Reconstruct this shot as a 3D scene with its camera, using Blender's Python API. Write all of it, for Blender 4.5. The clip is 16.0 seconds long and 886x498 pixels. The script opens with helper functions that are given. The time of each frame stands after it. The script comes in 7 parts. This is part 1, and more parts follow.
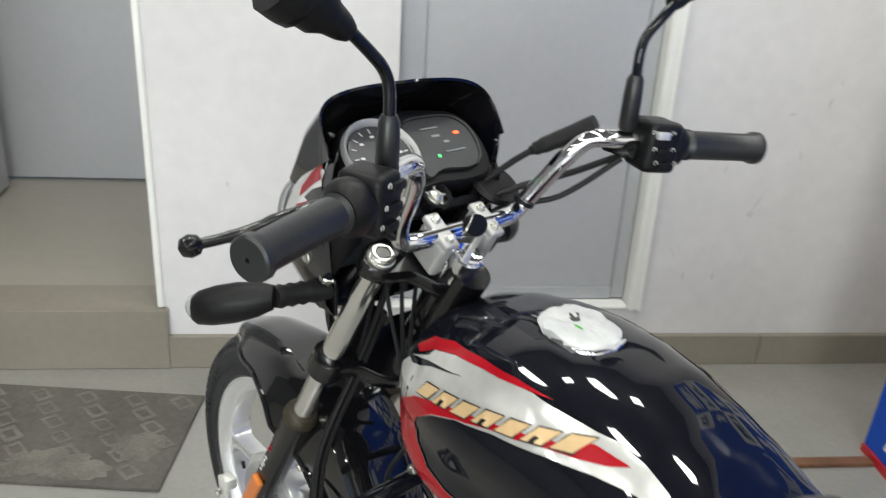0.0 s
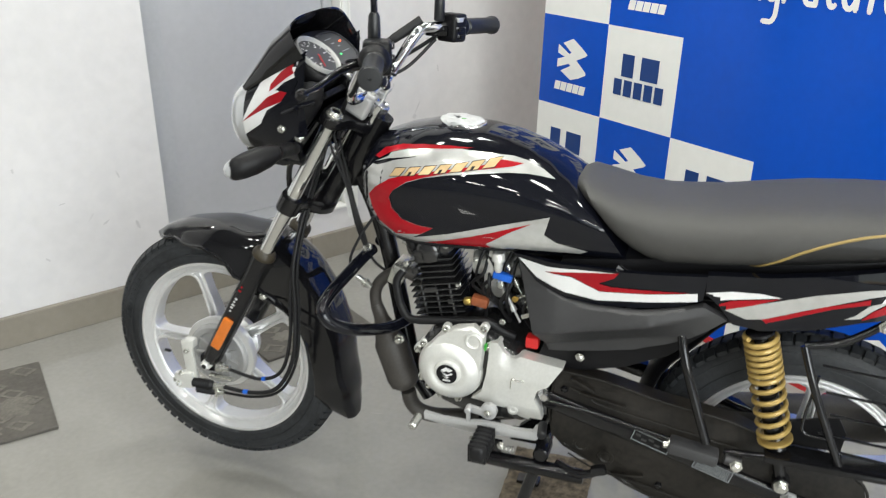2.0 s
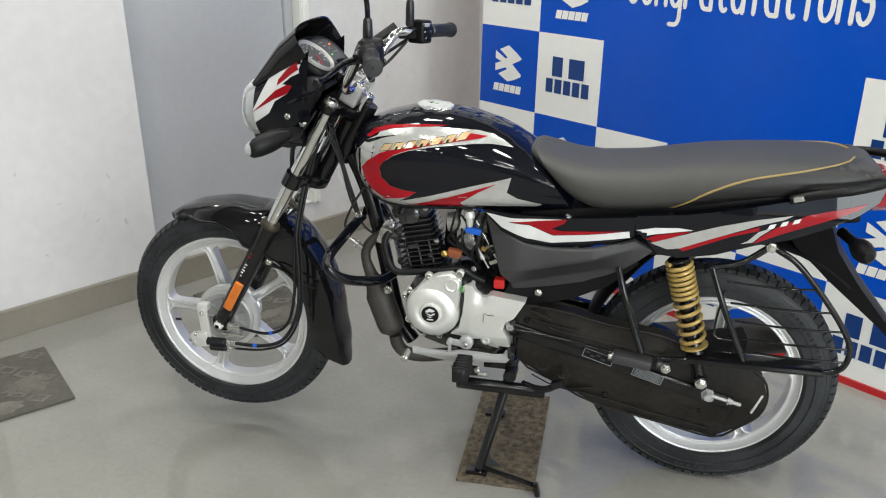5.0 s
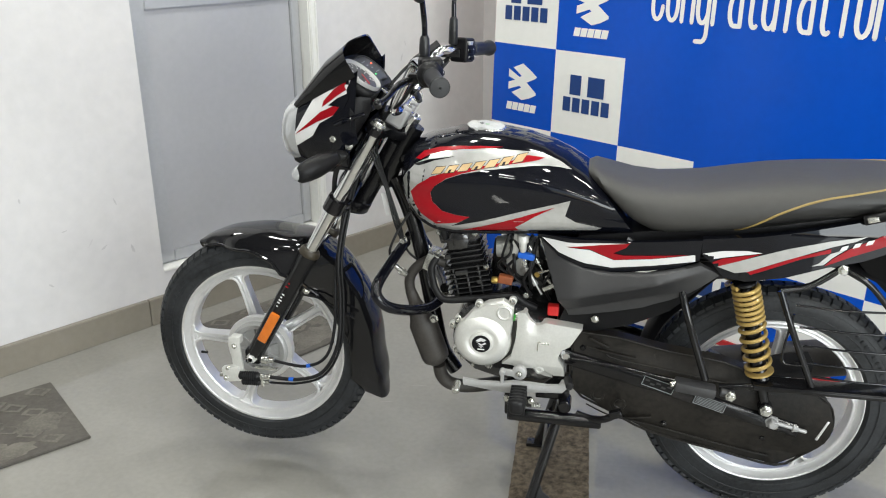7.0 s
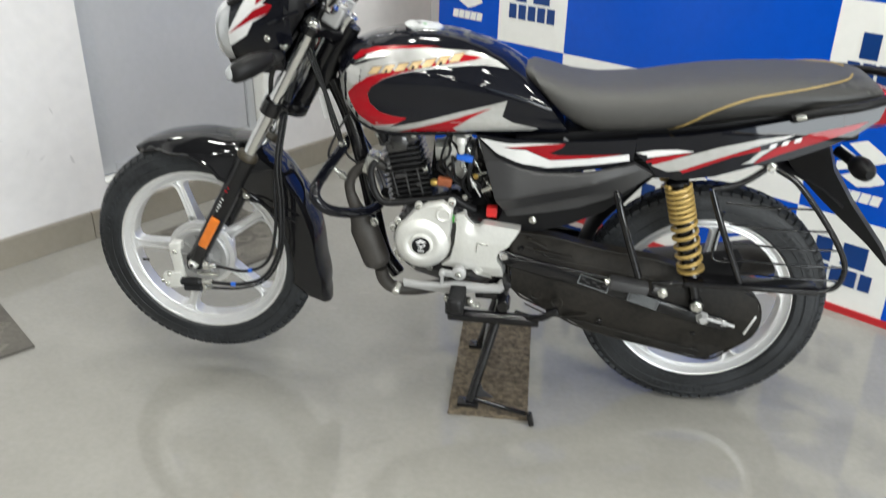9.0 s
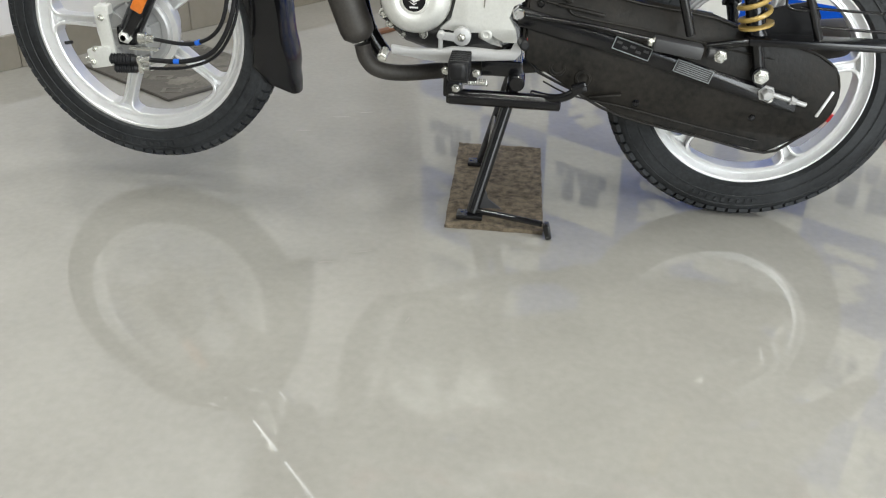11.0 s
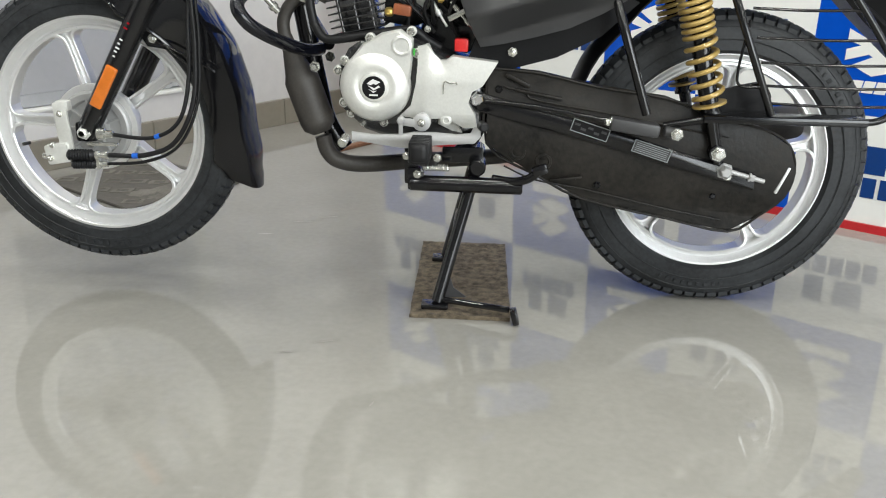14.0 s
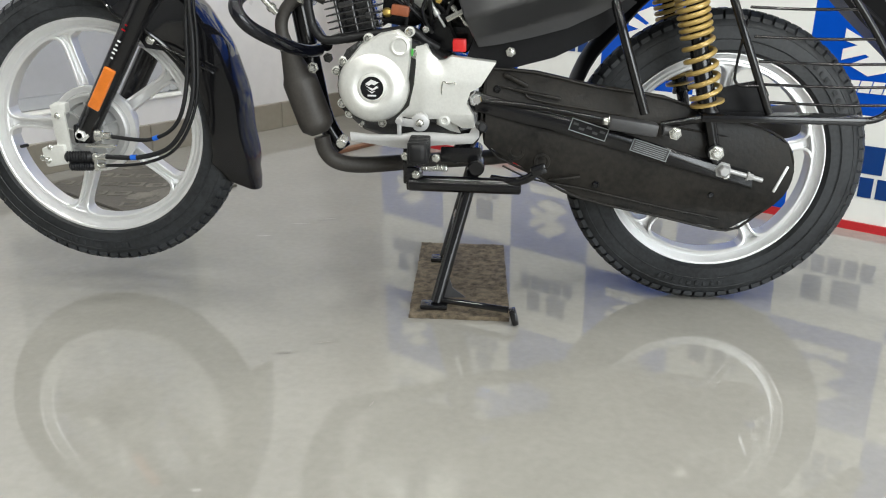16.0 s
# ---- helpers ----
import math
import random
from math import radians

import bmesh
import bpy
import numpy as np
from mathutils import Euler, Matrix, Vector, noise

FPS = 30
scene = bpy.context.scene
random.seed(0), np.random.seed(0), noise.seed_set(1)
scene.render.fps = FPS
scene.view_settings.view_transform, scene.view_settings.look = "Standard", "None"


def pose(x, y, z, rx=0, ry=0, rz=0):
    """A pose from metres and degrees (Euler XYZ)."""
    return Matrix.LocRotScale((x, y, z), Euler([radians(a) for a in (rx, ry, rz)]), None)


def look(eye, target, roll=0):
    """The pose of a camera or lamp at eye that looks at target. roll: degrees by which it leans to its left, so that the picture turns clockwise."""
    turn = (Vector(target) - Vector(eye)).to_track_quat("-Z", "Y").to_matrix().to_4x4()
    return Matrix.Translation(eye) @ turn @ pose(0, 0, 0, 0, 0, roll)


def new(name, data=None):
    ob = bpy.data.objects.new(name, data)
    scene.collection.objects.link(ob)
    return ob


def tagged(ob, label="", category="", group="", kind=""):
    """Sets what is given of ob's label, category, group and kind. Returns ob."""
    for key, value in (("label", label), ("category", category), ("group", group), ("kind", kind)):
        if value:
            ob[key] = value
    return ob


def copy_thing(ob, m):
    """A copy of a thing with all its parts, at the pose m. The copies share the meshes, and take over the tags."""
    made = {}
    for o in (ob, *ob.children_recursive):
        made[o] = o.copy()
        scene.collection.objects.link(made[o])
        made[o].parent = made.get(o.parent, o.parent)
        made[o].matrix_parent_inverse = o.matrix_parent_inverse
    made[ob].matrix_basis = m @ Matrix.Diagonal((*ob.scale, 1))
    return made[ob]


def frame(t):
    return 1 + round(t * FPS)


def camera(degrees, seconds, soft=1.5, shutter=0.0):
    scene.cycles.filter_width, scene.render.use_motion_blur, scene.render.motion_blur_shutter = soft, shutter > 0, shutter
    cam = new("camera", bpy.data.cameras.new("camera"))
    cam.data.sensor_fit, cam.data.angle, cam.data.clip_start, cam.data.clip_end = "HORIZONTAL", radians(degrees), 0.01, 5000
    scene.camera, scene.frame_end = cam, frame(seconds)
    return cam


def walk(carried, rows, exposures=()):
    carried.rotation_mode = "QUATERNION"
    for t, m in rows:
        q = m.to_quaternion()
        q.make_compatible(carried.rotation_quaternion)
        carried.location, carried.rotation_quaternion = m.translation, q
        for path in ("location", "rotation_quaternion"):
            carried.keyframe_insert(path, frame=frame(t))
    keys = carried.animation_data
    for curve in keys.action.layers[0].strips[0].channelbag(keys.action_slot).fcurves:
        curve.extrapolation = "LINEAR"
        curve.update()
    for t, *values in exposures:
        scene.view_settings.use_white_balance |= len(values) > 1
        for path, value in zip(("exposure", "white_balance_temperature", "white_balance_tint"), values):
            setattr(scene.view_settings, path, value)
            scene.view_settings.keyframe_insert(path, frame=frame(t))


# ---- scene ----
from mathutils.bvhtree import BVHTree
from mathutils.geometry import tessellate_polygon

cam = camera(54.1, 16.0, 1.1, 0.3)
EXPOSURES = ((0, -0.12), (0.5, -0.06), (1.0, 0.06), (1.5, 0.06), (2.5, 0.1), (3.0, 0.05), (5.5, -0.17), (6.5, -0.06), (7.5, 0.03), (8.5, -0.02), (9.5, 0.26), (12, 0.17), (16, 0.17))
PATH = [
    (0, (-0.194, -0.619, 1.351), (-1.562, 0.583, 0.545), 3.33),
    (0.5, (-0.097, -0.799, 1.333), (-1.243, 0.64, 0.541), 2.73),
    (0.6, (-0.076, -0.842, 1.336), (-1.178, 0.622, 0.529), 2.55),
    (1, (-0.056, -1.03, 1.357), (-0.926, 0.589, 0.572), 1.32),
    (1.3, (-0.112, -1.19, 1.346), (-0.777, 0.528, 0.572), 0.43),
    (1.5, (-0.171, -1.298, 1.347), (-0.759, 0.438, 0.55), 0.13),
    (2, (-0.201, -1.543, 1.365), (-0.787, 0.196, 0.566), 0.04),
    (2.5, (-0.22, -1.786, 1.361), (-0.798, -0.044, 0.555), 0.14),
    (3, (-0.199, -1.907, 1.366), (-0.663, -0.132, 0.564), -0.52),
    (5.3, (-0.204, -1.96, 1.388), (-0.615, -0.144, 0.652), -0.41),
    (5.5, (-0.258, -1.948, 1.386), (-0.648, -0.124, 0.663), -0.49),
    (6, (-0.35, -1.964, 1.38), (-0.746, -0.143, 0.655), -0.65),
    (6.5, (-0.396, -1.933, 1.375), (-0.794, -0.112, 0.653), -0.77),
    (7, (-0.422, -1.916, 1.376), (-0.766, -0.084, 0.657), -0.28),
    (7.5, (-0.392, -1.968, 1.371), (-0.742, -0.141, 0.641), -0.3),
    (8, (-0.357, -1.936, 1.356), (-0.679, -0.108, 0.617), -0.31),
    (8.5, (-0.379, -1.95, 1.358), (-0.705, -0.123, 0.622), -0.43),
    (9, (-0.37, -1.938, 1.337), (-0.612, -0.16, 0.455), 0.4),
    (9.5, (-0.398, -1.726, 1.239), (-0.573, -0.023, 0.204), 1.1),
    (11.8, (-0.442, -1.741, 0.71), (-0.619, 0.077, -0.105), 2.1),
    (12, (-0.439, -1.74, 0.706), (-0.598, 0.109, -0.04), 2),
    (12.5, (-0.442, -1.745, 0.715), (-0.589, 0.138, 0.058), 0.9),
    (13, (-0.437, -1.744, 0.714), (-0.582, 0.135, 0.045), 0.6),
    (13.5, (-0.431, -1.746, 0.705), (-0.566, 0.131, 0.027), 0.9),
    (14, (-0.428, -1.745, 0.712), (-0.551, 0.133, 0.037), 0.9),
    (14.5, (-0.425, -1.754, 0.709), (-0.563, 0.131, 0.056), 0.6),
    (15, (-0.428, -1.748, 0.708), (-0.561, 0.135, 0.048), 0.8),
    (15.5, (-0.426, -1.744, 0.705), (-0.547, 0.138, 0.041), 0.7),
    (16, (-0.432, -1.748, 0.704), (-0.548, 0.134, 0.039), 0.7),
]
walk(cam, [(t, look(eye, target, roll)) for t, eye, target, roll in PATH], EXPOSURES)

# ---------- light ----------
world = bpy.data.worlds.new("world")
scene.world = world
world.use_nodes = True
wn = world.node_tree.nodes
sky = wn.new("ShaderNodeTexSky")
sky.sky_type = "NISHITA"
sky.sun_disc = False
sky.sun_elevation = radians(45)
sky.sun_rotation = radians(150)
world.node_tree.links.new(sky.outputs[0], wn["Background"].inputs[0])
wn["Background"].inputs[1].default_value = 0.12

# room axes: A runs along the wall with the doors, B away from it into the room
AX, BX = Vector((0.5639, 0.8259, 0)), Vector((0.8259, -0.5639, 0))
ROOM = Matrix(((AX.x, BX.x, 0, 0), (AX.y, BX.y, 0, 0), (0, 0, 1, 0), (0, 0, 0, 1)))


def rm(a, b, z=0.0):
    """A place in the world from room coordinates."""
    return AX * a + BX * b + Vector((0, 0, z))


def area_lamp(name, place, target, sx, sy, power, colour):
    d = bpy.data.lights.new(name, "AREA")
    d.shape, d.size, d.size_y, d.energy, d.color = "RECTANGLE", sx, sy, power, colour
    ob = new(name, d)
    ob.matrix_world = look(place, target)
    return ob


WALL_B = -2.014      # wall with the doors
SIDE_A = 1.20        # wall behind the display board
BACK_A = -5.2
FRONT_B = 4.6        # glazed front behind the camera
CEIL = 2.95
area_lamp("window_daylight", rm(-2.0, FRONT_B - 0.15, 1.45), rm(-2.0, 0, 0.9), 3.4, 1.9, 150, (0.92, 0.975, 0.985))

# ---------- materials ----------


def material(name, colour, rough=0.5, metal=0.0, vary=0.12, scale=6.0, bump=0.0, bscale=60.0, coat=0.0, second=None, spec=0.5, rvary=0.0):
    m = bpy.data.materials.new(name)
    m.use_nodes = True
    nt = m.node_tree
    n, link = nt.nodes, nt.links.new
    b = n["Principled BSDF"]
    b.inputs["Roughness"].default_value = rough
    b.inputs["Metallic"].default_value = metal
    b.inputs["Coat Weight"].default_value = coat
    b.inputs["Coat Roughness"].default_value = 0.03
    b.inputs["Specular IOR Level"].default_value = spec
    co = n.new("ShaderNodeTexCoord")
    n1 = n.new("ShaderNodeTexNoise")
    n1.inputs["Scale"].default_value, n1.inputs["Detail"].default_value = scale, 6.0
    link(co.outputs["Object"], n1.inputs["Vector"])
    n2 = n.new("ShaderNodeTexNoise")
    n2.inputs["Scale"].default_value, n2.inputs["Detail"].default_value = scale * 14, 4.0
    link(co.outputs["Object"], n2.inputs["Vector"])
    mix = n.new("ShaderNodeMath")
    mix.operation = "MULTIPLY_ADD"
    mix.inputs[1].default_value = 0.4
    link(n2.outputs["Fac"], mix.inputs[0])
    half = n.new("ShaderNodeMath")
    half.operation = "MULTIPLY"
    half.inputs[1].default_value = 0.6
    link(n1.outputs["Fac"], half.inputs[0])
    link(half.outputs[0], mix.inputs[2])
    ramp = n.new("ShaderNodeValToRGB")
    c = Vector(colour)
    lo = c * (1 - vary)
    hi = Vector(second) if second else c * (1 + vary)
    ramp.color_ramp.elements[0].position, ramp.color_ramp.elements[1].position = 0.36, 0.64
    ramp.color_ramp.elements[0].color = (*lo, 1)
    ramp.color_ramp.elements[1].color = (*hi, 1)
    link(mix.outputs[0], ramp.inputs[0])
    link(ramp.outputs[0], b.inputs["Base Color"])
    if rvary:
        r = n.new("ShaderNodeMapRange")
        r.inputs["From Min"].default_value, r.inputs["From Max"].default_value = 0.35, 0.65
        r.inputs["To Min"].default_value, r.inputs["To Max"].default_value = max(0.02, rough - rvary), rough + rvary
        link(mix.outputs[0], r.inputs["Value"])
        link(r.outputs["Result"], b.inputs["Roughness"])
    if bump:
        n3 = n.new("ShaderNodeTexNoise")
        n3.inputs["Scale"].default_value, n3.inputs["Detail"].default_value = bscale, 3.0
        link(co.outputs["Object"], n3.inputs["Vector"])
        bp = n.new("ShaderNodeBump")
        bp.inputs["Strength"].default_value, bp.inputs["Distance"].default_value = bump, 0.002
        link(n3.outputs["Fac"], bp.inputs["Height"])
        link(bp.outputs["Normal"], b.inputs["Normal"])
    return m


def glowing(name, colour, strength):
    m = bpy.data.materials.new(name)
    m.use_nodes = True
    b = m.node_tree.nodes["Principled BSDF"]
    b.inputs["Base Color"].default_value = (*colour, 1)
    b.inputs["Emission Color"].default_value = (*colour, 1)
    b.inputs["Emission Strength"].default_value = strength
    return m


# faint blue in the base colour stands in for blue reflections
GLOSS = material("gloss_black_paint", (0.004, 0.0045, 0.0075), 0.25, 0.0, 0.2, 8, coat=0.88, spec=0.02)
GUARD = material("gloss_black_plastic", (0.006, 0.006, 0.007), 0.2, 0.0, 0.2, 8, coat=1.0, spec=0.05)
GUARD.node_tree.nodes["Principled BSDF"].inputs["Coat IOR"].default_value = 1.55
BLACK = material("satin_black_metal", (0.005, 0.005, 0.006), 0.18, 0.0, 0.3, 12, bump=0.04, bscale=300, rvary=0.05, spec=0.5)
PLASTIC = material("black_plastic", (0.006, 0.006, 0.007), 0.38, 0.0, 0.2, 14, bump=0.12, bscale=500, spec=0.22)
GREYP = material("dark_grey_plastic", (0.034, 0.034, 0.036), 0.44, 0.0, 0.12, 9, spec=0.6, bump=0.06, bscale=700, rvary=0.06)
CASE = material("chain_case_black", (0.007, 0.0065, 0.006), 0.46, 0.0, 0.5, 7, bump=0.25, bscale=120, rvary=0.12, second=(0.022, 0.019, 0.0155), spec=0.3)
RUBBER = material("rubber", (0.009, 0.009, 0.010), 0.46, 0.0, 0.25, 16, bump=0.12, bscale=220, spec=0.32)
TYRE = material("tyre_rubber", (0.012, 0.0135, 0.0155), 0.5, 0.0, 0.3, 9, second=(0.034, 0.037, 0.041), bump=0.25, bscale=140, rvary=0.1, spec=0.4)
SEAT = material("seat_leatherette", (0.048, 0.047, 0.0445), 0.52, 0.0, 0.08, 5, bump=0.35, bscale=700)
SEATB = material("seat_side_vinyl", (0.012, 0.012, 0.012), 0.4, 0.0, 0.15, 8, bump=0.2, bscale=600)
CHROME = material("chrome", (0.82, 0.82, 0.84), 0.06, 1.0, 0.02, 6)
STEEL = material("fork_chrome", (0.86, 0.86, 0.85), 0.09, 1.0, 0.03, 6)
ZINC = material("zinc_plated_steel", (0.62, 0.62, 0.58), 0.27, 0.88, 0.08, 10)
ALLOY = material("silver_alloy_paint", (0.82, 0.82, 0.82), 0.37, 0.72, 0.03, 6)
ENGINE = material("cast_aluminium", (0.72, 0.72, 0.69), 0.36, 0.4, 0.07, 14, bump=0.12, bscale=260, rvary=0.07)
FINS = material("engine_black", (0.016, 0.016, 0.017), 0.24, 0.1, 0.3, 16, bump=0.1, bscale=300, coat=0.6, spec=0.7)
EXH = material("heat_black", (0.040, 0.036, 0.032), 0.55, 0.0, 0.3, 14, bump=0.1, bscale=200)
GOLD = material("gold_paint", (0.42, 0.29, 0.09), 0.34, 0.25, 0.12, 20, coat=0.3)
PIPING = material("gold_piping", (0.30, 0.21, 0.065), 0.5, 0.0, 0.12, 30)
ORANGE = material("orange_reflector", (0.62, 0.16, 0.015), 0.15, 0.0, 0.12, 60, bump=0.3, bscale=500, coat=0.6)
RED = material("red_paint", (0.30, 0.004, 0.010), 0.25, 0.0, 0.08, 20, coat=0.4, spec=0.2)
REDP = material("red_plastic", (0.6, 0.02, 0.02), 0.35, 0.0, 0.1, 20)
SILVER = material("silver_decal", (0.52, 0.52, 0.505), 0.25, 0.45, 0.08, 60, coat=0.8)
WHITE = material("white_decal", (0.72, 0.72, 0.72), 0.22, 0.0, 0.05, 30, coat=0.8)
TAN = material("gold_lettering", (0.60, 0.42, 0.22), 0.25, 0.2, 0.08, 60, coat=0.6)
LENS = material("clear_lens", (0.55, 0.565, 0.58), 0.08, 0.45, 0.05, 20, coat=1.0)
DIAL = material("dial_face", (0.048, 0.049, 0.052), 0.4, 0.0, 0.1, 30, coat=0.15, spec=0.4)
MARK = material("white_print", (0.7, 0.7, 0.7), 0.5, 0.0, 0.05, 30)
BLUEP = material("blue_plastic", (0.01, 0.12, 0.6), 0.4, 0.0, 0.1, 30)
BROWN = material("copper_brown_plastic", (0.28, 0.08, 0.03), 0.45, 0.0, 0.2, 30)
GRIP = material("grip_rubber", (0.012, 0.013, 0.015), 0.34, 0.0, 0.2, 10, bump=0.08, bscale=200, spec=0.55)
SEAL = material("dust_seal_rubber", (0.03, 0.023, 0.012), 0.5, 0.0, 0.2, 30)
BRASS = material("brass", (0.6, 0.42, 0.12), 0.3, 0.8, 0.12, 40)
GREENP = material("green_paint_mark", (0.05, 0.4, 0.05), 0.5, 0.0, 0.1, 40)
LABEL = material("grey_label_print", (0.26, 0.28, 0.29), 0.5, 0.0, 0.1, 30)
MIRROR = material("mirror_glass", (0.85, 0.87, 0.9), 0.02, 1.0, 0.01, 5)
CLAMP = material("dull_cast_silver", (0.43, 0.43, 0.43), 0.44, 0.35, 0.06, 20, bump=0.1, bscale=300)
WOOD = material("brown_stained_wood", (0.16, 0.075, 0.04), 0.5, 0.0, 0.3, 8)
FILM = material("white_film", (0.52, 0.53, 0.53), 0.3, 0.0, 0.15, 40, bump=0.9, bscale=70, coat=0.3)

PAINT = material("wall_paint", (0.645, 0.636, 0.64), 0.55, 0.0, 0.05, 1.7, bump=0.08, bscale=45, second=(0.69, 0.678, 0.68))
# tone of the unseen walls, set dark to keep reflections on gloss black dark
GREYW = material("unseen_wall_dark_grey", (0.15, 0.15, 0.15), 0.6, 0.0, 0.06, 2)
SMUDGE = material("wall_smudge", (0.555, 0.545, 0.55), 0.6, 0.0, 0.1, 8)
SMUDGEF = material("floor_smudge", (0.226, 0.213, 0.192), 0.4, 0.0, 0.2, 40)
# the unseen ceiling is dark for the same reflections
CEILP = material("unseen_ceiling_dark_grey", (0.13, 0.13, 0.128), 0.7, 0.0, 0.03, 2)
DOORG = material("grey_door_sheet", (0.42, 0.425, 0.445), 0.38, 0.1, 0.04, 3, bump=0.04, bscale=90, rvary=0.05)
DOORF = material("grey_door_frame", (0.42, 0.43, 0.45), 0.38, 0.2, 0.05, 5)
FRAMEW = material("white_door_frame", (0.80, 0.80, 0.77), 0.35, 0.0, 0.04, 6)
SKIRT = material("skirting_tile", (0.235, 0.213, 0.174), 0.3, 0.0, 0.05, 3, second=(0.262, 0.238, 0.197))
STEPT = material("raised_floor_tile", (0.31, 0.289, 0.246), 0.34, 0.0, 0.05, 1.5)
FLOOR = material("polished_floor_tile", (0.262, 0.254, 0.232), 0.035, 0.0, 0.045, 4.5, second=(0.288, 0.280, 0.257), rvary=0.014, spec=0.5)
MATR = material("rubber_doormat", (0.084, 0.077, 0.067), 0.8, 0.0, 0.15, 5, second=(0.115, 0.106, 0.092), bump=0.4, bscale=180)
MATL = material("worn_doormat_relief", (0.138, 0.128, 0.110), 0.8, 0.0, 0.3, 12, bump=0.4, bscale=180)
COIR = material("brown_coir_mat", (0.075, 0.058, 0.039), 0.95, 0.0, 0.6, 70, bump=1.0, bscale=420, second=(0.20, 0.158, 0.106))
BLUEB = material("blue_vinyl", (0.002, 0.068, 0.46), 0.2, 0.0, 0.06, 2.5, bump=0.03, bscale=12, rvary=0.05, spec=0.25)
WHITEB = material("white_vinyl", (0.76, 0.76, 0.735), 0.24, 0.0, 0.03, 2.5, bump=0.03, bscale=12)
INK = material("blue_print", (0.003, 0.036, 0.17), 0.3, 0.0, 0.06, 8)
REDB = material("red_board_edge", (0.42, 0.015, 0.02), 0.35, 0.0, 0.1, 10)
PANEL = glowing("ceiling_light_diffuser", (0.985, 0.99, 0.925), 77.0)
LED_R = glowing("red_telltale", (1.0, 0.12, 0.03), 2.5)
LED_G = glowing("green_telltale", (0.1, 0.9, 0.25), 1.2)

# ---------- mesh tools ----------


def part(name, bm, mat, parent=None, label="", smooth=True, angle=40):
    """Links a bmesh, given in world places, as one mesh object under a thing or part."""
    bmesh.ops.recalc_face_normals(bm, faces=bm.faces)
    me = bpy.data.meshes.new(name)
    if smooth:
        lim = radians(angle)
        for f in bm.faces:
            f.smooth = True
        for e in bm.edges:
            if len(e.link_faces) != 2 or e.calc_face_angle(0.0) > lim:
                e.smooth = False
    bm.to_mesh(me)
    bm.free()
    me.materials.append(mat)
    ob = new(name, me)
    if parent is not None:
        ob.parent = parent
        if parent.type == "EMPTY":
            ob.matrix_parent_inverse = parent.matrix_basis.inverted()
    return tagged(ob, label)


def thing(name, base, label, category, group="", kind=""):
    ob = new(name)
    ob.location = base
    ob.empty_display_size = 0.1
    return tagged(ob, label, category, group, kind)


def bm_new():
    return bmesh.new()


def spline(pts, n=6, closed=False):
    """Points along a smooth curve through pts."""
    P = [Vector(p) for p in pts]
    out, N = [], len(P)
    for i in range(N if closed else N - 1):
        g = lambda k: P[k % N] if closed else P[min(max(k, 0), N - 1)]
        a, b, c, d = g(i - 1), g(i), g(i + 1), g(i + 2)
        for k in range(n):
            t = k / n
            out.append(0.5 * ((2 * b) + (c - a) * t + (2 * a - 5 * b + 4 * c - d) * t * t + (3 * b - a - 3 * c + d) * t ** 3))
    if not closed:
        out.append(P[-1])
    return out


def frames(pts):
    """A side and an up vector at each point of a path, without twist."""
    T = []
    for i in range(len(pts)):
        T.append((pts[min(i + 1, len(pts) - 1)] - pts[max(i - 1, 0)]).normalized())
    s = T[0].orthogonal().normalized()
    out = []
    for t in T:
        s = (s - t * s.dot(t)).normalized()
        out.append((s, t.cross(s)))
    return out


def tube(bm, pts, r, seg=10, smooth=0, caps=True):
    pts = [Vector(p) for p in pts]
    if smooth:
        pts = spline(pts, smooth)
    fr = frames(pts)
    rings = []
    for i, (p, (s, u)) in enumerate(zip(pts, fr)):
        rr = r[min(i * len(r) // len(pts), len(r) - 1)] if isinstance(r, (list, tuple)) else r
        rings.append([bm.verts.new(p + s * (rr * math.cos(2 * math.pi * k / seg)) + u * (rr * math.sin(2 * math.pi * k / seg))) for k in range(seg)])
    skin(bm, rings, True, caps)
    return bm


def skin(bm, rings, closed=True, caps=True):
    for a, b in zip(rings, rings[1:]):
        n = len(a)
        for k in range(n if closed else n - 1):
            q = [a[k], a[(k + 1) % n], b[(k + 1) % n], b[k]]
            bm.faces.new(q)
    if caps and closed:
        bm.faces.new(rings[0][::-1])
        bm.faces.new(rings[-1])


def loft(bm, rings, closed=True, caps=True):
    skin(bm, [[bm.verts.new(p) for p in r] for r in rings], closed, caps)
    return bm


def turned(bm, p0, axis, profile, seg=24, caps=True):
    """A turned piece: profile of (along, radius) on an axis from p0."""
    p0, ax = Vector(p0), Vector(axis).normalized()
    s = ax.orthogonal().normalized()
    u = ax.cross(s)
    rings = [[bm.verts.new(p0 + ax * h + s * (r * math.cos(2 * math.pi * k / seg)) + u * (r * math.sin(2 * math.pi * k / seg))) for k in range(seg)] for h, r in profile]
    skin(bm, rings, True, caps)
    return bm


def rod(bm, p0, p1, r, seg=12, bev=0.0):
    p0, p1 = Vector(p0), Vector(p1)
    L = (p1 - p0).length
    b = min(bev, r * 0.6, L * 0.3)
    prof = [(0, r - b), (b, r), (L - b, r), (L, r - b)] if b else [(0, r), (L, r)]
    return turned(bm, p0, p1 - p0, prof, seg)


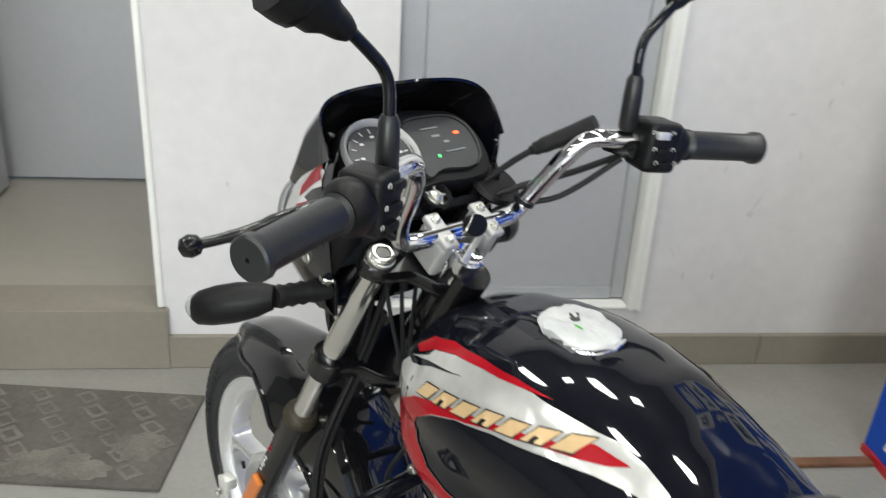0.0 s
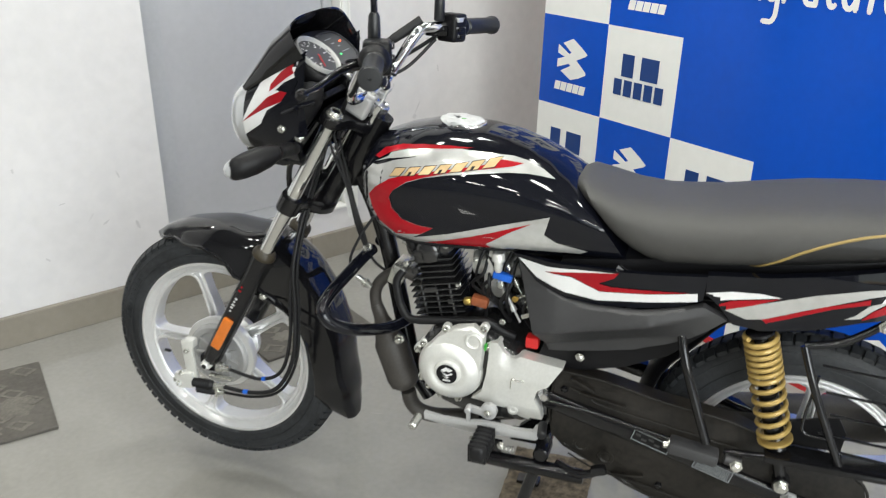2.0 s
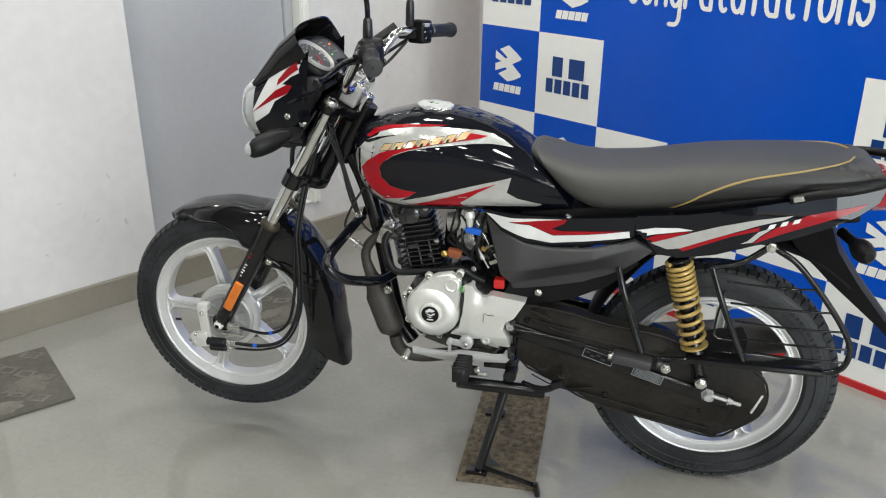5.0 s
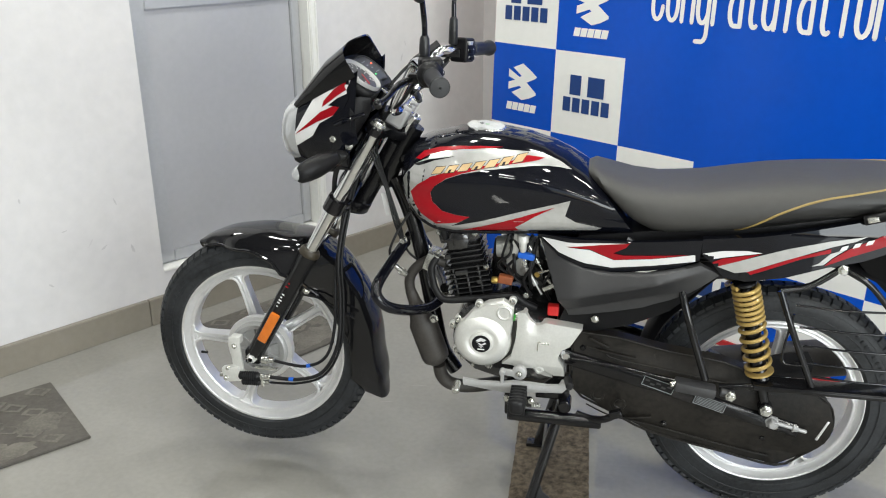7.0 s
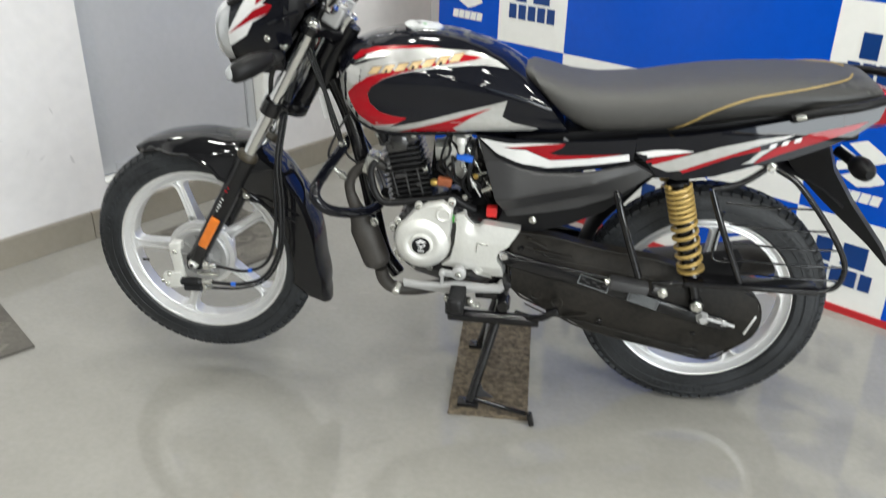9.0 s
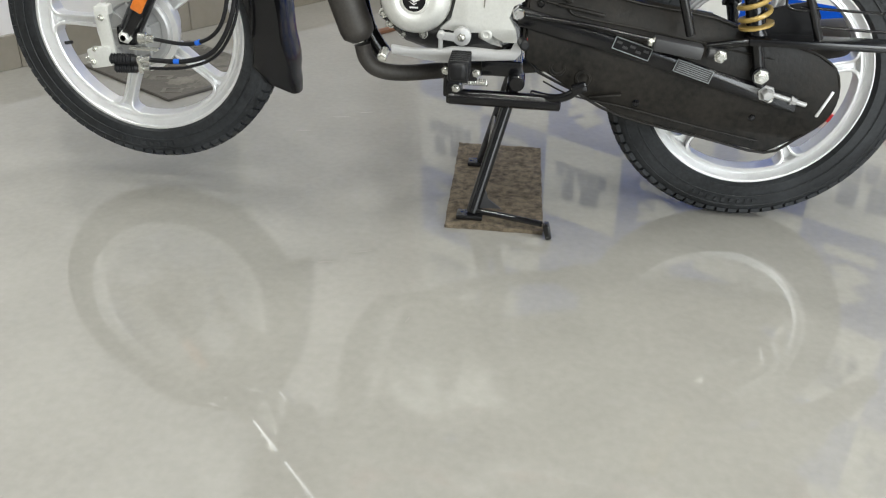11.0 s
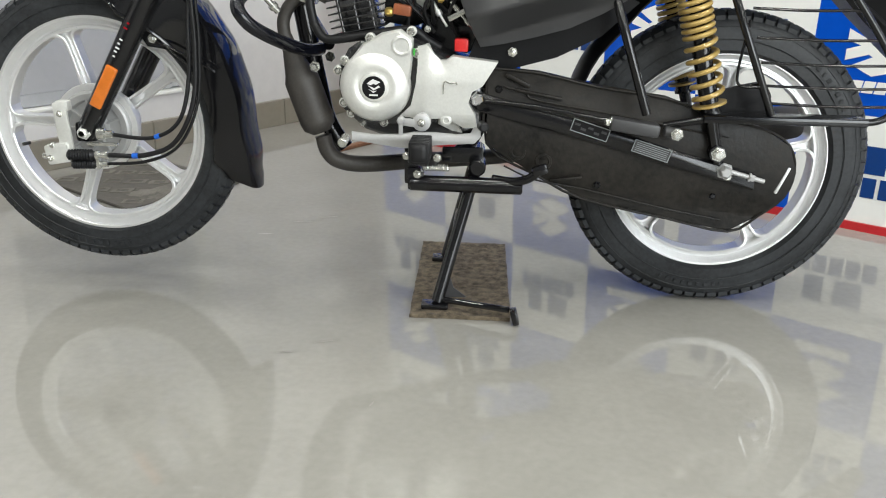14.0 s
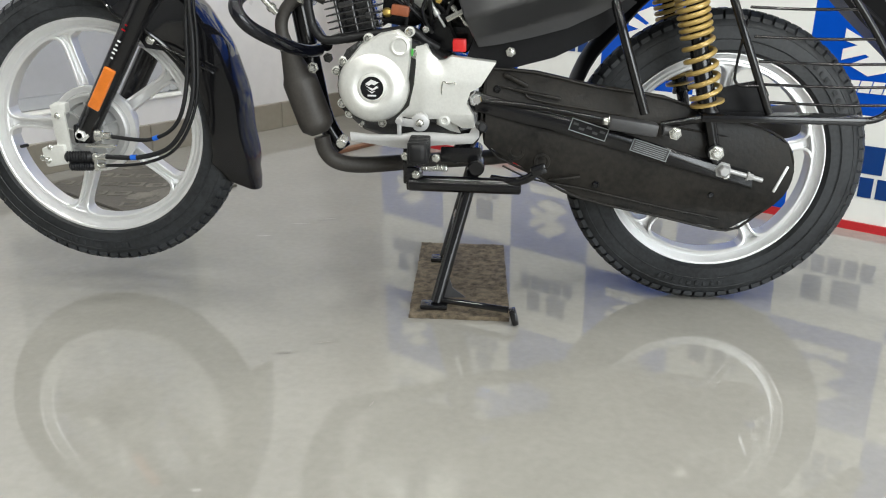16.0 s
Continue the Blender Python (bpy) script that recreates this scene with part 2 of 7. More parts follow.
def block(bm, centre, size, rot=None, bev=0.004, seg=2):
    """A box with rounded edges; rot is a 3x3 or 4x4 matrix."""
    m = Matrix.Translation(centre) @ (rot.to_4x4() if rot else Matrix.Identity(4)) @ Matrix.Diagonal((*size, 1))
    g = bmesh.ops.create_cube(bm, size=1.0, matrix=m)
    if bev:
        edges = list({e for v in g["verts"] for e in v.link_edges})
        bmesh.ops.bevel(bm, geom=edges, offset=min(bev, min(size) * 0.45), segments=seg, affect="EDGES", profile=0.6)
    return bm


def bolt(bm, p, axis, r=0.007, h=0.006):
    turned(bm, p, axis, [(0, r * 1.35), (h * 0.3, r * 1.35), (h * 0.3, r), (h, r), (h * 1.25, r * 0.7)], 6)
    return bm


def flat_poly(poly, step):
    """A flat mesh of an outline in x and z, cut into a grid."""
    bm = bm_new()
    vs = [bm.verts.new((p[0], 0, p[1])) for p in poly]
    for tri in tessellate_polygon([[Vector((p[0], p[1], 0)) for p in poly]]):
        bm.faces.new([vs[i] for i in tri])
    xs, zs = [p[0] for p in poly], [p[1] for p in poly]
    for lo, hi, no, k in ((min(xs), max(xs), (1, 0, 0), 0), (min(zs), max(zs), (0, 0, 1), 2)):
        for i in range(1, int((hi - lo) / step) + 1):
            co = [0, 0, 0]
            co[k] = lo + i * step
            bmesh.ops.bisect_plane(bm, geom=bm.verts[:] + bm.edges[:] + bm.faces[:], plane_co=co, plane_no=no, dist=1e-6)
    return bm


def shell_plate(poly, yfun, thick, side, step=0.02):
    """A bowed plate: the outline in side view, yfun(x, z) its distance from the middle plane."""
    bm = flat_poly(poly, step)
    for v in bm.verts:
        v.co.y = side * yfun(v.co.x, v.co.z)
    g = bmesh.ops.extrude_face_region(bm, geom=bm.faces[:])
    for v in (e for e in g["geom"] if isinstance(e, bmesh.types.BMVert)):
        v.co.y -= side * thick
    return bm


def lerp_table(tab, x):
    if x <= tab[0][0]:
        return tab[0][1]
    for (a, p), (b, q) in zip(tab, tab[1:]):
        if x <= b:
            t = (x - a) / (b - a)
            t = t * t * (3 - 2 * t)
            return p + (q - p) * t
    return tab[-1][1]


def on_surface(poly, bvhs, side, off, step=0.012):
    """An outline in side view laid on a body, off metres above it."""
    bm = flat_poly(poly, step)
    dead = []
    for v in bm.verts:
        best = None
        for tree in bvhs:
            hit = tree.ray_cast(Vector((v.co.x, side * 0.8, v.co.z)), Vector((0, -side, 0)))
            if hit[0] is not None and hit[0].y * side > -0.02 and (best is None or hit[0].y * side > best[0].y * side):
                best = hit
        if best is None:
            dead.append(v)
        else:
            nrm = best[1] if best[1].y * side > 0 else -best[1]
            v.co = best[0] + nrm * off
    bmesh.ops.delete(bm, geom=dead, context="VERTS")
    return bm


def tree_of(ob):
    me = ob.data
    return BVHTree.FromPolygons([v.co.copy() for v in me.vertices], [tuple(p.vertices) for p in me.polygons])

# ---------- room ----------


def rbox(bm, a0, a1, b0, b1, z0, z1, bev=0.0):
    m = ROOM @ Matrix.Translation(((a0 + a1) / 2, (b0 + b1) / 2, (z0 + z1) / 2)) @ Matrix.Diagonal((a1 - a0, b1 - b0, z1 - z0, 1))
    g = bmesh.ops.create_cube(bm, size=1.0, matrix=m)
    if bev:
        bmesh.ops.bevel(bm, geom=list({e for v in g["verts"] for e in v.link_edges}), offset=bev, segments=2, affect="EDGES")
    return bm


def setting(name, bm, mat, label, category, smooth=False):
    return tagged(part(name, bm, mat, None, label, smooth), label, category, "", "structure")


THK = 0.13
STEP = 0.186
OPEN1 = (-1.90, -1.123)     # doorway with the open leaf
OPEN2 = (-0.490, 0.238)    # closed grey door
HEAD = STEP + 2.08

bm = rbox(bm_new(), BACK_A - 0.1, SIDE_A + 0.1, WALL_B, FRONT_B + 0.1, -0.12, 0.0)
floor = setting("floor", bm, FLOOR, "polished beige-grey vitrified tile floor with soft reflections", "floor")

bm = bm_new()
W0, W1 = WALL_B - THK, WALL_B
rbox(bm, BACK_A - 0.1, OPEN1[0], W0, W1, 0, CEIL)
rbox(bm, OPEN1[1], OPEN2[0], W0, W1, 0, CEIL)
rbox(bm, OPEN2[1], SIDE_A, W0, W1, 0, CEIL)
rbox(bm, OPEN1[0], OPEN1[1], W0, W1, HEAD, CEIL)
rbox(bm, OPEN2[0], OPEN2[1], W0, W1, HEAD, CEIL)
rbox(bm, OPEN2[0], OPEN2[1], W0, W1, 0, STEP)
wall_doors = setting("wall_north", bm, PAINT, "off-white painted plaster wall with faint scuffs", "wall")
setting("wall_east", rbox(bm_new(), SIDE_A, SIDE_A + 0.12, W0, FRONT_B, 0, CEIL), PAINT, "off-white painted plaster side wall", "wall")
# end wall, front wall and ceiling are unseen, added dark to darken reflections
setting("wall_west", rbox(bm_new(), BACK_A - 0.12, BACK_A, WALL_B, FRONT_B, 0, CEIL), GREYW, "unseen end wall, dark grey to keep reflections dark", "wall")
bm = bm_new()
rbox(bm, BACK_A - 0.1, -4.7, FRONT_B, FRONT_B + 0.15, 0, CEIL)
rbox(bm, 0.7, SIDE_A + 0.1, FRONT_B, FRONT_B + 0.15, 0, CEIL)
rbox(bm, -4.7, 0.7, FRONT_B, FRONT_B + 0.15, 2.6, CEIL)
rbox(bm, -4.7, 0.7, FRONT_B, FRONT_B + 0.15, 0, 0.25)
setting("wall_south", bm, GREYW, "unseen front wall with a wide window opening, dark grey to keep reflections dark", "wall")
setting("ceiling", rbox(bm_new(), BACK_A - 0.1, SIDE_A + 0.1, W0 - 1.2, FRONT_B + 0.1, CEIL, CEIL + 0.1), CEILP, "unseen plain ceiling, dark grey to keep reflections dark", "ceiling")
win = thing("window_1", rm(-2.0, FRONT_B + 0.07, 0.25), "wide shop window with slim aluminium frame", "window", "", "structure")
for a in (-4.67, -2.9, -1.1, 0.67):
    part("mullion", rbox(bm_new(), a - 0.03, a + 0.03, FRONT_B + 0.04, FRONT_B + 0.1, 0.25, 2.6), DOORF, win, smooth=False)
for z in (0.28, 2.57):
    part("window_frame", rbox(bm_new(), -4.64, 0.64, FRONT_B + 0.05, FRONT_B + 0.09, z - 0.03, z + 0.03), DOORF, win, smooth=False)

# ceiling lights
SPIN = Matrix.Rotation(math.atan2(BX.y, BX.x), 4, "Z")
light0 = None
for b in (-1.25, -0.15, 0.95, 2.05, 3.15, 4.1):
    # row nearest the wall is packed closer, added to brighten the corner by the board
    for a in (-1.5, -0.75, -0.15, 0.4) if b < -1 else (-4.3, -3.1, -1.9, -0.7, 0.5):
        if light0 is None:
            light0 = thing("ceiling_light", rm(a, b, CEIL), "unseen small square recessed ceiling light panel, lit", "ceiling light", "ceiling lights")
            fb = bm_new()
            for d in (-1, 1):
                block(fb, Vector((0, d * 0.108, -0.008)), (0.232, 0.016, 0.016), None, 0.003)
                block(fb, Vector((d * 0.108, 0, -0.008)), (0.016, 0.199, 0.016), None, 0.003)
            fr = part("frame", fb, FRAMEW, None)
            qb = bm_new()
            qb.faces.new([qb.verts.new((x * 0.099, y * 0.099, -0.006)) for x, y in ((-1, -1), (-1, 1), (1, 1), (1, -1))])
            df = part("diffuser", qb, PANEL, None, "", False)
            for o in (fr, df):
                o.parent = light0
            light0.matrix_basis = Matrix.Translation(rm(a, b, CEIL)) @ SPIN
        else:
            copy_thing(light0, Matrix.Translation(rm(a, b, CEIL)) @ SPIN)
# unseen panel added only to brighten the back room
added_back_light = copy_thing(light0, Matrix.Translation(rm(-1.53, WALL_B - 0.65, CEIL)) @ SPIN)

# skirting tiles
skirt = thing("baseboard", rm(0, WALL_B + 0.02, 0), "beige ceramic skirting tiles along the wall", "skirting", "", "structure")
SK = 0.099
for a0, a1 in ((BACK_A, -4.4), (-4.4, -3.8), (-3.8, -3.2), (-3.2, -2.6), (-2.6, -1.90), (-1.17, -0.57), (-0.57, 0.03), (0.03, 0.63), (0.63, SIDE_A)):
    part("tile", rbox(bm_new(), a0 + 0.001, a1 - 0.001, WALL_B, WALL_B + 0.022, 0.0, SK, 0.002), SKIRT, skirt)

# raised threshold of the doorway and the floor behind it
bm = rbox(bm_new(), OPEN1[0], OPEN1[1] + 0.012, W0 - 0.004, WALL_B + 0.026, 0, STEP, 0.003)
setting("step", bm, SKIRT, "beige tiled step up into the doorway", "step")
setting("floor_back_room", rbox(bm_new(), -3.2, -0.7, W0 - 0.93, W0 - 0.006, 0.0, STEP - 0.003), STEPT, "beige tiled floor of the back room", "floor")
bm = bm_new()
rbox(bm, -3.2, -2.06, W0 - 1.03, W0 - 0.91, 0, CEIL)
rbox(bm, -1.23, -0.7, W0 - 1.03, W0 - 0.91, 0, CEIL)
rbox(bm, -2.06, -1.23, W0 - 1.03, W0 - 0.91, 2.25, CEIL)
rbox(bm, -3.32, -3.2, W0 - 1.03, W0, 0, CEIL)
rbox(bm, -0.7, -0.58, W0 - 1.03, W0, 0, CEIL)
setting("wall_back_room", bm, PAINT, "painted walls of the small back room", "wall")
bdoor = thing("door_3", rm(-1.63, W0 - 0.89, STEP), "plain grey flush door closed in the back room", "door", "", "structure")
part("leaf", rbox(bm_new(), -2.05, -1.24, W0 - 0.945, W0 - 0.90, STEP + 0.006, 2.24, 0.003), DOORG, bdoor)
part("handle", rod(bm_new(), rm(-1.43, W0 - 0.90, 1.12), rm(-1.43, W0 - 0.86, 1.12), 0.014, 12, 0.003), ZINC, bdoor)

# open leaf of the doorway
leaf = thing("door_1", rm(-1.87, W0, STEP), "grey sheet door standing open into the back room", "door", "", "structure")
part("leaf", rbox(bm_new(), -1.885, -1.855, W0 - 0.80, W0 - 0.01, STEP + 0.008, HEAD - 0.02, 0.003), DOORG, leaf)
for b0, b1 in ((W0 - 0.80, W0 - 0.74), (W0 - 0.07, W0 - 0.01)):
    part("stile", rbox(bm_new(), -1.854, -1.846, b0, b1, STEP + 0.01, HEAD - 0.02, 0.002), DOORF, leaf)
part("rail", rbox(bm_new(), -1.854, -1.846, W0 - 0.738, W0 - 0.072, STEP + 0.01, STEP + 0.09, 0.002), DOORF, leaf)
bm = bm_new()
rbox(bm, OPEN1[1] - 0.014, OPEN1[1] + 0.002, W0, WALL_B + 0.012, STEP + 0.002, HEAD, 0.003)
rbox(bm, OPEN1[0] - 0.002, OPEN1[0] + 0.026, W0, WALL_B + 0.012, STEP + 0.002, HEAD, 0.003)
rbox(bm, OPEN1[0] + 0.028, OPEN1[1] - 0.028, W0, WALL_B + 0.012, HEAD - 0.03, HEAD + 0.002, 0.003)
setting("trim_doorway", bm, FRAMEW, "white painted frame round the doorway", "door frame", True)

# closed grey door
door = thing("door_2", rm(-0.2, WALL_B, STEP), "light grey sheet door with panel frame, closed", "door", "", "structure")
RB = WALL_B - 0.045
part("leaf", rbox(bm_new(), OPEN2[0] + 0.07, OPEN2[1] - 0.074, RB - 0.03, RB - 0.006, STEP + 0.045, HEAD - 0.06, 0.002), DOORG, door)
part("stile", rbox(bm_new(), OPEN2[0] + 0.002, OPEN2[0] + 0.07, RB - 0.03, RB + 0.004, STEP + 0.01, HEAD - 0.02, 0.003), DOORF, door)
part("stile", rbox(bm_new(), OPEN2[1] - 0.074, OPEN2[1] - 0.035, RB - 0.03, RB + 0.004, STEP + 0.01, HEAD - 0.02, 0.003), DOORF, door)
part("rail", rbox(bm_new(), OPEN2[0] + 0.071, OPEN2[1] - 0.075, RB - 0.03, RB + 0.004, STEP + 0.006, STEP + 0.046, 0.003), DOORF, door)
part("rail", rbox(bm_new(), OPEN2[0] + 0.071, OPEN2[1] - 0.075, RB - 0.03, RB + 0.004, STEP + 0.899, STEP + 0.955, 0.003), DOORF, door)
part("rail", rbox(bm_new(), OPEN2[0] + 0.071, OPEN2[1] - 0.075, RB - 0.03, RB + 0.004, HEAD - 0.07, HEAD - 0.02, 0.003), DOORF, door)
part("latch", rbox(bm_new(), OPEN2[1] - 0.135, OPEN2[1] - 0.06, RB + 0.005, RB + 0.02, STEP + 0.93, STEP + 0.945, 0.003), ZINC, door)
bm = bm_new()
rbox(bm, OPEN2[1] - 0.033, OPEN2[1] + 0.004, W0, WALL_B + 0.014, STEP - 0.004, HEAD + 0.02, 0.004)
rbox(bm, OPEN2[1] - 0.030, OPEN2[1] - 0.019, WALL_B + 0.014, WALL_B + 0.022, STEP - 0.004, HEAD + 0.02, 0.003)
rbox(bm, OPEN2[1] - 0.006, OPEN2[1] + 0.003, WALL_B + 0.0145, WALL_B + 0.020, STEP - 0.004, HEAD + 0.02, 0.002)
rbox(bm, OPEN2[0], OPEN2[1] - 0.035, W0, WALL_B + 0.006, STEP - 0.004, STEP + 0.004, 0.002)
setting("trim_door", bm, FRAMEW, "white moulded frame post beside the grey door", "door frame", True)

# scuffs on the walls
rng = random.Random(4)


def scuff(a, z, w, h, tilt=0.0):
    bm = bm_new()
    n = 12
    ring = []
    for k in range(n):
        t = 2 * math.pi * k / n
        q = 0.6 + 0.4 * rng.random()
        da, dz = w * q * math.cos(t), h * q * math.sin(t)
        ring.append(bm.verts.new(rm(a + da * math.cos(tilt) - dz * math.sin(tilt), WALL_B + 0.0012, z + da * math.sin(tilt) + dz * math.cos(tilt))))
    bm.faces.new(ring)
    part("scuff", bm, SMUDGE, wall_doors, "", False)


for a, z, w, h, tl in ((0.62, 0.815, 0.005, 0.022, -0.3), (0.64, 0.87, 0.003, 0.012, 0.2), (0.47, 0.52, 0.004, 0.03, -0.5), (0.455, 0.485, 0.012, 0.012, 0), (0.29, 0.29, 0.005, 0.02, 0), (0.25, 0.36, 0.002, 0.03, 0.5),
                       (-0.66, 0.30, 0.006, 0.02, 0.2), (-0.76, 0.33, 0.018, 0.004, 0.5), (-0.80, 0.36, 0.02, 0.004, 0.9), (-0.95, 0.25, 0.012, 0.004, -0.7), (-1.0, 0.55, 0.004, 0.012, 0), (0.38, 0.29, 0.004, 0.015, 0), (0.52, 0.78, 0.010, 0.004, 0.6), (0.57, 0.66, 0.004, 0.018, 0.2), (0.36, 0.62, 0.003, 0.02, -0.3), (-0.70, 0.48, 0.003, 0.016, 0.3), (-0.88, 0.42, 0.012, 0.003, 0.2)):
    scuff(a + 0.068, z, w, h, tl)

# small scuffs on the floor
for k, (x, y, ln, an, wd) in enumerate(((-0.803, -0.35, 0.018, 12, 0.0016), (-0.74, -0.30, 0.024, 20, 0.0012), (-1.013, 0.297, 0.022, 8, 0.002), (-0.878, 0.454, 0.025, 16, 0.002), (-0.94, 0.408, 0.03, 10, 0.002), (-1.75, -0.55, 0.012, 40, 0.003), (-0.62, -0.52, 0.010, 70, 0.002))):
    d, n_ = Vector((math.cos(radians(an)), math.sin(radians(an)), 0)), Vector((-math.sin(radians(an)), math.cos(radians(an)), 0))
    bm = bm_new()
    bm.faces.new([bm.verts.new(Vector((x, y, 0.0012)) + d * (ln * u) + n_ * (wd * v)) for u, v in ((-1, 0), (-0.5, -0.8), (0.2, -1), (1, 0.3), (0.4, 1), (-0.4, 0.7))])
    part("scuff", bm, SMUDGEF, floor, "", False)

# ---------- doormats ----------


def doormat(a0, a1, b0, b1, label, seed, turn=0.0):
    r = random.Random(seed)
    m = thing("doormat", rm((a0 + a1) / 2, (b0 + b1) / 2, 0), label, "doormat", "doormats by the wall")
    part("mat", rbox(bm_new(), a0, a1, b0, b1, 0.0005, 0.008, 0.002), MATR, m)
    n = 0
    rows = int((b1 - b0 - 0.03) / 0.058)
    cols = int((a1 - a0) / 0.125) + 1
    dia = ((-1.0, -0.25), (-0.15, -1.0), (1.0, 0.25), (0.15, 1.0))
    for j in range(rows):
        for i in range(cols):
            ca = a0 + 0.05 + i * 0.125 + 0.042 * (j % 3)
            cb = b0 + 0.042 + j * 0.058
            if ca > a1 - 0.035 or cb > b1 - 0.03:
                continue
            bm = bm_new()
            q0, q1 = 0.031 * r.uniform(0.95, 1.12), 0.021 * r.uniform(0.8, 1.05)
            jit = lambda: r.uniform(0.88, 1.12)
            out, inn = [], []
            for k in range(4):
                (xa, ya), (xb, yb) = dia[k], dia[(k + 1) % 4]
                for f in (0.0, 0.5):
                    x, y = xa + (xb - xa) * f, ya + (yb - ya) * f
                    out.append(bm.verts.new(rm(ca + q0 * 1.15 * x * jit(), cb + q0 * y * jit(), 0.0095)))
                    inn.append(bm.verts.new(rm(ca + q1 * 1.15 * x * jit(), cb + q1 * y * jit(), 0.0095)))
            for k in range(8):
                bm.faces.new((out[k], out[(k + 1) % 8], inn[(k + 1) % 8], inn[k]))
            g = bmesh.ops.extrude_face_region(bm, geom=bm.faces[:])
            for v in (e for e in g["geom"] if isinstance(e, bmesh.types.BMVert)):
                v.co.z -= 0.0025
            part("stud", bm, MATL, m, "", False)
    # worn pale patches where feet step
    for k, (fa, fb_, wa, wb) in enumerate(((0.86, 0.60, 0.075, 0.07), (0.60, 0.80, 0.11, 0.06), (0.70, 0.86, 0.10, 0.045), (0.30, 0.76, 0.05, 0.04), (0.45, 0.90, 0.10, 0.03))):
        ca, cb = a0 + (a1 - a0) * fa, b0 + (b1 - b0) * fb_
        bm = bm_new()
        mid = bm.verts.new(rm(ca, cb, 0.0099 + 0.0002 * k))
        rim = []
        for t in range(26):
            q = r.uniform(0.62, 1.0)
            an = 2 * math.pi * t / 26
            pa = min(max(ca + wa * q * math.cos(an), a0 + 0.006), a1 - 0.006)
            pb = min(max(cb + wb * q * math.sin(an), b0 + 0.006), b1 - 0.006)
            rim.append(bm.verts.new(rm(pa, pb, 0.0085)))
        for t in range(26):
            bm.faces.new((mid, rim[t], rim[(t + 1) % 26]))
        part("worn_patch", bm, MATL, m, "pale worn patch", False)
    about = Matrix.Translation(rm(a1, b0)) @ Matrix.Rotation(radians(turn), 4, "Z") @ Matrix.Translation(-rm(a1, b0))
    for ob in m.children:
        ob.data.transform(about)
    return m


doormat(-1.72, -0.9955, -1.8406, -1.450, "dark grey rubber doormat with a worn diamond pattern", 1, -6.8)
doormat(-0.443, -0.063, -1.87, -1.425, "dark grey patterned rubber doormat before the grey door", 2)

# mat under the stand
bm = bm_new()
nx, ny = 22, 40
mat_r = random.Random(9)
grid = [[bm.verts.new((-0.602 + 0.2 * i / nx + mat_r.uniform(-0.0012, 0.0012) + (j / ny - 0.5) * -0.012, -0.174 + 0.44 * j / ny + mat_r.uniform(-0.0012, 0.0012), 0.0075 + mat_r.uniform(0, 0.0016))) for j in range(ny + 1)] for i in range(nx + 1)]
for i in range(nx):
    for j in range(ny):
        bm.faces.new((grid[i][j], grid[i + 1][j], grid[i + 1][j + 1], grid[i][j + 1]))
g = bmesh.ops.extrude_face_region(bm, geom=bm.faces[:])
for v in (e for e in g["geom"] if isinstance(e, bmesh.types.BMVert)):
    v.co.z = 0.0005
tagged(part("floor_mat", bm, COIR, None, "", True, 60), "worn brown coir mat under the motorcycle stand", "mat")

tagged(part("wooden_batten", rbox(bm_new(), 0.41, 0.728, -1.525, -1.492, 0.0005, 0.011, 0.002), WOOD, None), "thin reddish-brown wooden batten lying by the display board", "batten")

# ---------- display board ----------
SQ, CELL = 0.3047, 0.3055
COLS, ROWS_N = 7, 7
TALL = CELL * ROWS_N * 0.975


def bpt(d, b, z):
    """A place on the board: d behind its face, b along it, z up; it leans back a little."""
    return rm(0.738 + d - 0.0161 * b + 0.0394 * z, -1.566 + b, z)


def bbox(bm, d0, d1, b0, b1, z0, z1):
    lo = [bm.verts.new(bpt(d, b, z0)) for d, b in ((d0, b0), (d1, b0), (d1, b1), (d0, b1))]
    hi = [bm.verts.new(bpt(d, b, z1)) for d, b in ((d0, b0), (d1, b0), (d1, b1), (d0, b1))]
    skin(bm, [lo, hi])
    return bm


board = thing("display_board", bpt(0, SQ * COLS / 2, 0), "blue and white chequered display board with greeting lettering", "display board")
part("backing", bbox(bm_new(), 0.004, 0.035, -0.004, SQ * COLS + 0.004, 0.0, TALL), REDB, board, "red-edged board backing", False)


def on_board(bm, pts, lift=0.0016):
    bm.faces.new([bm.verts.new(bpt(-lift, b, z)) for b, z in pts])
    return bm


def board_z(row):
    return max(0.0, row * CELL - 0.0059)


def emblem(cb, cz, parent):
    outline = ((0, 1), (0.55, 0.68), (1, 0.37), (0.86, 0.25), (0.3, 0), (0.97, -0.5), (0.97, -0.62), (0.5, -0.85), (0, -1), (-0.72, -0.65), (-0.06, -0.32), (-0.2, -0.24), (-0.97, -0.5), (-0.97, -0.1), (-0.5, 0.06), (-0.97, 0.2), (-0.97, 0.63), (-0.2, 0.24), (-0.06, 0.32), (-0.66, 0.72))
    part("emblem", on_board(bm_new(), [(cb + x * 0.072, cz + y * 0.070) for x, y in outline]), WHITEB, parent, "plain white emblem shape", False)


def bars(cb, cz, widths, height, gap, mat, parent, name, slant=0.0):
    b = cb - (sum(widths) + gap * (len(widths) - 1)) / 2
    for w in widths:
        part(name, on_board(bm_new(), [(b, cz), (b + w, cz), (b + w + slant, cz + height), (b + slant, cz + height)]), mat, parent, "", False)
        b += w + gap


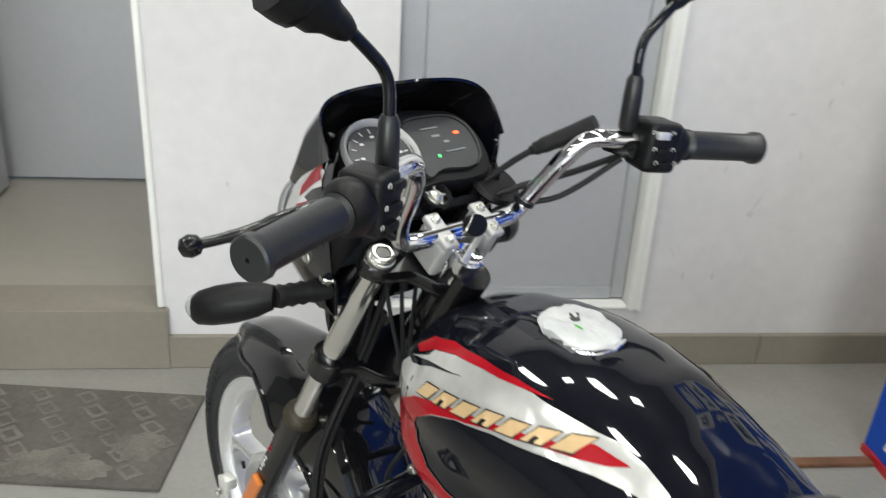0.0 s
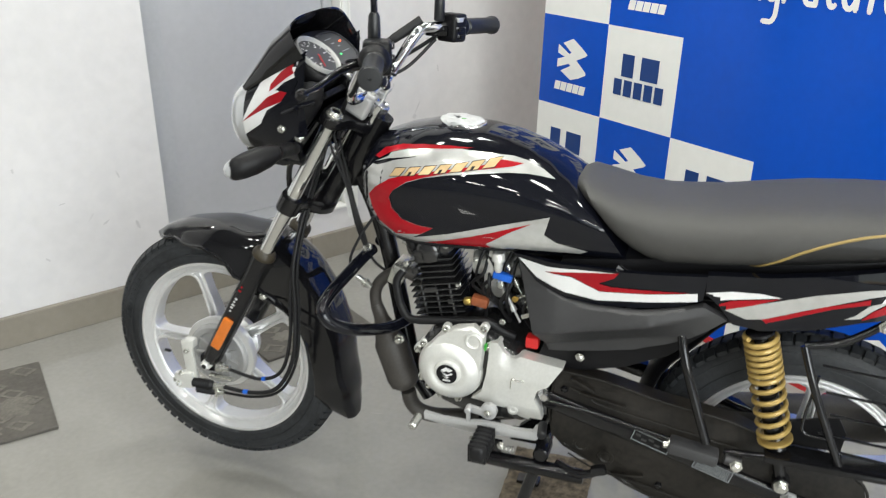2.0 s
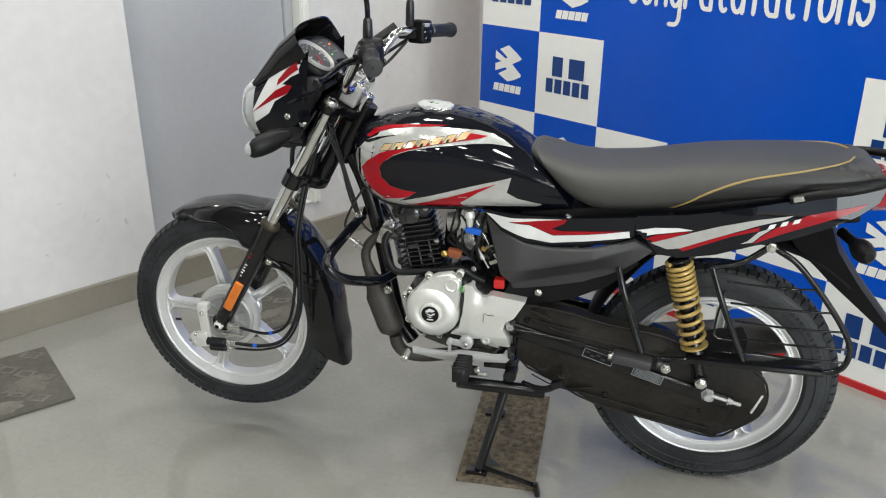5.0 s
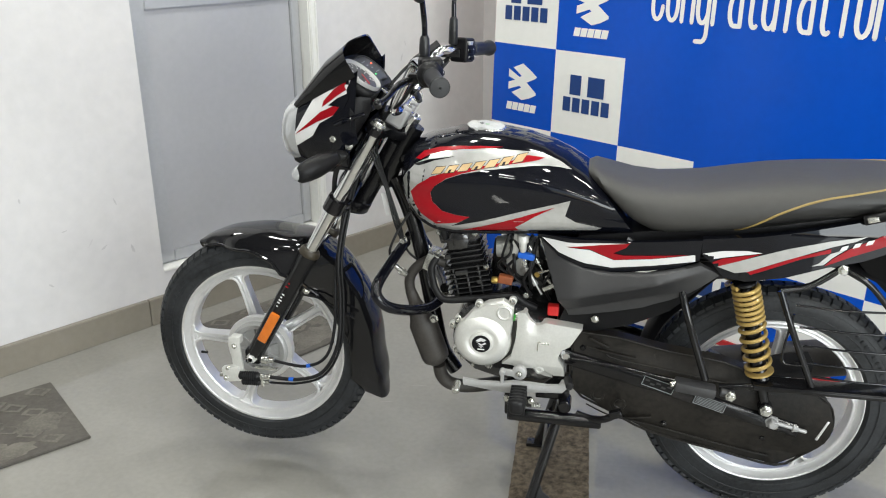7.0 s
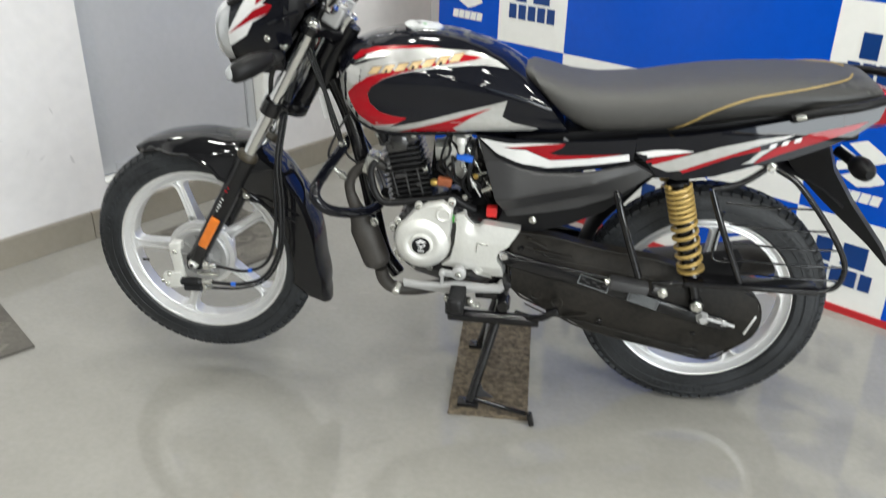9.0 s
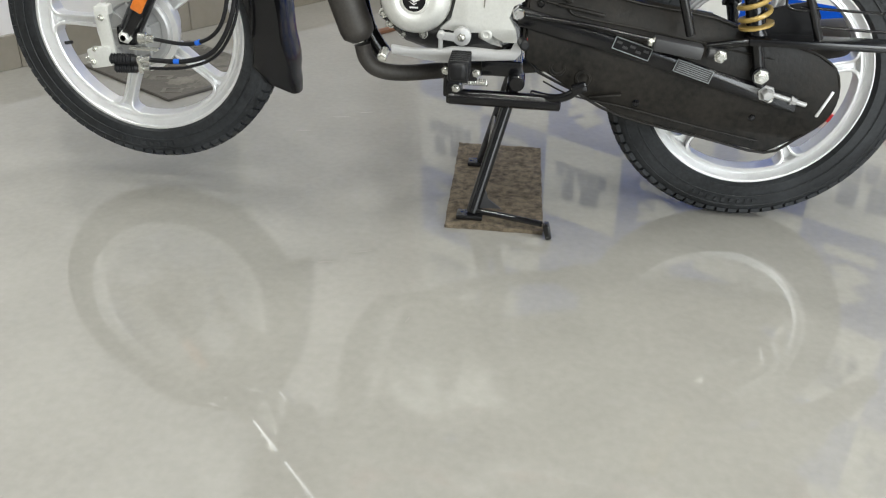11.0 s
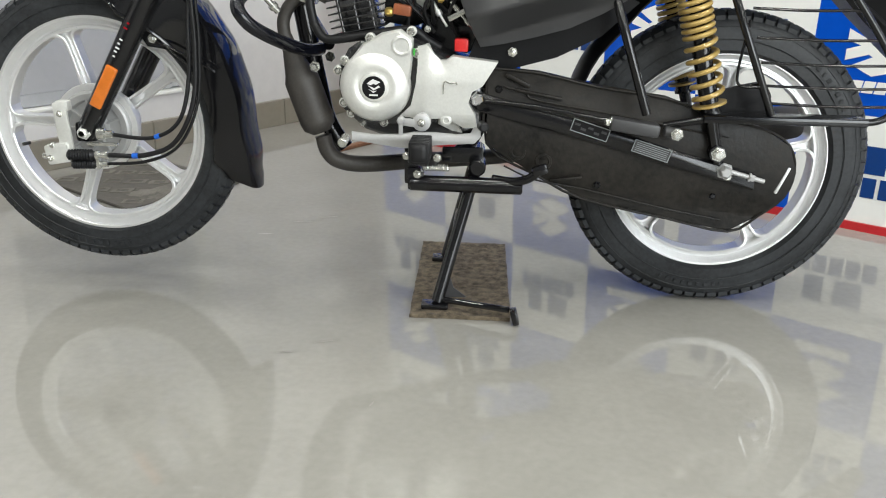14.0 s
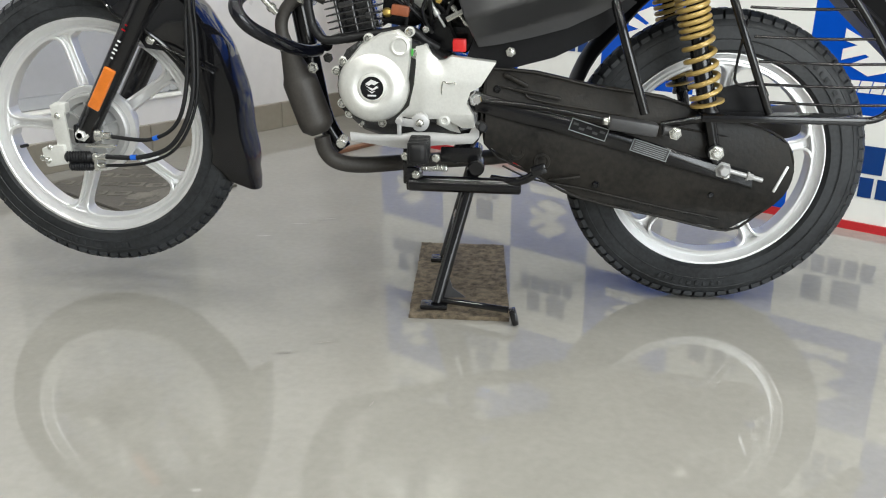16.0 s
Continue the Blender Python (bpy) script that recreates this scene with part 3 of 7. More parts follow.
for r in range(ROWS_N):
    for c in range(COLS):
        if 2 <= c <= 4 and r >= 2:
            continue
        white = (c + 1 + r) % 2 == 0
        z0, z1 = board_z(r) + (0.022 if r == 0 else 0), board_z(r + 1)
        b0 = c * SQ
        part("square", bbox(bm_new(), 0, 0.0035, b0, b0 + SQ, z0, z1), WHITEB if white else BLUEB, board, "white vinyl square" if white else "blue vinyl square", False)
        cb, cz = b0 + SQ / 2, board_z(r)
        if white:
            bars(cb, cz + 0.152, (0.050, 0.072), 0.072, 0.030, INK, board, "print_bar")
            bars(cb, cz + 0.090, (0.034,) * 5, 0.052, 0.009, INK, board, "print_bar")
        else:
            emblem(cb, cz + 0.168, board)
            bars(cb - 0.004, cz + 0.056, (0.027,) * 5, 0.030, 0.003, WHITEB, board, "print_bar", 0.006)
part("centre_panel", bbox(bm_new(), 0, 0.0035, 2 * SQ, 5 * SQ, board_z(2), board_z(7)), BLUEB, board, "plain blue vinyl centre panel", False)
part("bottom_strip", bbox(bm_new(), -0.006, 0.0035, 0, COLS * SQ, 0.0, 0.0215), REDB, board, "red strip along the foot", False)

# greeting lettering: narrow letters drawn with one rounded stroke; x across, y up, in letter heights
def curl(cx, cy, rx, ry, a0, a1, n=9):
    return [(cx + rx * math.cos(radians(a0 + (a1 - a0) * k / n)), cy + ry * math.sin(radians(a0 + (a1 - a0) * k / n))) for k in range(n + 1)]


LOOP = curl(0.5, 0.75, 0.5, 0.25, 0, 180) + curl(0.5, 0.25, 0.5, 0.25, 180, 360) + [(1, 0.75)]
STROKES = {
    "C": [curl(0.5, 1.2, 0.5, 0.25, 0, 180) + curl(0.5, 0.25, 0.5, 0.25, 180, 360)],
    "o": [LOOP],
    "n": [[(0, 0), (0, 0.75)] + curl(0.5, 0.75, 0.5, 0.25, 180, 0) + [(1, 0)]],
    "g": [LOOP, [(1, 0.95), (1, -0.2)] + curl(0.55, -0.18, 0.45, 0.17, 0, -90) + [(0.05, -0.35)]],
    "r": [[(0, 0), (0, 0.75)] + curl(0.5, 0.75, 0.5, 0.25, 180, 30)],
    "a": [curl(0.5, 0.78, 0.45, 0.22, 160, 0) + [(1, 0)], [(1, 0.58), (0.4, 0.58)] + curl(0.45, 0.29, 0.45, 0.29, 90, 270) + [(1, 0.0)]],
    "t": [[(0.4, 1.4), (0.4, 0.25)] + curl(0.75, 0.2, 0.35, 0.2, 180, 300), [(0, 0.98), (0.9, 0.98)]],
    "u": [[(0, 1), (0, 0.25)] + curl(0.5, 0.25, 0.5, 0.25, 180, 360) + [(1, 1)], [(1, 0.3), (1, 0)]],
    "l": [[(0.5, 1.45), (0.5, 0)]],
    "i": [[(0.5, 1), (0.5, 0)], [(0.5, 1.25), (0.5, 1.32)]],
    "s": [curl(0.5, 0.77, 0.45, 0.23, 20, 180) + curl(0.55, 0.5, 0.5, 0.12, 200, 270, 4) + curl(0.45, 0.24, 0.5, 0.24, 60, -160)],
}


def ribbon(bm, pts, w, lift):
    """A flat stroke with round ends on the board's face."""
    P = [Vector(p).to_2d() for p in pts]
    left, right = [], []
    for k, p in enumerate(P):
        t = (P[min(k + 1, len(P) - 1)] - P[max(k - 1, 0)]).normalized()
        nrm = Vector((-t.y, t.x)) * w
        left.append(bm.verts.new(bpt(-lift, *(p + nrm))))
        right.append(bm.verts.new(bpt(-lift, *(p - nrm))))
    for k in range(len(P) - 1):
        bm.faces.new((left[k], left[k + 1], right[k + 1], right[k]))
    for p, q, a, b in ((P[0], P[1], right[0], left[0]), (P[-1], P[-2], left[-1], right[-1])):
        out = math.atan2(p.y - q.y, p.x - q.x)
        cap = [bm.verts.new(bpt(-lift, p.x + w * math.cos(out + t), p.y + w * math.sin(out + t))) for t in (1.1, 0.55, 0.0, -0.55, -1.1)]
        bm.faces.new([a] + cap[::-1] + [b])


T0, TZ, TH, PITCH, LW = 0.700, 1.050, 0.165, 0.0551, 0.037
for k, ch in enumerate("Congratulations"):
    bm = bm_new()
    for q, st_ in enumerate(STROKES[ch]):
        ribbon(bm, [(T0 + k * PITCH + x * LW, TZ + y * TH) for x, y in st_], 0.0072, 0.0018 + 0.0003 * q)
    part("letter", bm, WHITEB, board, "white narrow greeting letter", False)

# ---------- motorcycle ----------
bike = thing("motorcycle", (-0.6, 0, 0), "glossy black commuter motorcycle with red graphics, on its centre stand", "motorcycle")
FA, RA = Vector((-1.254, 0, 0.337)), Vector((0.0, 0, 0.298))


def ring_y(bm, centre, profile, seg=72, caps=False):
    """Turned round the wheel's axle: profile of (radius, across)."""
    rings = [[bm.verts.new(centre + Vector((r * math.cos(2 * math.pi * k / seg), y, r * math.sin(2 * math.pi * k / seg)))) for k in range(seg)] for r, y in profile]
    skin(bm, rings + [rings[0]] if not caps else rings, True, False)
    return bm


def wheel(name, c, r_tyre, half, k_rim, spokes, phase, label):
    near = [(0.2450, 0.0335), (0.2438, 0.0350), (0.2318, 0.0352), (0.2298, 0.0338), (0.2275, 0.0255), (0.2205, 0.0140), (0.2165, 0.0150), (0.2140, 0.0205), (0.2095, 0.0215), (0.2070, 0.0195)]
    prof = [(0.240, -0.030), (0.229, -0.015), (0.2165, -0.009), (0.2145, 0.0), (0.2165, 0.009), (0.229, 0.015), (0.240, 0.030)] + near + [(0.206, 0.0)] + [(r, -y) for r, y in near[::-1]]
    w = part(name, ring_y(bm_new(), c, [(r * k_rim, y * 0.9) for r, y in prof], 96), ALLOY, bike, label, angle=28)
    bead = 0.2405 * k_rim
    h = r_tyre - bead - 0.002

    def wall_y(r):
        return half * math.sqrt(1 - ((r - bead) / h) ** 2.78)
    prof = []
    for k in range(13):
        t = math.pi * (k / 12) * 0.999
        y = half * math.cos(t) * (1.0 if abs(math.cos(t)) < 0.9 else 0.95)
        r = bead + h * math.sin(t) ** 0.72
        prof.append((r - 0.001 if 2 < k < 10 else r, y))
    prof += [(bead - 0.007, -half * 0.70), (bead - 0.011, 0.0), (bead - 0.007, half * 0.70)]
    part("tyre", ring_y(bm_new(), c, prof, 96), TYRE, w, "black road tyre with block tread")
    # raised rings on the side walls
    bm = bm_new()
    for sgn in (-1, 1):
        for rr in (bead + 0.3 * h, bead + 0.62 * h):
            tube(bm, [c + Vector((rr * math.cos(2 * math.pi * k / 64), sgn * wall_y(rr), rr * math.sin(2 * math.pi * k / 64))) for k in range(65)], 0.0010, 5, 0, False)
    part("sidewall_rib", bm, TYRE, w)
    # raised moulding on the side walls
    bm = bm_new()
    mr = random.Random(spokes + int(half * 1000))
    for sgn in (-1, 1):
        for arc0 in (20, 140, 250):
            for i in range(9):
                t = radians(arc0 + i * 3.6)
                d = Vector((math.cos(t), 0, math.sin(t)))
                e = Vector((-math.sin(t), 0, math.cos(t)))
                o = c + d * (bead + 0.46 * h) + Vector((0, sgn * (wall_y(bead + 0.46 * h) + 0.0003), 0))
                rot = Matrix((tuple(e), (0, 1, 0), tuple(d))).transposed()
                block(bm, o, (0.0080 * mr.uniform(0.6, 1.1), 0.0020, 0.0080), rot, 0.0)
    mo = part("sidewall_moulding", bm, TYRE, w, "", False)
    tagged(mo, kind="stuff")
    # tread blocks
    bm = bm_new()
    n = 76
    for k in range(n):
        for y0, y1, dph, ra, rb in ((-0.30, 0.30, 0.0, 1.0, 1.0), (0.36, 0.72, 0.5, 0.995, 0.965), (-0.72, -0.36, 0.5, 0.995, 0.965)):
            p0 = 2 * math.pi * (k + dph) / n
            p1 = p0 + 2 * math.pi / n * (0.74 if abs(y0 + y1) < 0.1 else 0.76)
            skew = 0.02 * (1 if y0 + y1 > 0 else -1)
            vs = []
            for y, rad in ((y0, ra if y0 >= 0 else rb if y1 < 0 else 1.0), (y1, rb if y0 > 0 else ra if y1 < 0 else 1.0)):
                for ph in (p0 + skew * y, p1 + skew * y):
                    for dr in (-0.008, 0.0 if abs(y0 + y1) < 1.6 else -0.0032):
                        R = r_tyre * rad + dr
                        vs.append(bm.verts.new(c + Vector((R * math.cos(ph), y * half, R * math.sin(ph)))))
            a = vs
            for q in ((1, 3, 7, 5), (0, 1, 5, 4), (2, 6, 7, 3), (0, 2, 3, 1), (4, 5, 7, 6)):
                bm.faces.new([a[i] for i in q])
    tr = part("tread", bm, TYRE, w, "", False)
    tagged(tr, kind="stuff")
    # spokes: two ribs that flare into the rim, with a sunken web between them
    inset = 0.2035 * (1 - k_rim / 0.982)
    for k in range(spokes):
        t = phase + 2 * math.pi * k / spokes
        d, s = Vector((math.cos(t), 0, math.sin(t))), Vector((-math.sin(t), 0, math.cos(t)))
        bm = bm_new()
        for off in (-1, 1):
            path = spline([(0.045, 0.0112, 0), (0.10, 0.0090, 0), (0.158 - inset, 0.0078, 0), (0.184 - inset, 0.0083, 0), (0.1945 - inset, 0.0115, 0), (0.2008 - inset, 0.0185, 0), (0.2035 - inset, 0.029, 0)], 3)
            rings = []
            for n_, p in enumerate(path):
                tg = (path[min(n_ + 1, len(path) - 1)] - path[max(n_ - 1, 0)]).normalized()
                wd = 0.0027 + 0.0006 * max(0.0, (p.x - 0.15) / 0.05)
                dy = 0.0185 - 0.004 * min(1.0, max(0.0, (p.x - 0.05) / 0.08)) + 0.006 * max(0.0, (p.x + inset - 0.18) / 0.026)
                o, nn = c + d * p.x + s * (p.y * off), (d * -tg.y * off + s * tg.x) * wd
                rings.append([o + nn * a + Vector((0, dy * b, 0)) for a, b in ((-1, -0.94), (-0.6, -1), (0.6, -1), (1, -0.94), (1, 0.94), (0.6, 1), (-0.6, 1), (-1, 0.94))])
            loft(bm, rings)
        loft(bm, [[c + d * q + s * (g * a) + Vector((0, b * 0.003, 0)) for a, b in ((-1, -1), (1, -1), (1, 1), (-1, 1))] for q, g in ((0.045, 0.0112), (0.12, 0.0086), (0.184 - inset, 0.0083), (0.1945 - inset, 0.0115), (0.2035 - inset, 0.020))])
        part("spoke", bm, ALLOY, w)
    # valve
    t = phase + 1.55
    d = Vector((math.cos(t), 0, math.sin(t)))
    part("valve", rod(bm_new(), c + d * (0.205 - inset), c + d * (0.181 - inset) + Vector((0, -0.010, 0)), 0.0036, 8, 0.001), RUBBER, w)
    return w


fw = wheel("front_wheel", FA, 0.292, 0.039, 0.934, 5, radians(106.5), "silver five-spoke alloy front wheel")
rw = wheel("rear_wheel", RA, 0.296, 0.043, 0.918, 5, radians(84.5), "silver five-spoke alloy rear wheel")
part("hub", turned(bm_new(), FA + Vector((0, -0.046, 0)), (0, 1, 0), [(0, 0.078), (0.002, 0.087), (0.006, 0.089), (0.022, 0.086), (0.032, 0.055), (0.06, 0.05), (0.07, 0.062), (0.086, 0.060), (0.09, 0.05)], 48), ALLOY, fw)
part("brake_plate", turned(bm_new(), FA + Vector((0, -0.058, 0)), (0, 1, 0), [(-0.002, 0.016), (-0.001, 0.027), (0.009, 0.032), (0.011, 0.054), (0.003, 0.058), (0.001, 0.070), (0.004, 0.0745), (0.016, 0.077), (0.017, 0.0)], 48), CLAMP, fw, "cast drum brake plate")
for k in range(9):
    t = 0.35 + 2 * math.pi * k / 9
    part("plate_rib", block(bm_new(), FA + Vector((0.043 * math.cos(t), -0.0505, 0.043 * math.sin(t))), (0.030, 0.009, 0.0045), Matrix.Rotation(-t, 3, "Y"), 0.0015), CLAMP, fw)
part("hub", turned(bm_new(), RA + Vector((0, -0.05, 0)), (0, 1, 0), [(0, 0.06), (0.004, 0.068), (0.03, 0.07), (0.04, 0.055), (0.07, 0.055), (0.08, 0.07), (0.1, 0.068), (0.104, 0.05)], 40), ALLOY, rw)
part("drum_cover", turned(bm_new(), RA + Vector((0, 0.055, 0)), (0, 1, 0), [(0, 0.068), (0.02, 0.066), (0.028, 0.03)], 32), ALLOY, rw)
part("axle", rod(bm_new(), FA + Vector((0, -0.112, 0)), FA + Vector((0, 0.112, 0)), 0.008, 16, 0.002), ZINC, fw)
part("axle", rod(bm_new(), RA + Vector((0, -0.135, 0)), RA + Vector((0, 0.135, 0)), 0.008, 16, 0.002), ZINC, rw)

# front fork
UP = Vector((0.347, 0, 0.611)).normalized()     # along the legs
FWD = Vector((-0.611, 0, 0.347)).normalized()   # ahead of the legs
for s in (-1, 1):
    foot = FA + Vector((0, s * 0.082, 0))
    slider = bm_new()
    turned(slider, foot - UP * 0.004, UP, [(-0.012, 0.012), (-0.008, 0.019), (0.02, 0.0215), (0.16, 0.0225), (0.30, 0.0225), (0.318, 0.0245), (0.335, 0.0245), (0.338, 0.018)], 24)
    block(slider, foot + FWD * 0.0, (0.04, 0.03, 0.04), None, 0.008)
    leg = part("fork_leg", slider, BLACK, bike, "black fork slider with chrome stanchion")
    part("dust_seal", turned(bm_new(), foot + UP * 0.328, UP, [(0, 0.0252), (0.004, 0.0256), (0.01, 0.0245), (0.016, 0.0195)], 24), SEAL, leg, "dark dust seal")
    part("stanchion", rod(bm_new(), foot + UP * 0.33, foot + UP * 0.70, 0.0155, 24), STEEL, leg, "chrome fork tube")
    cap = bm_new()
    turned(cap, foot + UP * 0.690, UP, [(0, 0.0165), (0.004, 0.0175), (0.0075, 0.0172), (0.0095, 0.0140), (0.014, 0.0125), (0.014, 0.0095), (0.008, 0.0085), (0.0075, 0.0)], 24)
    part("fork_cap", cap, ZINC, leg, "chrome fork cap")
    part("cap_socket", rod(bm_new(), foot + UP * 0.695, foot + UP * 0.7035, 0.0086, 6), BLACK, leg)
    refl = bm_new()
    rr = Matrix((tuple(FWD), (0, 1, 0), tuple(UP))).transposed()
    block(refl, foot + UP * 0.108 + Vector((0, s * 0.0255, 0)) - FWD * 0.002, (0.024, 0.010, 0.090), rr, 0.0045, 4)
    part("reflector", refl, ORANGE, leg, "orange side reflector")
    part("axle_nut", bolt(bm_new(), foot + Vector((0, s * 0.015, 0)), (0, s, 0), 0.0105, 0.012), ENGINE, leg)
    for i, q in enumerate((0.172, 0.182, 0.190, 0.199, 0.208, 0.232, 0.243)):
        part("print_bar", block(bm_new(), foot + UP * q + Vector((0, s * 0.0218, 0)) + FWD * (0.005 + 0.001 * (i % 2)), (0.005 + 0.0015 * (i % 3), 0.0015, 0.0030), rr, 0.0), MARK if i < 5 else RED, leg, "", False)

# yokes
def yoke(z_along, thick, reach, mat, name):
    bm = bm_new()
    o = FA + UP * z_along
    ring = []
    outl = spline([(0.026, -0.05, 0), (0.026, 0.05, 0), (0.022, 0.09, 0), (0.0, 0.106, 0), (-0.02, 0.09, 0), (-0.03, 0.055, 0), (-reach, 0.03, 0), (-reach - 0.012, 0.0, 0), (-reach, -0.03, 0), (-0.03, -0.055, 0), (-0.02, -0.09, 0), (0.0, -0.106, 0), (0.022, -0.09, 0)], 5, True)
    loft(bm, [[o + FWD * (p.x * q) + Vector((0, p.y * q, 0)) + UP * h for p in outl] for h, q in ((-thick / 2, 0.97), (-thick / 2 + 0.003, 1.0), (thick / 2 - 0.003, 1.0), (thick / 2, 0.97))])
    return part(name, bm, mat, bike)


top_yoke = yoke(0.682, 0.022, 0.058, BLACK, "top_yoke")
low_yoke = yoke(0.475, 0.030, 0.055, BLACK, "bottom_yoke")
part("steering_stem", rod(bm_new(), FA + UP * 0.47 - FWD * 0.045, FA + UP * 0.66 - FWD * 0.045, 0.021, 20, 0.004), BLACK, bike)
for s in (-1, 1):
    part("ring_clamp", turned(bm_new(), FA + Vector((0, s * 0.082, 0)) + UP * 0.455, UP, [(0, 0.02), (0.002, 0.024), (0.036, 0.024), (0.038, 0.02)], 20), BLACK, low_yoke)
    part("lamp_bracket", tube(bm_new(), [FA + UP * 0.5 + FWD * 0.02 + Vector((0, s * 0.07, 0)), FA + UP * 0.56 + FWD * 0.035 + Vector((0, s * 0.085, 0)), FA + UP * 0.66 + FWD * 0.025 + Vector((0, s * 0.075, 0))], 0.006, 8, 4), BLACK, low_yoke)
# ignition lock and key
IG = FA + UP * 0.714 - FWD * 0.052 + Vector((0, -0.008, 0))
lock = part("ignition_lock", turned(bm_new(), IG - UP * 0.02, UP, [(0, 0.0165), (0.018, 0.017), (0.020, 0.0185), (0.030, 0.0190), (0.034, 0.0195), (0.040, 0.0190), (0.042, 0.0165), (0.0405, 0.0140), (0.0395, 0.0060), (0.0395, 0.0)], 28), CHROME, bike, "chrome ignition lock")
key = bm_new()
block(key, IG + UP * 0.038, (0.0024, 0.0115, 0.040), rr, 0.0008)
part("key", key, ENGINE, lock, "flat steel key")
KH = IG + UP * 0.062 + FWD * 0.010 + Vector((0, -0.004, 0))
KV, KN = (FWD * 0.8 + UP * 0.6), (UP * 0.8 - FWD * 0.6)
hd = bm_new()
loft(hd, [[KH + KN * h + Vector((0, 0.0165 * q * math.cos(t), 0)) + KV * (0.0130 * q * math.sin(t)) for t in [2 * math.pi * k / 24 for k in range(24)]] for h, q in ((-0.0042, 0.8), (-0.0036, 0.95), (0.0, 1.0), (0.0036, 0.95), (0.0042, 0.8))])
part("key_head", hd, PLASTIC, lock, "black plastic key head")
part("key_ring", tube(bm_new(), [KH + Vector((0, -0.014 + 0.012 * math.cos(t), 0)) + UP * (0.008 + 0.011 * math.sin(t)) + FWD * (0.010 * math.cos(t)) for t in [2 * math.pi * k / 20 for k in range(21)]], 0.0010, 6), ZINC, lock)

# handlebar
BARC = Vector((-0.868, 0, 0.972))
def bar_pts(s):
    if s < 0:
        return [(-0.868, 0.0, 0.972), (-0.868, -0.06, 0.972), (-0.873, -0.082, 0.975), (-0.866, -0.092, 0.998), (-0.838, -0.099, 1.048), (-0.825, -0.107, 1.073), (-0.812, -0.124, 1.087), (-0.793, -0.165, 1.086), (-0.768, -0.215, 1.081), (-0.722, -0.338, 1.077)]
    return [(-0.868, s * 0.0, 0.972), (-0.868, s * 0.06, 0.972), (-0.874, s * 0.093, 0.976), (-0.862, s * 0.108, 1.0), (-0.832, s * 0.124, 1.048), (-0.815, s * 0.142, 1.071), (-0.795, s * 0.165, 1.078 - 0.005 * s), (-0.768, s * 0.215, 1.074 - 0.007 * s), (-0.722, s * 0.338, 1.066 - 0.011 * s)]
hb = bm_new()
pl = [Vector(p) for p in bar_pts(-1)][::-1]
tube(hb, pl[:-1] + [Vector(p) for p in bar_pts(1)], 0.0111, 16, 6)
handlebar = part("handlebar", hb, CHROME, bike, "chrome raised handlebar")
for s in (-1, 1):
    c = BARC + Vector((0, s * 0.034, 0))
    cl = bm_new()
    block(cl, c + UP * 0.006, (0.050, 0.0200, 0.009), rr, 0.003, 3)
    block(cl, c - UP * 0.022, (0.046, 0.0195, 0.050), rr, 0.008, 3)
    clamp = part("bar_clamp", cl, CLAMP, handlebar, "cast silver handlebar clamp")
    for q in (-0.0145, 0.0145):
        part("clamp_bolt", bolt(bm_new(), c + UP * 0.0098 + FWD * q, UP, 0.0048, 0.005), ZINC, handlebar)
    g0, g1 = Vector((-0.764, s * 0.225, 1.0735 - 0.0075 * s)), Vector((-0.721, s * 0.346, 1.0655 - 0.012 * s))
    d = g1 - g0
    L = d.length
    prof = [(-0.004, 0.021), (0.004, 0.0215), (0.008, 0.019)]
    for k in range(8):
        q = 0.012 + k * 0.002
        prof.append((q, 0.0168 if k % 2 else 0.0185))
    prof += [(0.032, 0.0172), (L - 0.014, 0.0166), (L - 0.010, 0.0196), (L - 0.002, 0.0196), (L, 0.0175), (L + 0.0005, 0.0022), (L - 0.006, 0.002)]
    part("grip", turned(bm_new(), g0, d, prof, 28), GRIP, handlebar, "ribbed black rubber grip")
    # switch housing
    dn = d.normalized()
    zz = (Vector((0, 0, 1)) - dn * dn.z).normalized()
    hx = dn.cross(zz)
    hr = Matrix((tuple(dn), tuple(hx), tuple(zz))).transposed()
    hc = g0 - dn * (0.0215 if s < 0 else 0.026)
    hs = bm_new()
    block(hs, hc + hx * (0.004 * s), (0.036 if s < 0 else 0.044, 0.048, 0.058), hr, 0.009, 3)
    turned(hs, hc + dn * 0.018, dn, [(0, 0.026), (0.006, 0.027), (0.014, 0.0255), (0.022, 0.019)], 24)
    sw = part("switch_housing", hs, PLASTIC, handlebar, "black switch cluster with white symbols")
    back = hx if hx.x > 0 else -hx
    for i, (q, h) in enumerate(((-0.012, 0.017), (-0.004, -0.002), (0.006, -0.018))):
        part("switch", block(bm_new(), hc + back * 0.0295 + dn * q * 0.6 + zz * h, (0.017, 0.006, 0.009), hr, 0.002), PLASTIC if s < 0 else (ALLOY if i == 0 else PLASTIC), handlebar)
        for e in (-1, 1):
            sy = bm_new()
            at = hc + back * 0.0292 + dn * (q * 0.6 + e * 0.0125) + zz * (h + 0.003)
            tube(sy, [at + dn * (0.0019 * math.cos(k * math.pi / 5)) + zz * (0.0024 * math.sin(k * math.pi / 5)) for k in range(8)], 0.00035, 5, 0)
            rod(sy, at + dn * 0.0026 - zz * 0.0015, at + dn * 0.0026 + zz * 0.0015, 0.00035, 5)
            part("symbol", sy, MARK, handlebar, "small white switch symbol", False)
    # mirror boot, stem, head
    mb = Vector((-0.787, s * 0.171, 1.085))
    mt = Vector((-0.785, s * 0.171, 1.15))
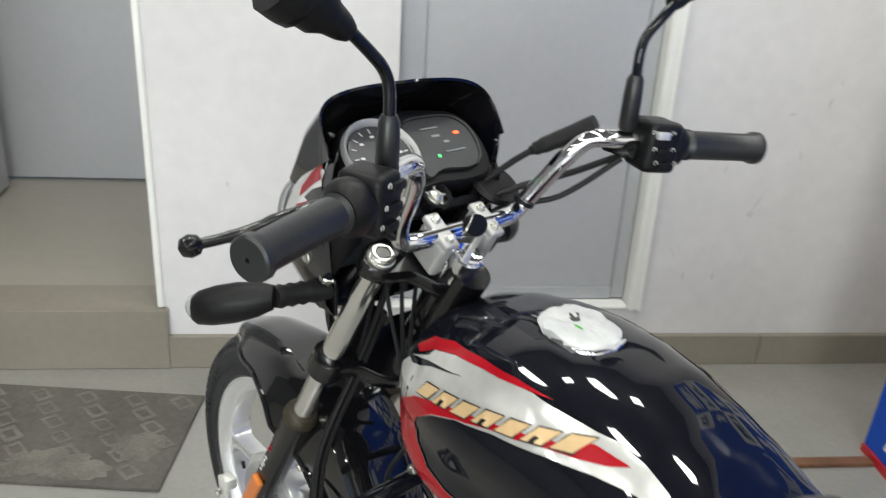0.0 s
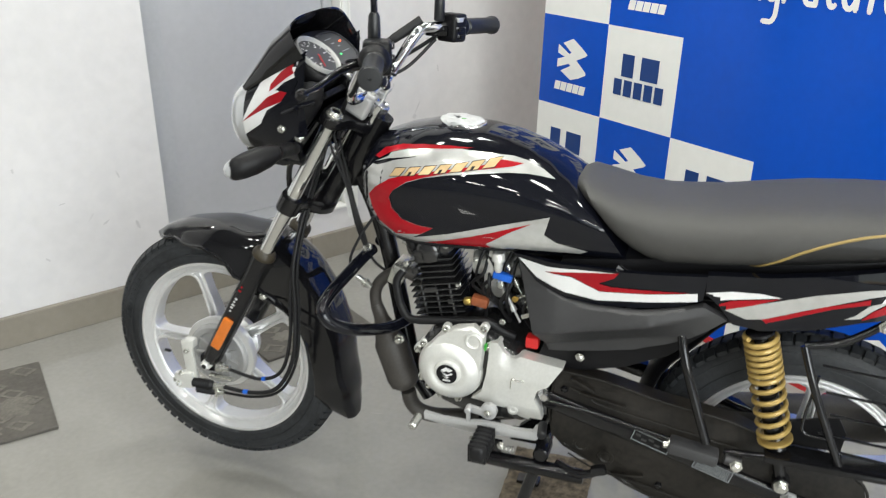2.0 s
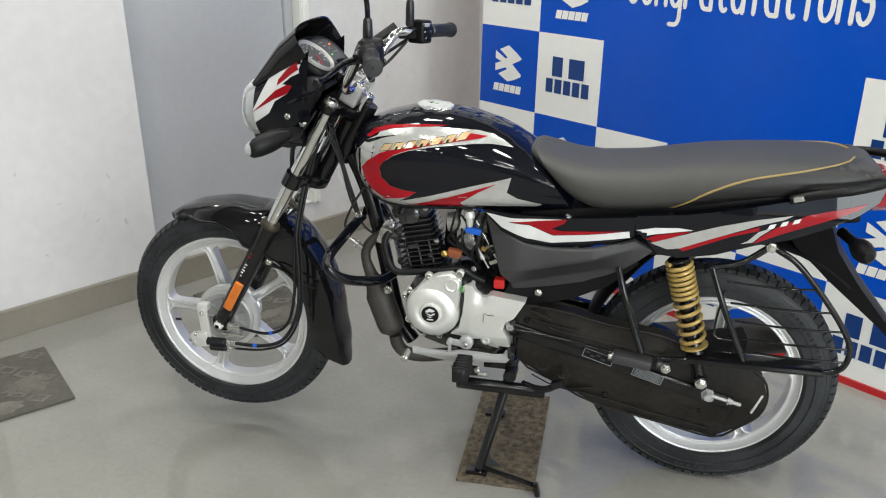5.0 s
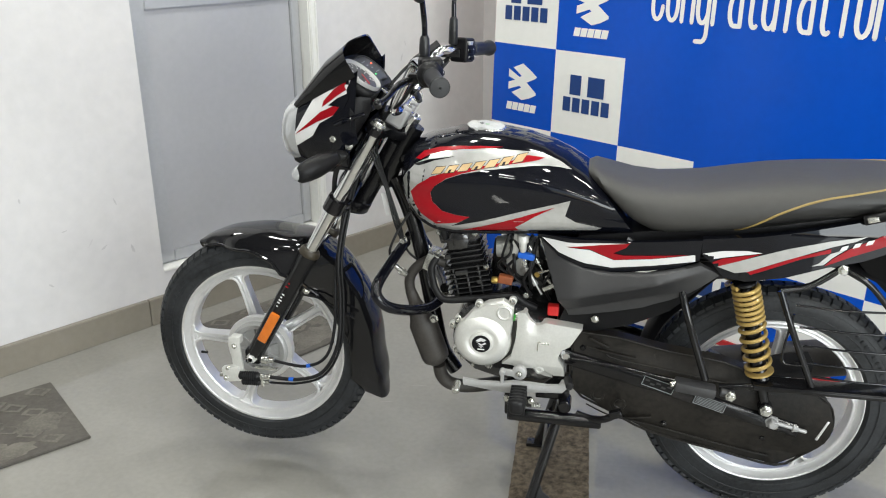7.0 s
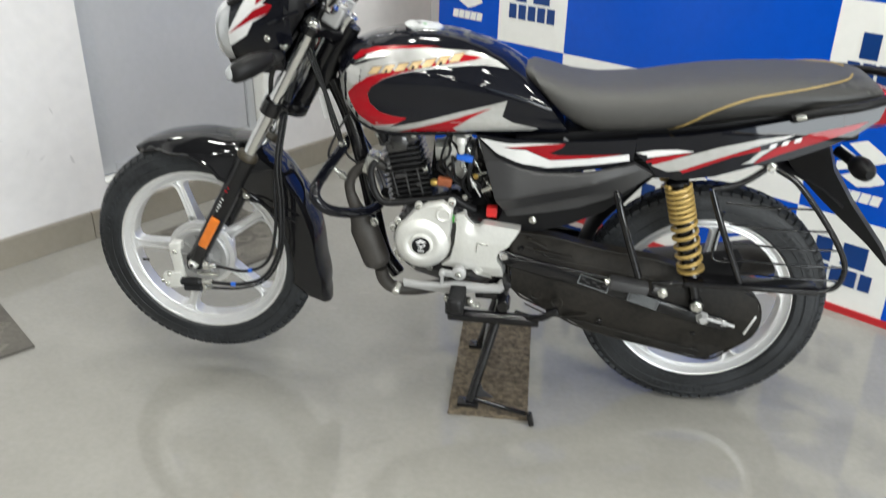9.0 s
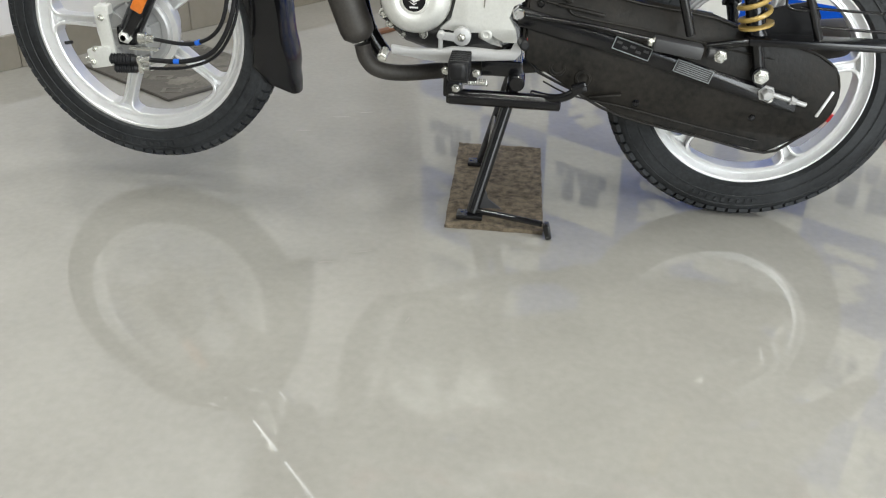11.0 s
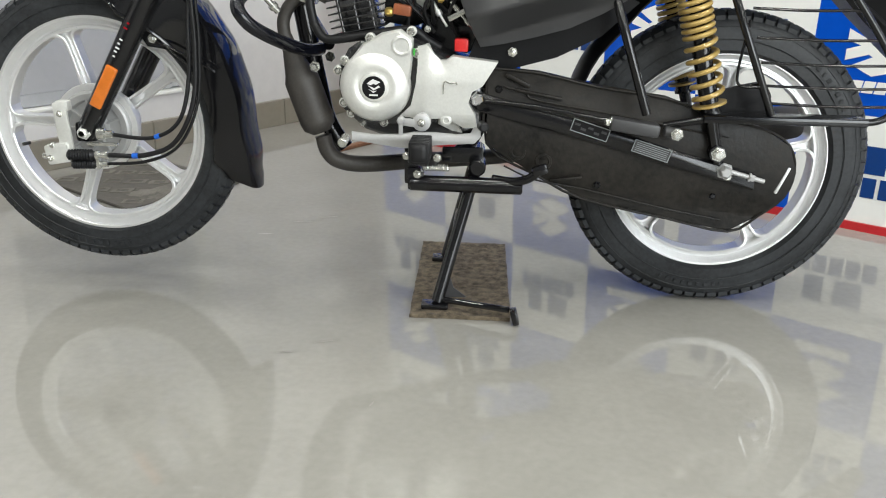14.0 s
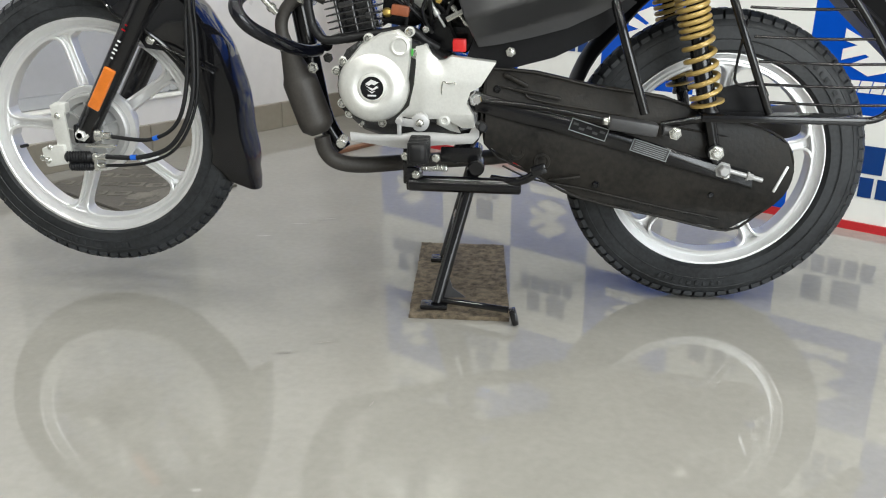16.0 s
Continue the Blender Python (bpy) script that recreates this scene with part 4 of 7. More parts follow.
    part("mirror_boot", turned(bm_new(), mb, mt - mb, [(0, 0.0095), (0.003, 0.0112), (0.04, 0.0108), (0.058, 0.0098), (0.064, 0.007)], 18), GRIP, handlebar)
    stem = part("mirror_stem", tube(bm_new(), [mt - Vector((0, 0, 0.01)), mt + Vector((0.0, s * 0.001, 0.022)), mt + Vector((0.0, s * 0.008, 0.040)), mt + Vector((0.002, s * 0.024, 0.056)), mt + Vector((0.006, s * 0.058, 0.085))], 0.0058, 12, 5), GLOSS, handlebar)
    mc = mt + Vector((-0.012, s * 0.150, 0.150))
    head = bm_new()
    out = spline([(0.062, 0.002, 0), (0.048, 0.034, 0), (0.0, 0.046, 0), (-0.05, 0.036, 0), (-0.064, 0.0, 0), (-0.045, -0.032, 0), (0.0, -0.038, 0), (0.045, -0.03, 0)], 5, True)
    mirrot = Matrix.Rotation(radians(-8 * s), 3, "Z")
    loft(head, [[mc + mirrot @ Vector((dx, p.x * q * s, p.y * q)) for p in out] for dx, q in ((-0.036, 0.45), (-0.030, 0.72), (-0.016, 0.94), (0.0, 1.0), (0.006, 0.99), (0.007, 0.93))])
    neck0 = mt + Vector((0.002, s * 0.044, 0.073))
    turned(head, neck0, mc - neck0, [(0, 0.0085), (0.008, 0.012), (0.022, 0.015), (0.034, 0.022), (0.046, 0.023), (0.05, 0.028), (0.06, 0.03), (0.075, 0.03)], 16)
    mh = part("mirror_head", head, PLASTIC, handlebar, "black rear-view mirror")
    gl = bm_new()
    loft(gl, [[mc + mirrot @ Vector((0.008, p.x * q * s, p.y * q)) for p in out] for q in (0.90, 0.01)])
    part("mirror_glass", gl, MIRROR, handlebar)
    # lever with perch
    p0 = Vector((-0.805, s * 0.178, 1.062))
    lv = [p0, p0 + Vector((-0.018, s * 0.025, -0.003)), p0 + Vector((-0.026, s * 0.07, -0.008)), p0 + Vector((-0.030, s * 0.115, -0.016)), Vector((-0.842, s * 0.336, 1.042))]
    lm = bm_new()
    tube(lm, lv, [0.0085, 0.008, 0.0065, 0.0055, 0.005], 10, 6)
    turned(lm, Vector(lv[-1]) - Vector((0, s * 0.010, 0)), (0, s, 0), [(0, 0.004), (0.004, 0.009), (0.011, 0.0105), (0.018, 0.008), (0.021, 0.002)], 16)
    block(lm, p0 + Vector((0.012, 0, 0.002)), (0.05, 0.026, 0.022), None, 0.006)
    part("clutch_lever" if s < 0 else "brake_lever", lm, BLACK, handlebar, "glossy black hand lever with ball end")
# brake cable boot on the bar
part("cable_boot", tube(bm_new(), [(-0.818, 0.152, 1.088), (-0.85, 0.135, 1.065), (-0.872, 0.122, 1.05), (-0.882, 0.117, 1.043)], [0.0105, 0.0105, 0.0100, 0.0085, 0.006], 14, 5), RUBBER, handlebar, "black rubber cable boot")
part("cable", tube(bm_new(), [(-0.882, 0.117, 1.043), (-0.905, 0.10, 1.02), (-0.93, 0.075, 0.985), (-0.945, 0.05, 0.93)], 0.004, 8, 6), RUBBER, handlebar)
part("cable", tube(bm_new(), [(-0.80, 0.19, 1.05), (-0.845, 0.15, 1.02), (-0.89, 0.10, 0.995), (-0.93, 0.06, 0.96), (-0.94, 0.02, 0.88)], 0.0042, 8, 6), RUBBER, handlebar)
part("cable", tube(bm_new(), [(-0.80, 0.185, 1.045), (-0.85, 0.14, 0.99), (-0.905, 0.09, 0.965), (-0.94, 0.03, 0.90)], 0.0038, 8, 6), RUBBER, handlebar)
part("cable", tube(bm_new(), [(-0.81, -0.175, 1.05), (-0.85, -0.12, 1.0), (-0.90, -0.06, 0.955), (-0.93, -0.03, 0.88)], 0.0042, 8, 6), RUBBER, handlebar)
part("cable_tie", turned(bm_new(), (-0.869, 0.098, 0.984), (0.3, 0.4, 1), [(0, 0.0125), (0.0, 0.0135), (0.005, 0.0135), (0.005, 0.0125)], 14), PLASTIC, handlebar)

# head unit: lamp cowl, windscreen, instruments
NOSE = [(-1.128, 0.914, 0.088, 0.066, 0.68), (-1.112, 0.916, 0.094, 0.0725, 0.66), (-1.075, 0.918, 0.108, 0.094, 0.62), (-1.03, 0.934, 0.118, 0.116, 0.55), (-0.985, 0.952, 0.124, 0.136, 0.5), (-0.952, 0.968, 0.126, 0.142, 0.46)]
def cowl_ring(x, zc, hw, hh, e=0.72):
    pts = []
    for i in range(40):
        t = 2 * math.pi * i / 40
        cx, cz = math.cos(t), math.sin(t)
        y = hw * math.copysign(abs(cx) ** e, cx) * (1.0 - 0.10 * max(0, -cz))
        z = hh * math.copysign(abs(cz) ** e, cz)
        pts.append(Vector((x + (0.10 * z if z > 0 else -0.25 * z * 0.3), y, zc + z)))
    return pts
bm = bm_new()
loft(bm, [cowl_ring(*q) for q in NOSE] + [cowl_ring(-0.956, 0.968, 0.121, 0.137, 0.46)], True, False)
bmesh.ops.delete(bm, geom=[f for f in bm.faces if f.calc_center_median().z > 0.984 + 0.56 * (f.calc_center_median().x + 1.095)], context="FACES")
bmesh.ops.delete(bm, geom=[f for f in bm.faces if f.calc_center_median().x > -0.982 + 0.568 * (f.calc_center_median().z - 0.872)], context="FACES")
cowl = part("headlamp_cowl", bm, GLOSS, bike, "gloss black headlamp cowl with red and silver stripes")
lensb = bm_new()
loft(lensb, [cowl_ring(-1.100, 0.917, 0.0995, 0.0795, 0.645), cowl_ring(-1.118, 0.915, 0.0965, 0.0755, 0.66), cowl_ring(-1.134, 0.914, 0.088, 0.068, 0.68), cowl_ring(-1.143, 0.913, 0.072, 0.054, 0.7), cowl_ring(-1.148, 0.912, 0.045, 0.032), cowl_ring(-1.149, 0.912, 0.015, 0.010)], True, True)
part("headlamp_lens", lensb, LENS, cowl, "clear headlamp lens")
# windscreen: from the cowl up to an arched rear edge
scr = bm_new()
def arch(x0, z0, hw, rise, lean, n=28):
    """An arch over the instruments: from one side, over the top, to the other."""
    r = []
    for i in range(n + 1):
        t = math.pi * i / n
        cx, cz = math.cos(t), math.sin(t)
        far = cx < 0
        y = -hw * math.copysign(abs(cx) ** (0.68 if far else 0.60), cx) * (1.04 if far else 1.0)
        z = z0 + rise * abs(cz) ** (0.55 if far else 0.42)
        r.append(Vector((x0 - lean * (z - z0) + 0.022 * (1 - (y / hw) ** 2) * rise / 0.064, y, z - 0.06 * max(0.0, y) * rise / 0.064)))
    return r
rear_e = arch(-0.945, 1.055, 0.129, 0.070, 0.62)
mid_e = arch(-1.000, 1.026, 0.116, 0.060, 0.58)
front_e = arch(-1.052, 0.998, 0.101, 0.036, 0.6)
tip_e = arch(-1.098, 0.974, 0.086, 0.012, 0.8)
loft(scr, [tip_e, front_e, mid_e, rear_e], False, False)
g = bmesh.ops.extrude_face_region(scr, geom=scr.faces[:])
for v in (e for e in g["geom"] if isinstance(e, bmesh.types.BMVert)):
    v.co = v.co + (Vector((-0.98, 0, 0.97)) - v.co) * 0.022
screen = part("windscreen", scr, GUARD, bike, "smoked black windscreen visor")
# side wings of the cowl back to the instruments
for s in (-1, 1):
    wing = bm_new()
    loft(wing, [[Vector((x, s * y, z)) for x, y, z in r] for r in (
        ((-0.962, 0.122, 1.005), (-0.962, 0.128, 0.97), (-0.965, 0.122, 0.92), (-0.985, 0.11, 0.882)),
        ((-0.940, 0.119, 1.01), (-0.940, 0.124, 0.975), (-0.948, 0.118, 0.945), (-0.956, 0.105, 0.922)),
        ((-0.920, 0.105, 1.005), (-0.920, 0.108, 0.985), (-0.927, 0.10, 0.965), (-0.936, 0.095, 0.952)))], False, False)
    g = bmesh.ops.extrude_face_region(wing, geom=wing.faces[:])
    for v in (e for e in g["geom"] if isinstance(e, bmesh.types.BMVert)):
        v.co.y -= s * 0.004
    part("cowl_wing", wing, PLASTIC, cowl)
    part("cowl_bolt", bolt(bm_new(), (-1.005, s * 0.121, 0.915), (0, s, 0), 0.006, 0.004), ZINC, cowl)
# chin under the lamp
bm = bm_new()
loft(bm, [[Vector((x, y * w, z)) for y, z in ((-1, z1), (-0.9, z0 + 0.01), (-0.6, z0), (0.6, z0), (0.9, z0 + 0.01), (1, z1))] for x, w, z0, z1 in ((-1.118, 0.07, 0.836, 0.862), (-1.08, 0.092, 0.822, 0.87), (-1.02, 0.105, 0.822, 0.88), (-0.975, 0.104, 0.845, 0.89))], False, False)
g = bmesh.ops.extrude_face_region(bm, geom=bm.faces[:])
for v in (e for e in g["geom"] if isinstance(e, bmesh.types.BMVert)):
    v.co.z += 0.004
part("chin", bm, GLOSS, cowl)
# instruments
IC = Vector((-0.955, 0.0, 1.040))
IN = Vector((0.62, 0, 0.785)).normalized()
IU = Vector((-0.785, 0, 0.62)).normalized()
IR = Vector((0, 1, 0))
irot = Matrix((tuple(IR), tuple(IU), tuple(IN))).transposed()
def on_dash(u, v, h=0.0):
    return IC + IR * u + IU * v + IN * h
bm = bm_new()
dash_out = spline([(0.0, 0.062, 0), (-0.045, 0.058, 0), (-0.088, 0.045, 0), (-0.104, 0.0, 0), (-0.09, -0.045, 0), (-0.045, -0.052, 0), (0.0, -0.046, 0), (0.055, -0.05, 0), (0.092, -0.042, 0), (0.104, 0.0, 0), (0.09, 0.042, 0), (0.05, 0.056, 0)], 4, True)
loft(bm, [[on_dash(p.x * q, p.y * q, h) for p in dash_out] for h, q in ((-0.05, 0.9), (-0.02, 1.02), (-0.004, 1.0), (0.0, 0.97), (0.0, 0.01))])
dash = part("instrument_panel", bm, PLASTIC, bike, "black instrument cluster with round speedometer")
d0 = on_dash(-0.052, 0.002, 0.001)
part("dial_bezel", turned(bm_new(), d0, IN, [(0, 0.0495), (0.007, 0.0492), (0.0095, 0.0478), (0.008, 0.0450), (0.001, 0.042)], 40, False), CLAMP, dash, "silver dial bezel")
part("dial", turned(bm_new(), d0, IN, [(0.0, 0.041), (0.003, 0.041), (0.0032, 0.0)], 40), DIAL, dash)
for k in range(13):
    t = radians(225 - 270 * k / 12)
    dv = IR * math.cos(t) + IU * math.sin(t)
    part("dial_mark", block(bm_new(), d0 + dv * 0.034 + IN * 0.0038, (0.0012, 0.006, 0.0006), irot @ Matrix.Rotation(t - math.pi / 2, 3, "Z"), 0.0), MARK, dash, "", False)
    if k % 2 == 0:
        part("dial_number_bar", block(bm_new(), d0 + dv * 0.026 + IN * 0.0038, (0.005, 0.0028, 0.0006), irot, 0.0), MARK, dash, "", False)
part("needle", block(bm_new(), d0 - IU * 0.013 - IR * 0.008 + IN * 0.006, (0.002, 0.034, 0.0015), irot @ Matrix.Rotation(radians(-32), 3, "Z"), 0.0005), REDP, dash, "red needle")
part("odometer", block(bm_new(), d0 - IU * 0.006 + IR * 0.002 + IN * 0.0038, (0.02, 0.006, 0.0008), irot, 0.0), GREYP, dash)
# fuel and warning panel
bm = bm_new()
pan = spline([(-0.002, 0.036, 0), (0.03, 0.042, 0), (0.072, 0.036, 0), (0.088, 0.012, 0), (0.082, -0.022, 0), (0.058, -0.034, 0), (0.02, -0.030, 0), (-0.004, -0.036, 0), (-0.006, 0.0, 0)], 4, True)
loft(bm, [[on_dash(p.x * q + 0.042 * (1 - q), p.y * q, h) for p in pan] for h, q in ((0.0, 1.0), (0.003, 1.0), (0.004, 0.98), (0.004, 0.01))])
part("warning_panel", bm, DIAL, dash)
bm = bm_new()
loft(bm, [[on_dash(p.x * q + 0.042 * (1 - q), p.y * q, h) for p in pan] for h, q in ((0.001, 1.06), (0.006, 1.06), (0.006, 1.0), (0.001, 1.0))], True, False)
part("panel_rim", bm, GREYP, dash)
part("telltale", block(bm_new(), on_dash(0.066, 0.014, 0.005), (0.007, 0.0035, 0.001), irot, 0.0), LED_R, dash, "lit red warning light", False)
part("telltale", block(bm_new(), on_dash(0.024, -0.014, 0.005), (0.0035, 0.0035, 0.001), irot, 0.0), LED_G, dash, "lit green neutral light", False)
for u, v, w in ((0.030, 0.026, 0.026), (0.045, 0.004, 0.008), (0.052, -0.010, 0.03), (0.034, 0.014, 0.012)):
    part("print_bar", block(bm_new(), on_dash(u, v, 0.005), (w, 0.003 if w < 0.02 else 0.0015, 0.0006), irot, 0.0), LABEL, dash, "", False)
SN, SA = Vector((-0.912, -0.003, 1.0)), Vector((0.62, 0, 0.785)).normalized()
nut = part("stem_nut", turned(bm_new(), SN - SA * 0.02, SA, [(0, 0.017), (0.018, 0.0195), (0.022, 0.0190), (0.022, 0.0150), (0.016, 0.0135), (0.016, 0.0)], 24), BLACK, dash, "black stem nut ring with silver centre")
part("nut_centre", bolt(bm_new(), SN - SA * 0.005, SA, 0.0082, 0.006), ZINC, nut)
for k in range(5):
    t = k * 2 * math.pi / 5 + 0.3
    tv = Vector((SA.z, 0, -SA.x)) * math.cos(t) + Vector((0, 1, 0)) * math.sin(t)
    rod(bmt := bm_new(), SN + tv * 0.0085 - SA * 0.003, SN + tv * 0.0140 - SA * 0.0025, 0.0024, 8, 0.0006)
    part("nut_tab", bmt, ZINC, nut)
part("inner_tray", block(bm_new(), Vector((-0.948, 0, 0.965)), (0.07, 0.19, 0.012), Matrix.Rotation(radians(-30), 3, "Y"), 0.004), PLASTIC, cowl)
part("inner_tray", block(bm_new(), Vector((-0.995, 0, 1.0)), (0.006, 0.21, 0.10), Matrix.Rotation(radians(-25), 3, "Y"), 0.002), PLASTIC, cowl)
part("side_cover", turned(bm_new(), (-0.925, 0.098, 0.985), (0.5, 0.15, 0.85), [(0, 0.03), (0.006, 0.036), (0.012, 0.033), (0.013, 0.0)], 24), PLASTIC, cowl)

# indicators
for s in (-1, 1):
    i0, i1 = Vector((-0.982, s * 0.180, 0.888)), Vector((-1.043, s * 0.252, 0.868))
    d = (i1 - i0)
    dn = d.normalized()
    up = Vector((0, 0, 1))
    sd = dn.cross(up).normalized()
    bm = bm_new()
    rings = []
    for q, a, b in ((-0.03, 0.3, 0.35), (0.0, 0.62, 0.6), (0.18, 0.88, 0.85), (0.45, 1.0, 1.0), (0.72, 0.95, 0.98), (0.92, 0.7, 0.85), (1.0, 0.4, 0.6)):
        rings.append([i0 + d * q + sd * (0.021 * a * math.cos(t)) + up * (0.0245 * b * math.sin(t)) for t in [2 * math.pi * k / 20 for k in range(20)]])
    loft(bm, rings)
    ind = part("indicator", bm, PLASTIC, bike, "black front turn indicator")
    bm = bm_new()
    rings = []
    fw_dir = Vector((-1, 0, 0))
    for q, a in ((0.35, 0.5), (0.6, 0.95), (0.85, 0.9), (1.0, 0.6), (1.04, 0.3)):
        rings.append([i0 + d * q + fw_dir * 0.007 + sd * (0.015 * a * math.cos(t)) + up * (0.021 * a * math.sin(t)) for t in [2 * math.pi * k / 16 for k in range(16)]])
    loft(bm, rings)
    part("indicator_lens", bm, LENS, ind, "clear indicator lens")
    bm = bm_new()
    st0 = Vector((-0.992, s * 0.095, 0.872))
    prof = [(0, 0.013)] + [(0.03 + 0.008 * k, 0.012 if k % 2 else 0.0145) for k in range(7)] + [((i0 - st0).length, 0.012)]
    turned(bm, st0, i0 - st0, prof, 16)
    part("indicator_stem", bm, RUBBER, ind)
    part("indicator_bracket", block(bm_new(), Vector((-0.992, s * 0.098, 0.865)), (0.03, 0.006, 0.05), None, 0.002), BLACK, ind)
    part("lamp_bolt", bolt(bm_new(), (-0.972, s * 0.112, 0.90), (0, s, 0.1), 0.008, 0.008), ZINC, ind)
# horn under the lamp
part("horn", turned(bm_new(), (-1.0, -0.03, 0.775), (-1, 0, 0.25), [(0, 0.02), (0.006, 0.038), (0.018, 0.042), (0.022, 0.036), (0.026, 0.0)], 28), BLACK, bike, "black disc horn")

# front mudguard
FC = FA
bm = bm_new()
rings = []
flap_rings = []
for i in range(45):
    q = i / 44
    ph = radians(120 - 141 * q)
    R = lerp_table([(0, 0.312), (0.06, 0.318), (0.147, 0.322), (0.294, 0.331), (0.41, 0.346), (0.49, 0.342), (0.6, 0.331), (0.71, 0.321), (0.84, 0.316), (0.95, 0.334), (1, 0.350)], q)
    hw = lerp_table([(0, 0.008), (0.05, 0.030), (0.15, 0.050), (0.4, 0.066), (0.85, 0.064), (0.96, 0.054), (1, 0.036)], q)
    drop = lerp_table([(0, 0.003), (0.08, 0.015), (0.2, 0.034), (0.3, 0.05), (0.38, 0.085), (0.5, 0.085), (0.7, 0.062), (0.85, 0.055), (0.95, 0.070), (1, 0.05)], q)
    rad = Vector((math.cos(ph), 0, math.sin(ph)))
    ring = []
    flare = lerp_table([(0, 0.0), (0.08, 0.007), (0.18, 0.024), (0.36, 0.030), (0.46, 0.016), (0.56, 0.002), (1, 0.002)], q)
    for k in range(21):
        e = -1 + 2 * k / 20
        a = abs(e)
        f = max(0.0, (a - 0.70) / 0.30)
        y = math.copysign(0.93 * hw * min(1.0, a / 0.70) ** 0.85 + flare * f ** 0.8, e)
        dr = -0.012 * min(1.0, a / 0.70) ** 2.4 - drop * f ** 1.15
        ring.append(FC + rad * (R + dr) + Vector((0, y, 0)))
    if q <= 0.665:
        rings.append(ring)
    if q >= 0.655:
        flap_rings.append(ring)


def guard_skin(rs):
    bm = bm_new()
    loft(bm, rs, False, False)
    g = bmesh.ops.extrude_face_region(bm, geom=bm.faces[:])
    for v in (e for e in g["geom"] if isinstance(e, bmesh.types.BMVert)):
        to = FC - v.co
        to.y = 0
        v.co += to.normalized() * 0.0028 + Vector((0, -math.copysign(0.002, v.co.y) if abs(v.co.y) > 0.02 else 0, 0))
    return bm


fend = part("front_mudguard", guard_skin(rings), GUARD, bike, "gloss black front mudguard with matt rear flap")
for s in (0, -1):
    part("rolled_edge", tube(bm_new(), [r[s] for r in rings[1:]], 0.0042, 8), GUARD, fend)
part("mudguard_flap", guard_skin(flap_rings), BLACK, fend, "satin black rear flap")
for s in (-1, 1):
    pl = shell_plate([(-1.235, 0.612), (-1.20, 0.626), (-1.14, 0.622), (-1.115, 0.59), (-1.105, 0.545), (-1.085, 0.50), (-1.12, 0.505), (-1.145, 0.545), (-1.165, 0.59), (-1.20, 0.60)], lambda x, z: 0.068 - 0.1 * max(0, z - 0.63), 0.004, s)
    part("mudguard_stay", pl, GUARD, fend)
    for bx, bz in ((-1.152, 0.585), (-1.108, 0.52)):
        part("stay_bolt", bolt(bm_new(), (bx, s * 0.07, bz), (0, s, 0), 0.007, 0.007), ZINC, fend)
    part("cable_clip", tube(bm_new(), [(-1.10, s * 0.072, 0.515), (-1.05, s * 0.08, 0.495), (-1.0, s * 0.082, 0.47), (-0.985, s * 0.08, 0.46)], 0.003, 8, 4), BLACK, fend)

# front brake linkage and cables on the near side
bl = bm_new()
block(bl, Vector((-1.288, -0.112, 0.350)), (0.027, 0.008, 0.098), Matrix.Rotation(radians(-4), 3, "Y"), 0.003)
block(bl, Vector((-1.302, -0.114, 0.298)), (0.048, 0.022, 0.040), Matrix.Rotation(radians(-10), 3, "Y"), 0.006)
block(bl, Vector((-1.286, -0.105, 0.392)), (0.026, 0.02, 0.02), None, 0.004)
arm = part("brake_arm", bl, ENGINE, bike, "silver brake arm with cable bracket")
for p in ((-1.288, -0.12, 0.378), (-1.316, -0.125, 0.29), (-1.31, -0.12, 0.315)):
    part("bolt", bolt(bm_new(), p, (0, -1, 0), 0.005, 0.006), ZINC, arm)
part("adjuster", rod(bm_new(), (-1.335, -0.116, 0.292), (-1.31, -0.116, 0.294), 0.006, 10, 0.001), ZINC, arm)
bw = bm_new()
pf = [(0, 0.008)]
for k in range(9):
    pf += [(0.004 + k * 0.0055, 0.0118), (0.0068 + k * 0.0055, 0.0086)]
turned(bw, (-1.283, -0.118, 0.296), (1, 0.0, 0.02), pf + [(0.056, 0.007)], 16)
part("bellows", bw, RUBBER, arm, "ribbed rubber bellows")
b2 = turned(bm_new(), (-1.279, -0.112, 0.276), (1, 0.0, 0.03), [(a * 0.92, r * 0.88) for a, r in pf] + [(0.052, 0.006)], 16)
part("bellows", b2, RUBBER, arm, "ribbed rubber bellows")
part("cable_nut", turned(bm_new(), (-1.228, -0.112, 0.2775), (1, 0, 0.05), [(0, 0.005), (0.001, 0.0085), (0.007, 0.0085), (0.008, 0.006), (0.022, 0.006), (0.023, 0.004)], 10), ZINC, arm)
part("link_plate", block(bm_new(), Vector((-1.222, -0.119, 0.287)), (0.007, 0.007, 0.036), None, 0.002), ZINC, arm)
part("lower_cable", tube(bm_new(), [(-1.207, -0.112, 0.2785), (-1.125, -0.116, 0.287), (-1.055, -0.121, 0.322), (-1.012, -0.118, 0.405), (-1.003, -0.108, 0.52), (-1.008, -0.09, 0.62), (-0.993, -0.046, 0.74), (-0.968, -0.03, 0.83)], 0.0032, 8, 8), RUBBER, arm)
part("cable_nut", turned(bm_new(), (-1.226, -0.118, 0.297), (1, 0, 0.03), [(0, 0.006), (0.001, 0.0095), (0.008, 0.0095), (0.009, 0.0065), (0.02, 0.0065), (0.021, 0.0085), (0.026, 0.0085), (0.027, 0.004)], 10), ZINC, arm)
part("cable_bracket", block(bm_new(), Vector((-1.212, -0.110, 0.318)), (0.06, 0.012, 0.006), None, 0.002), ZINC, arm)
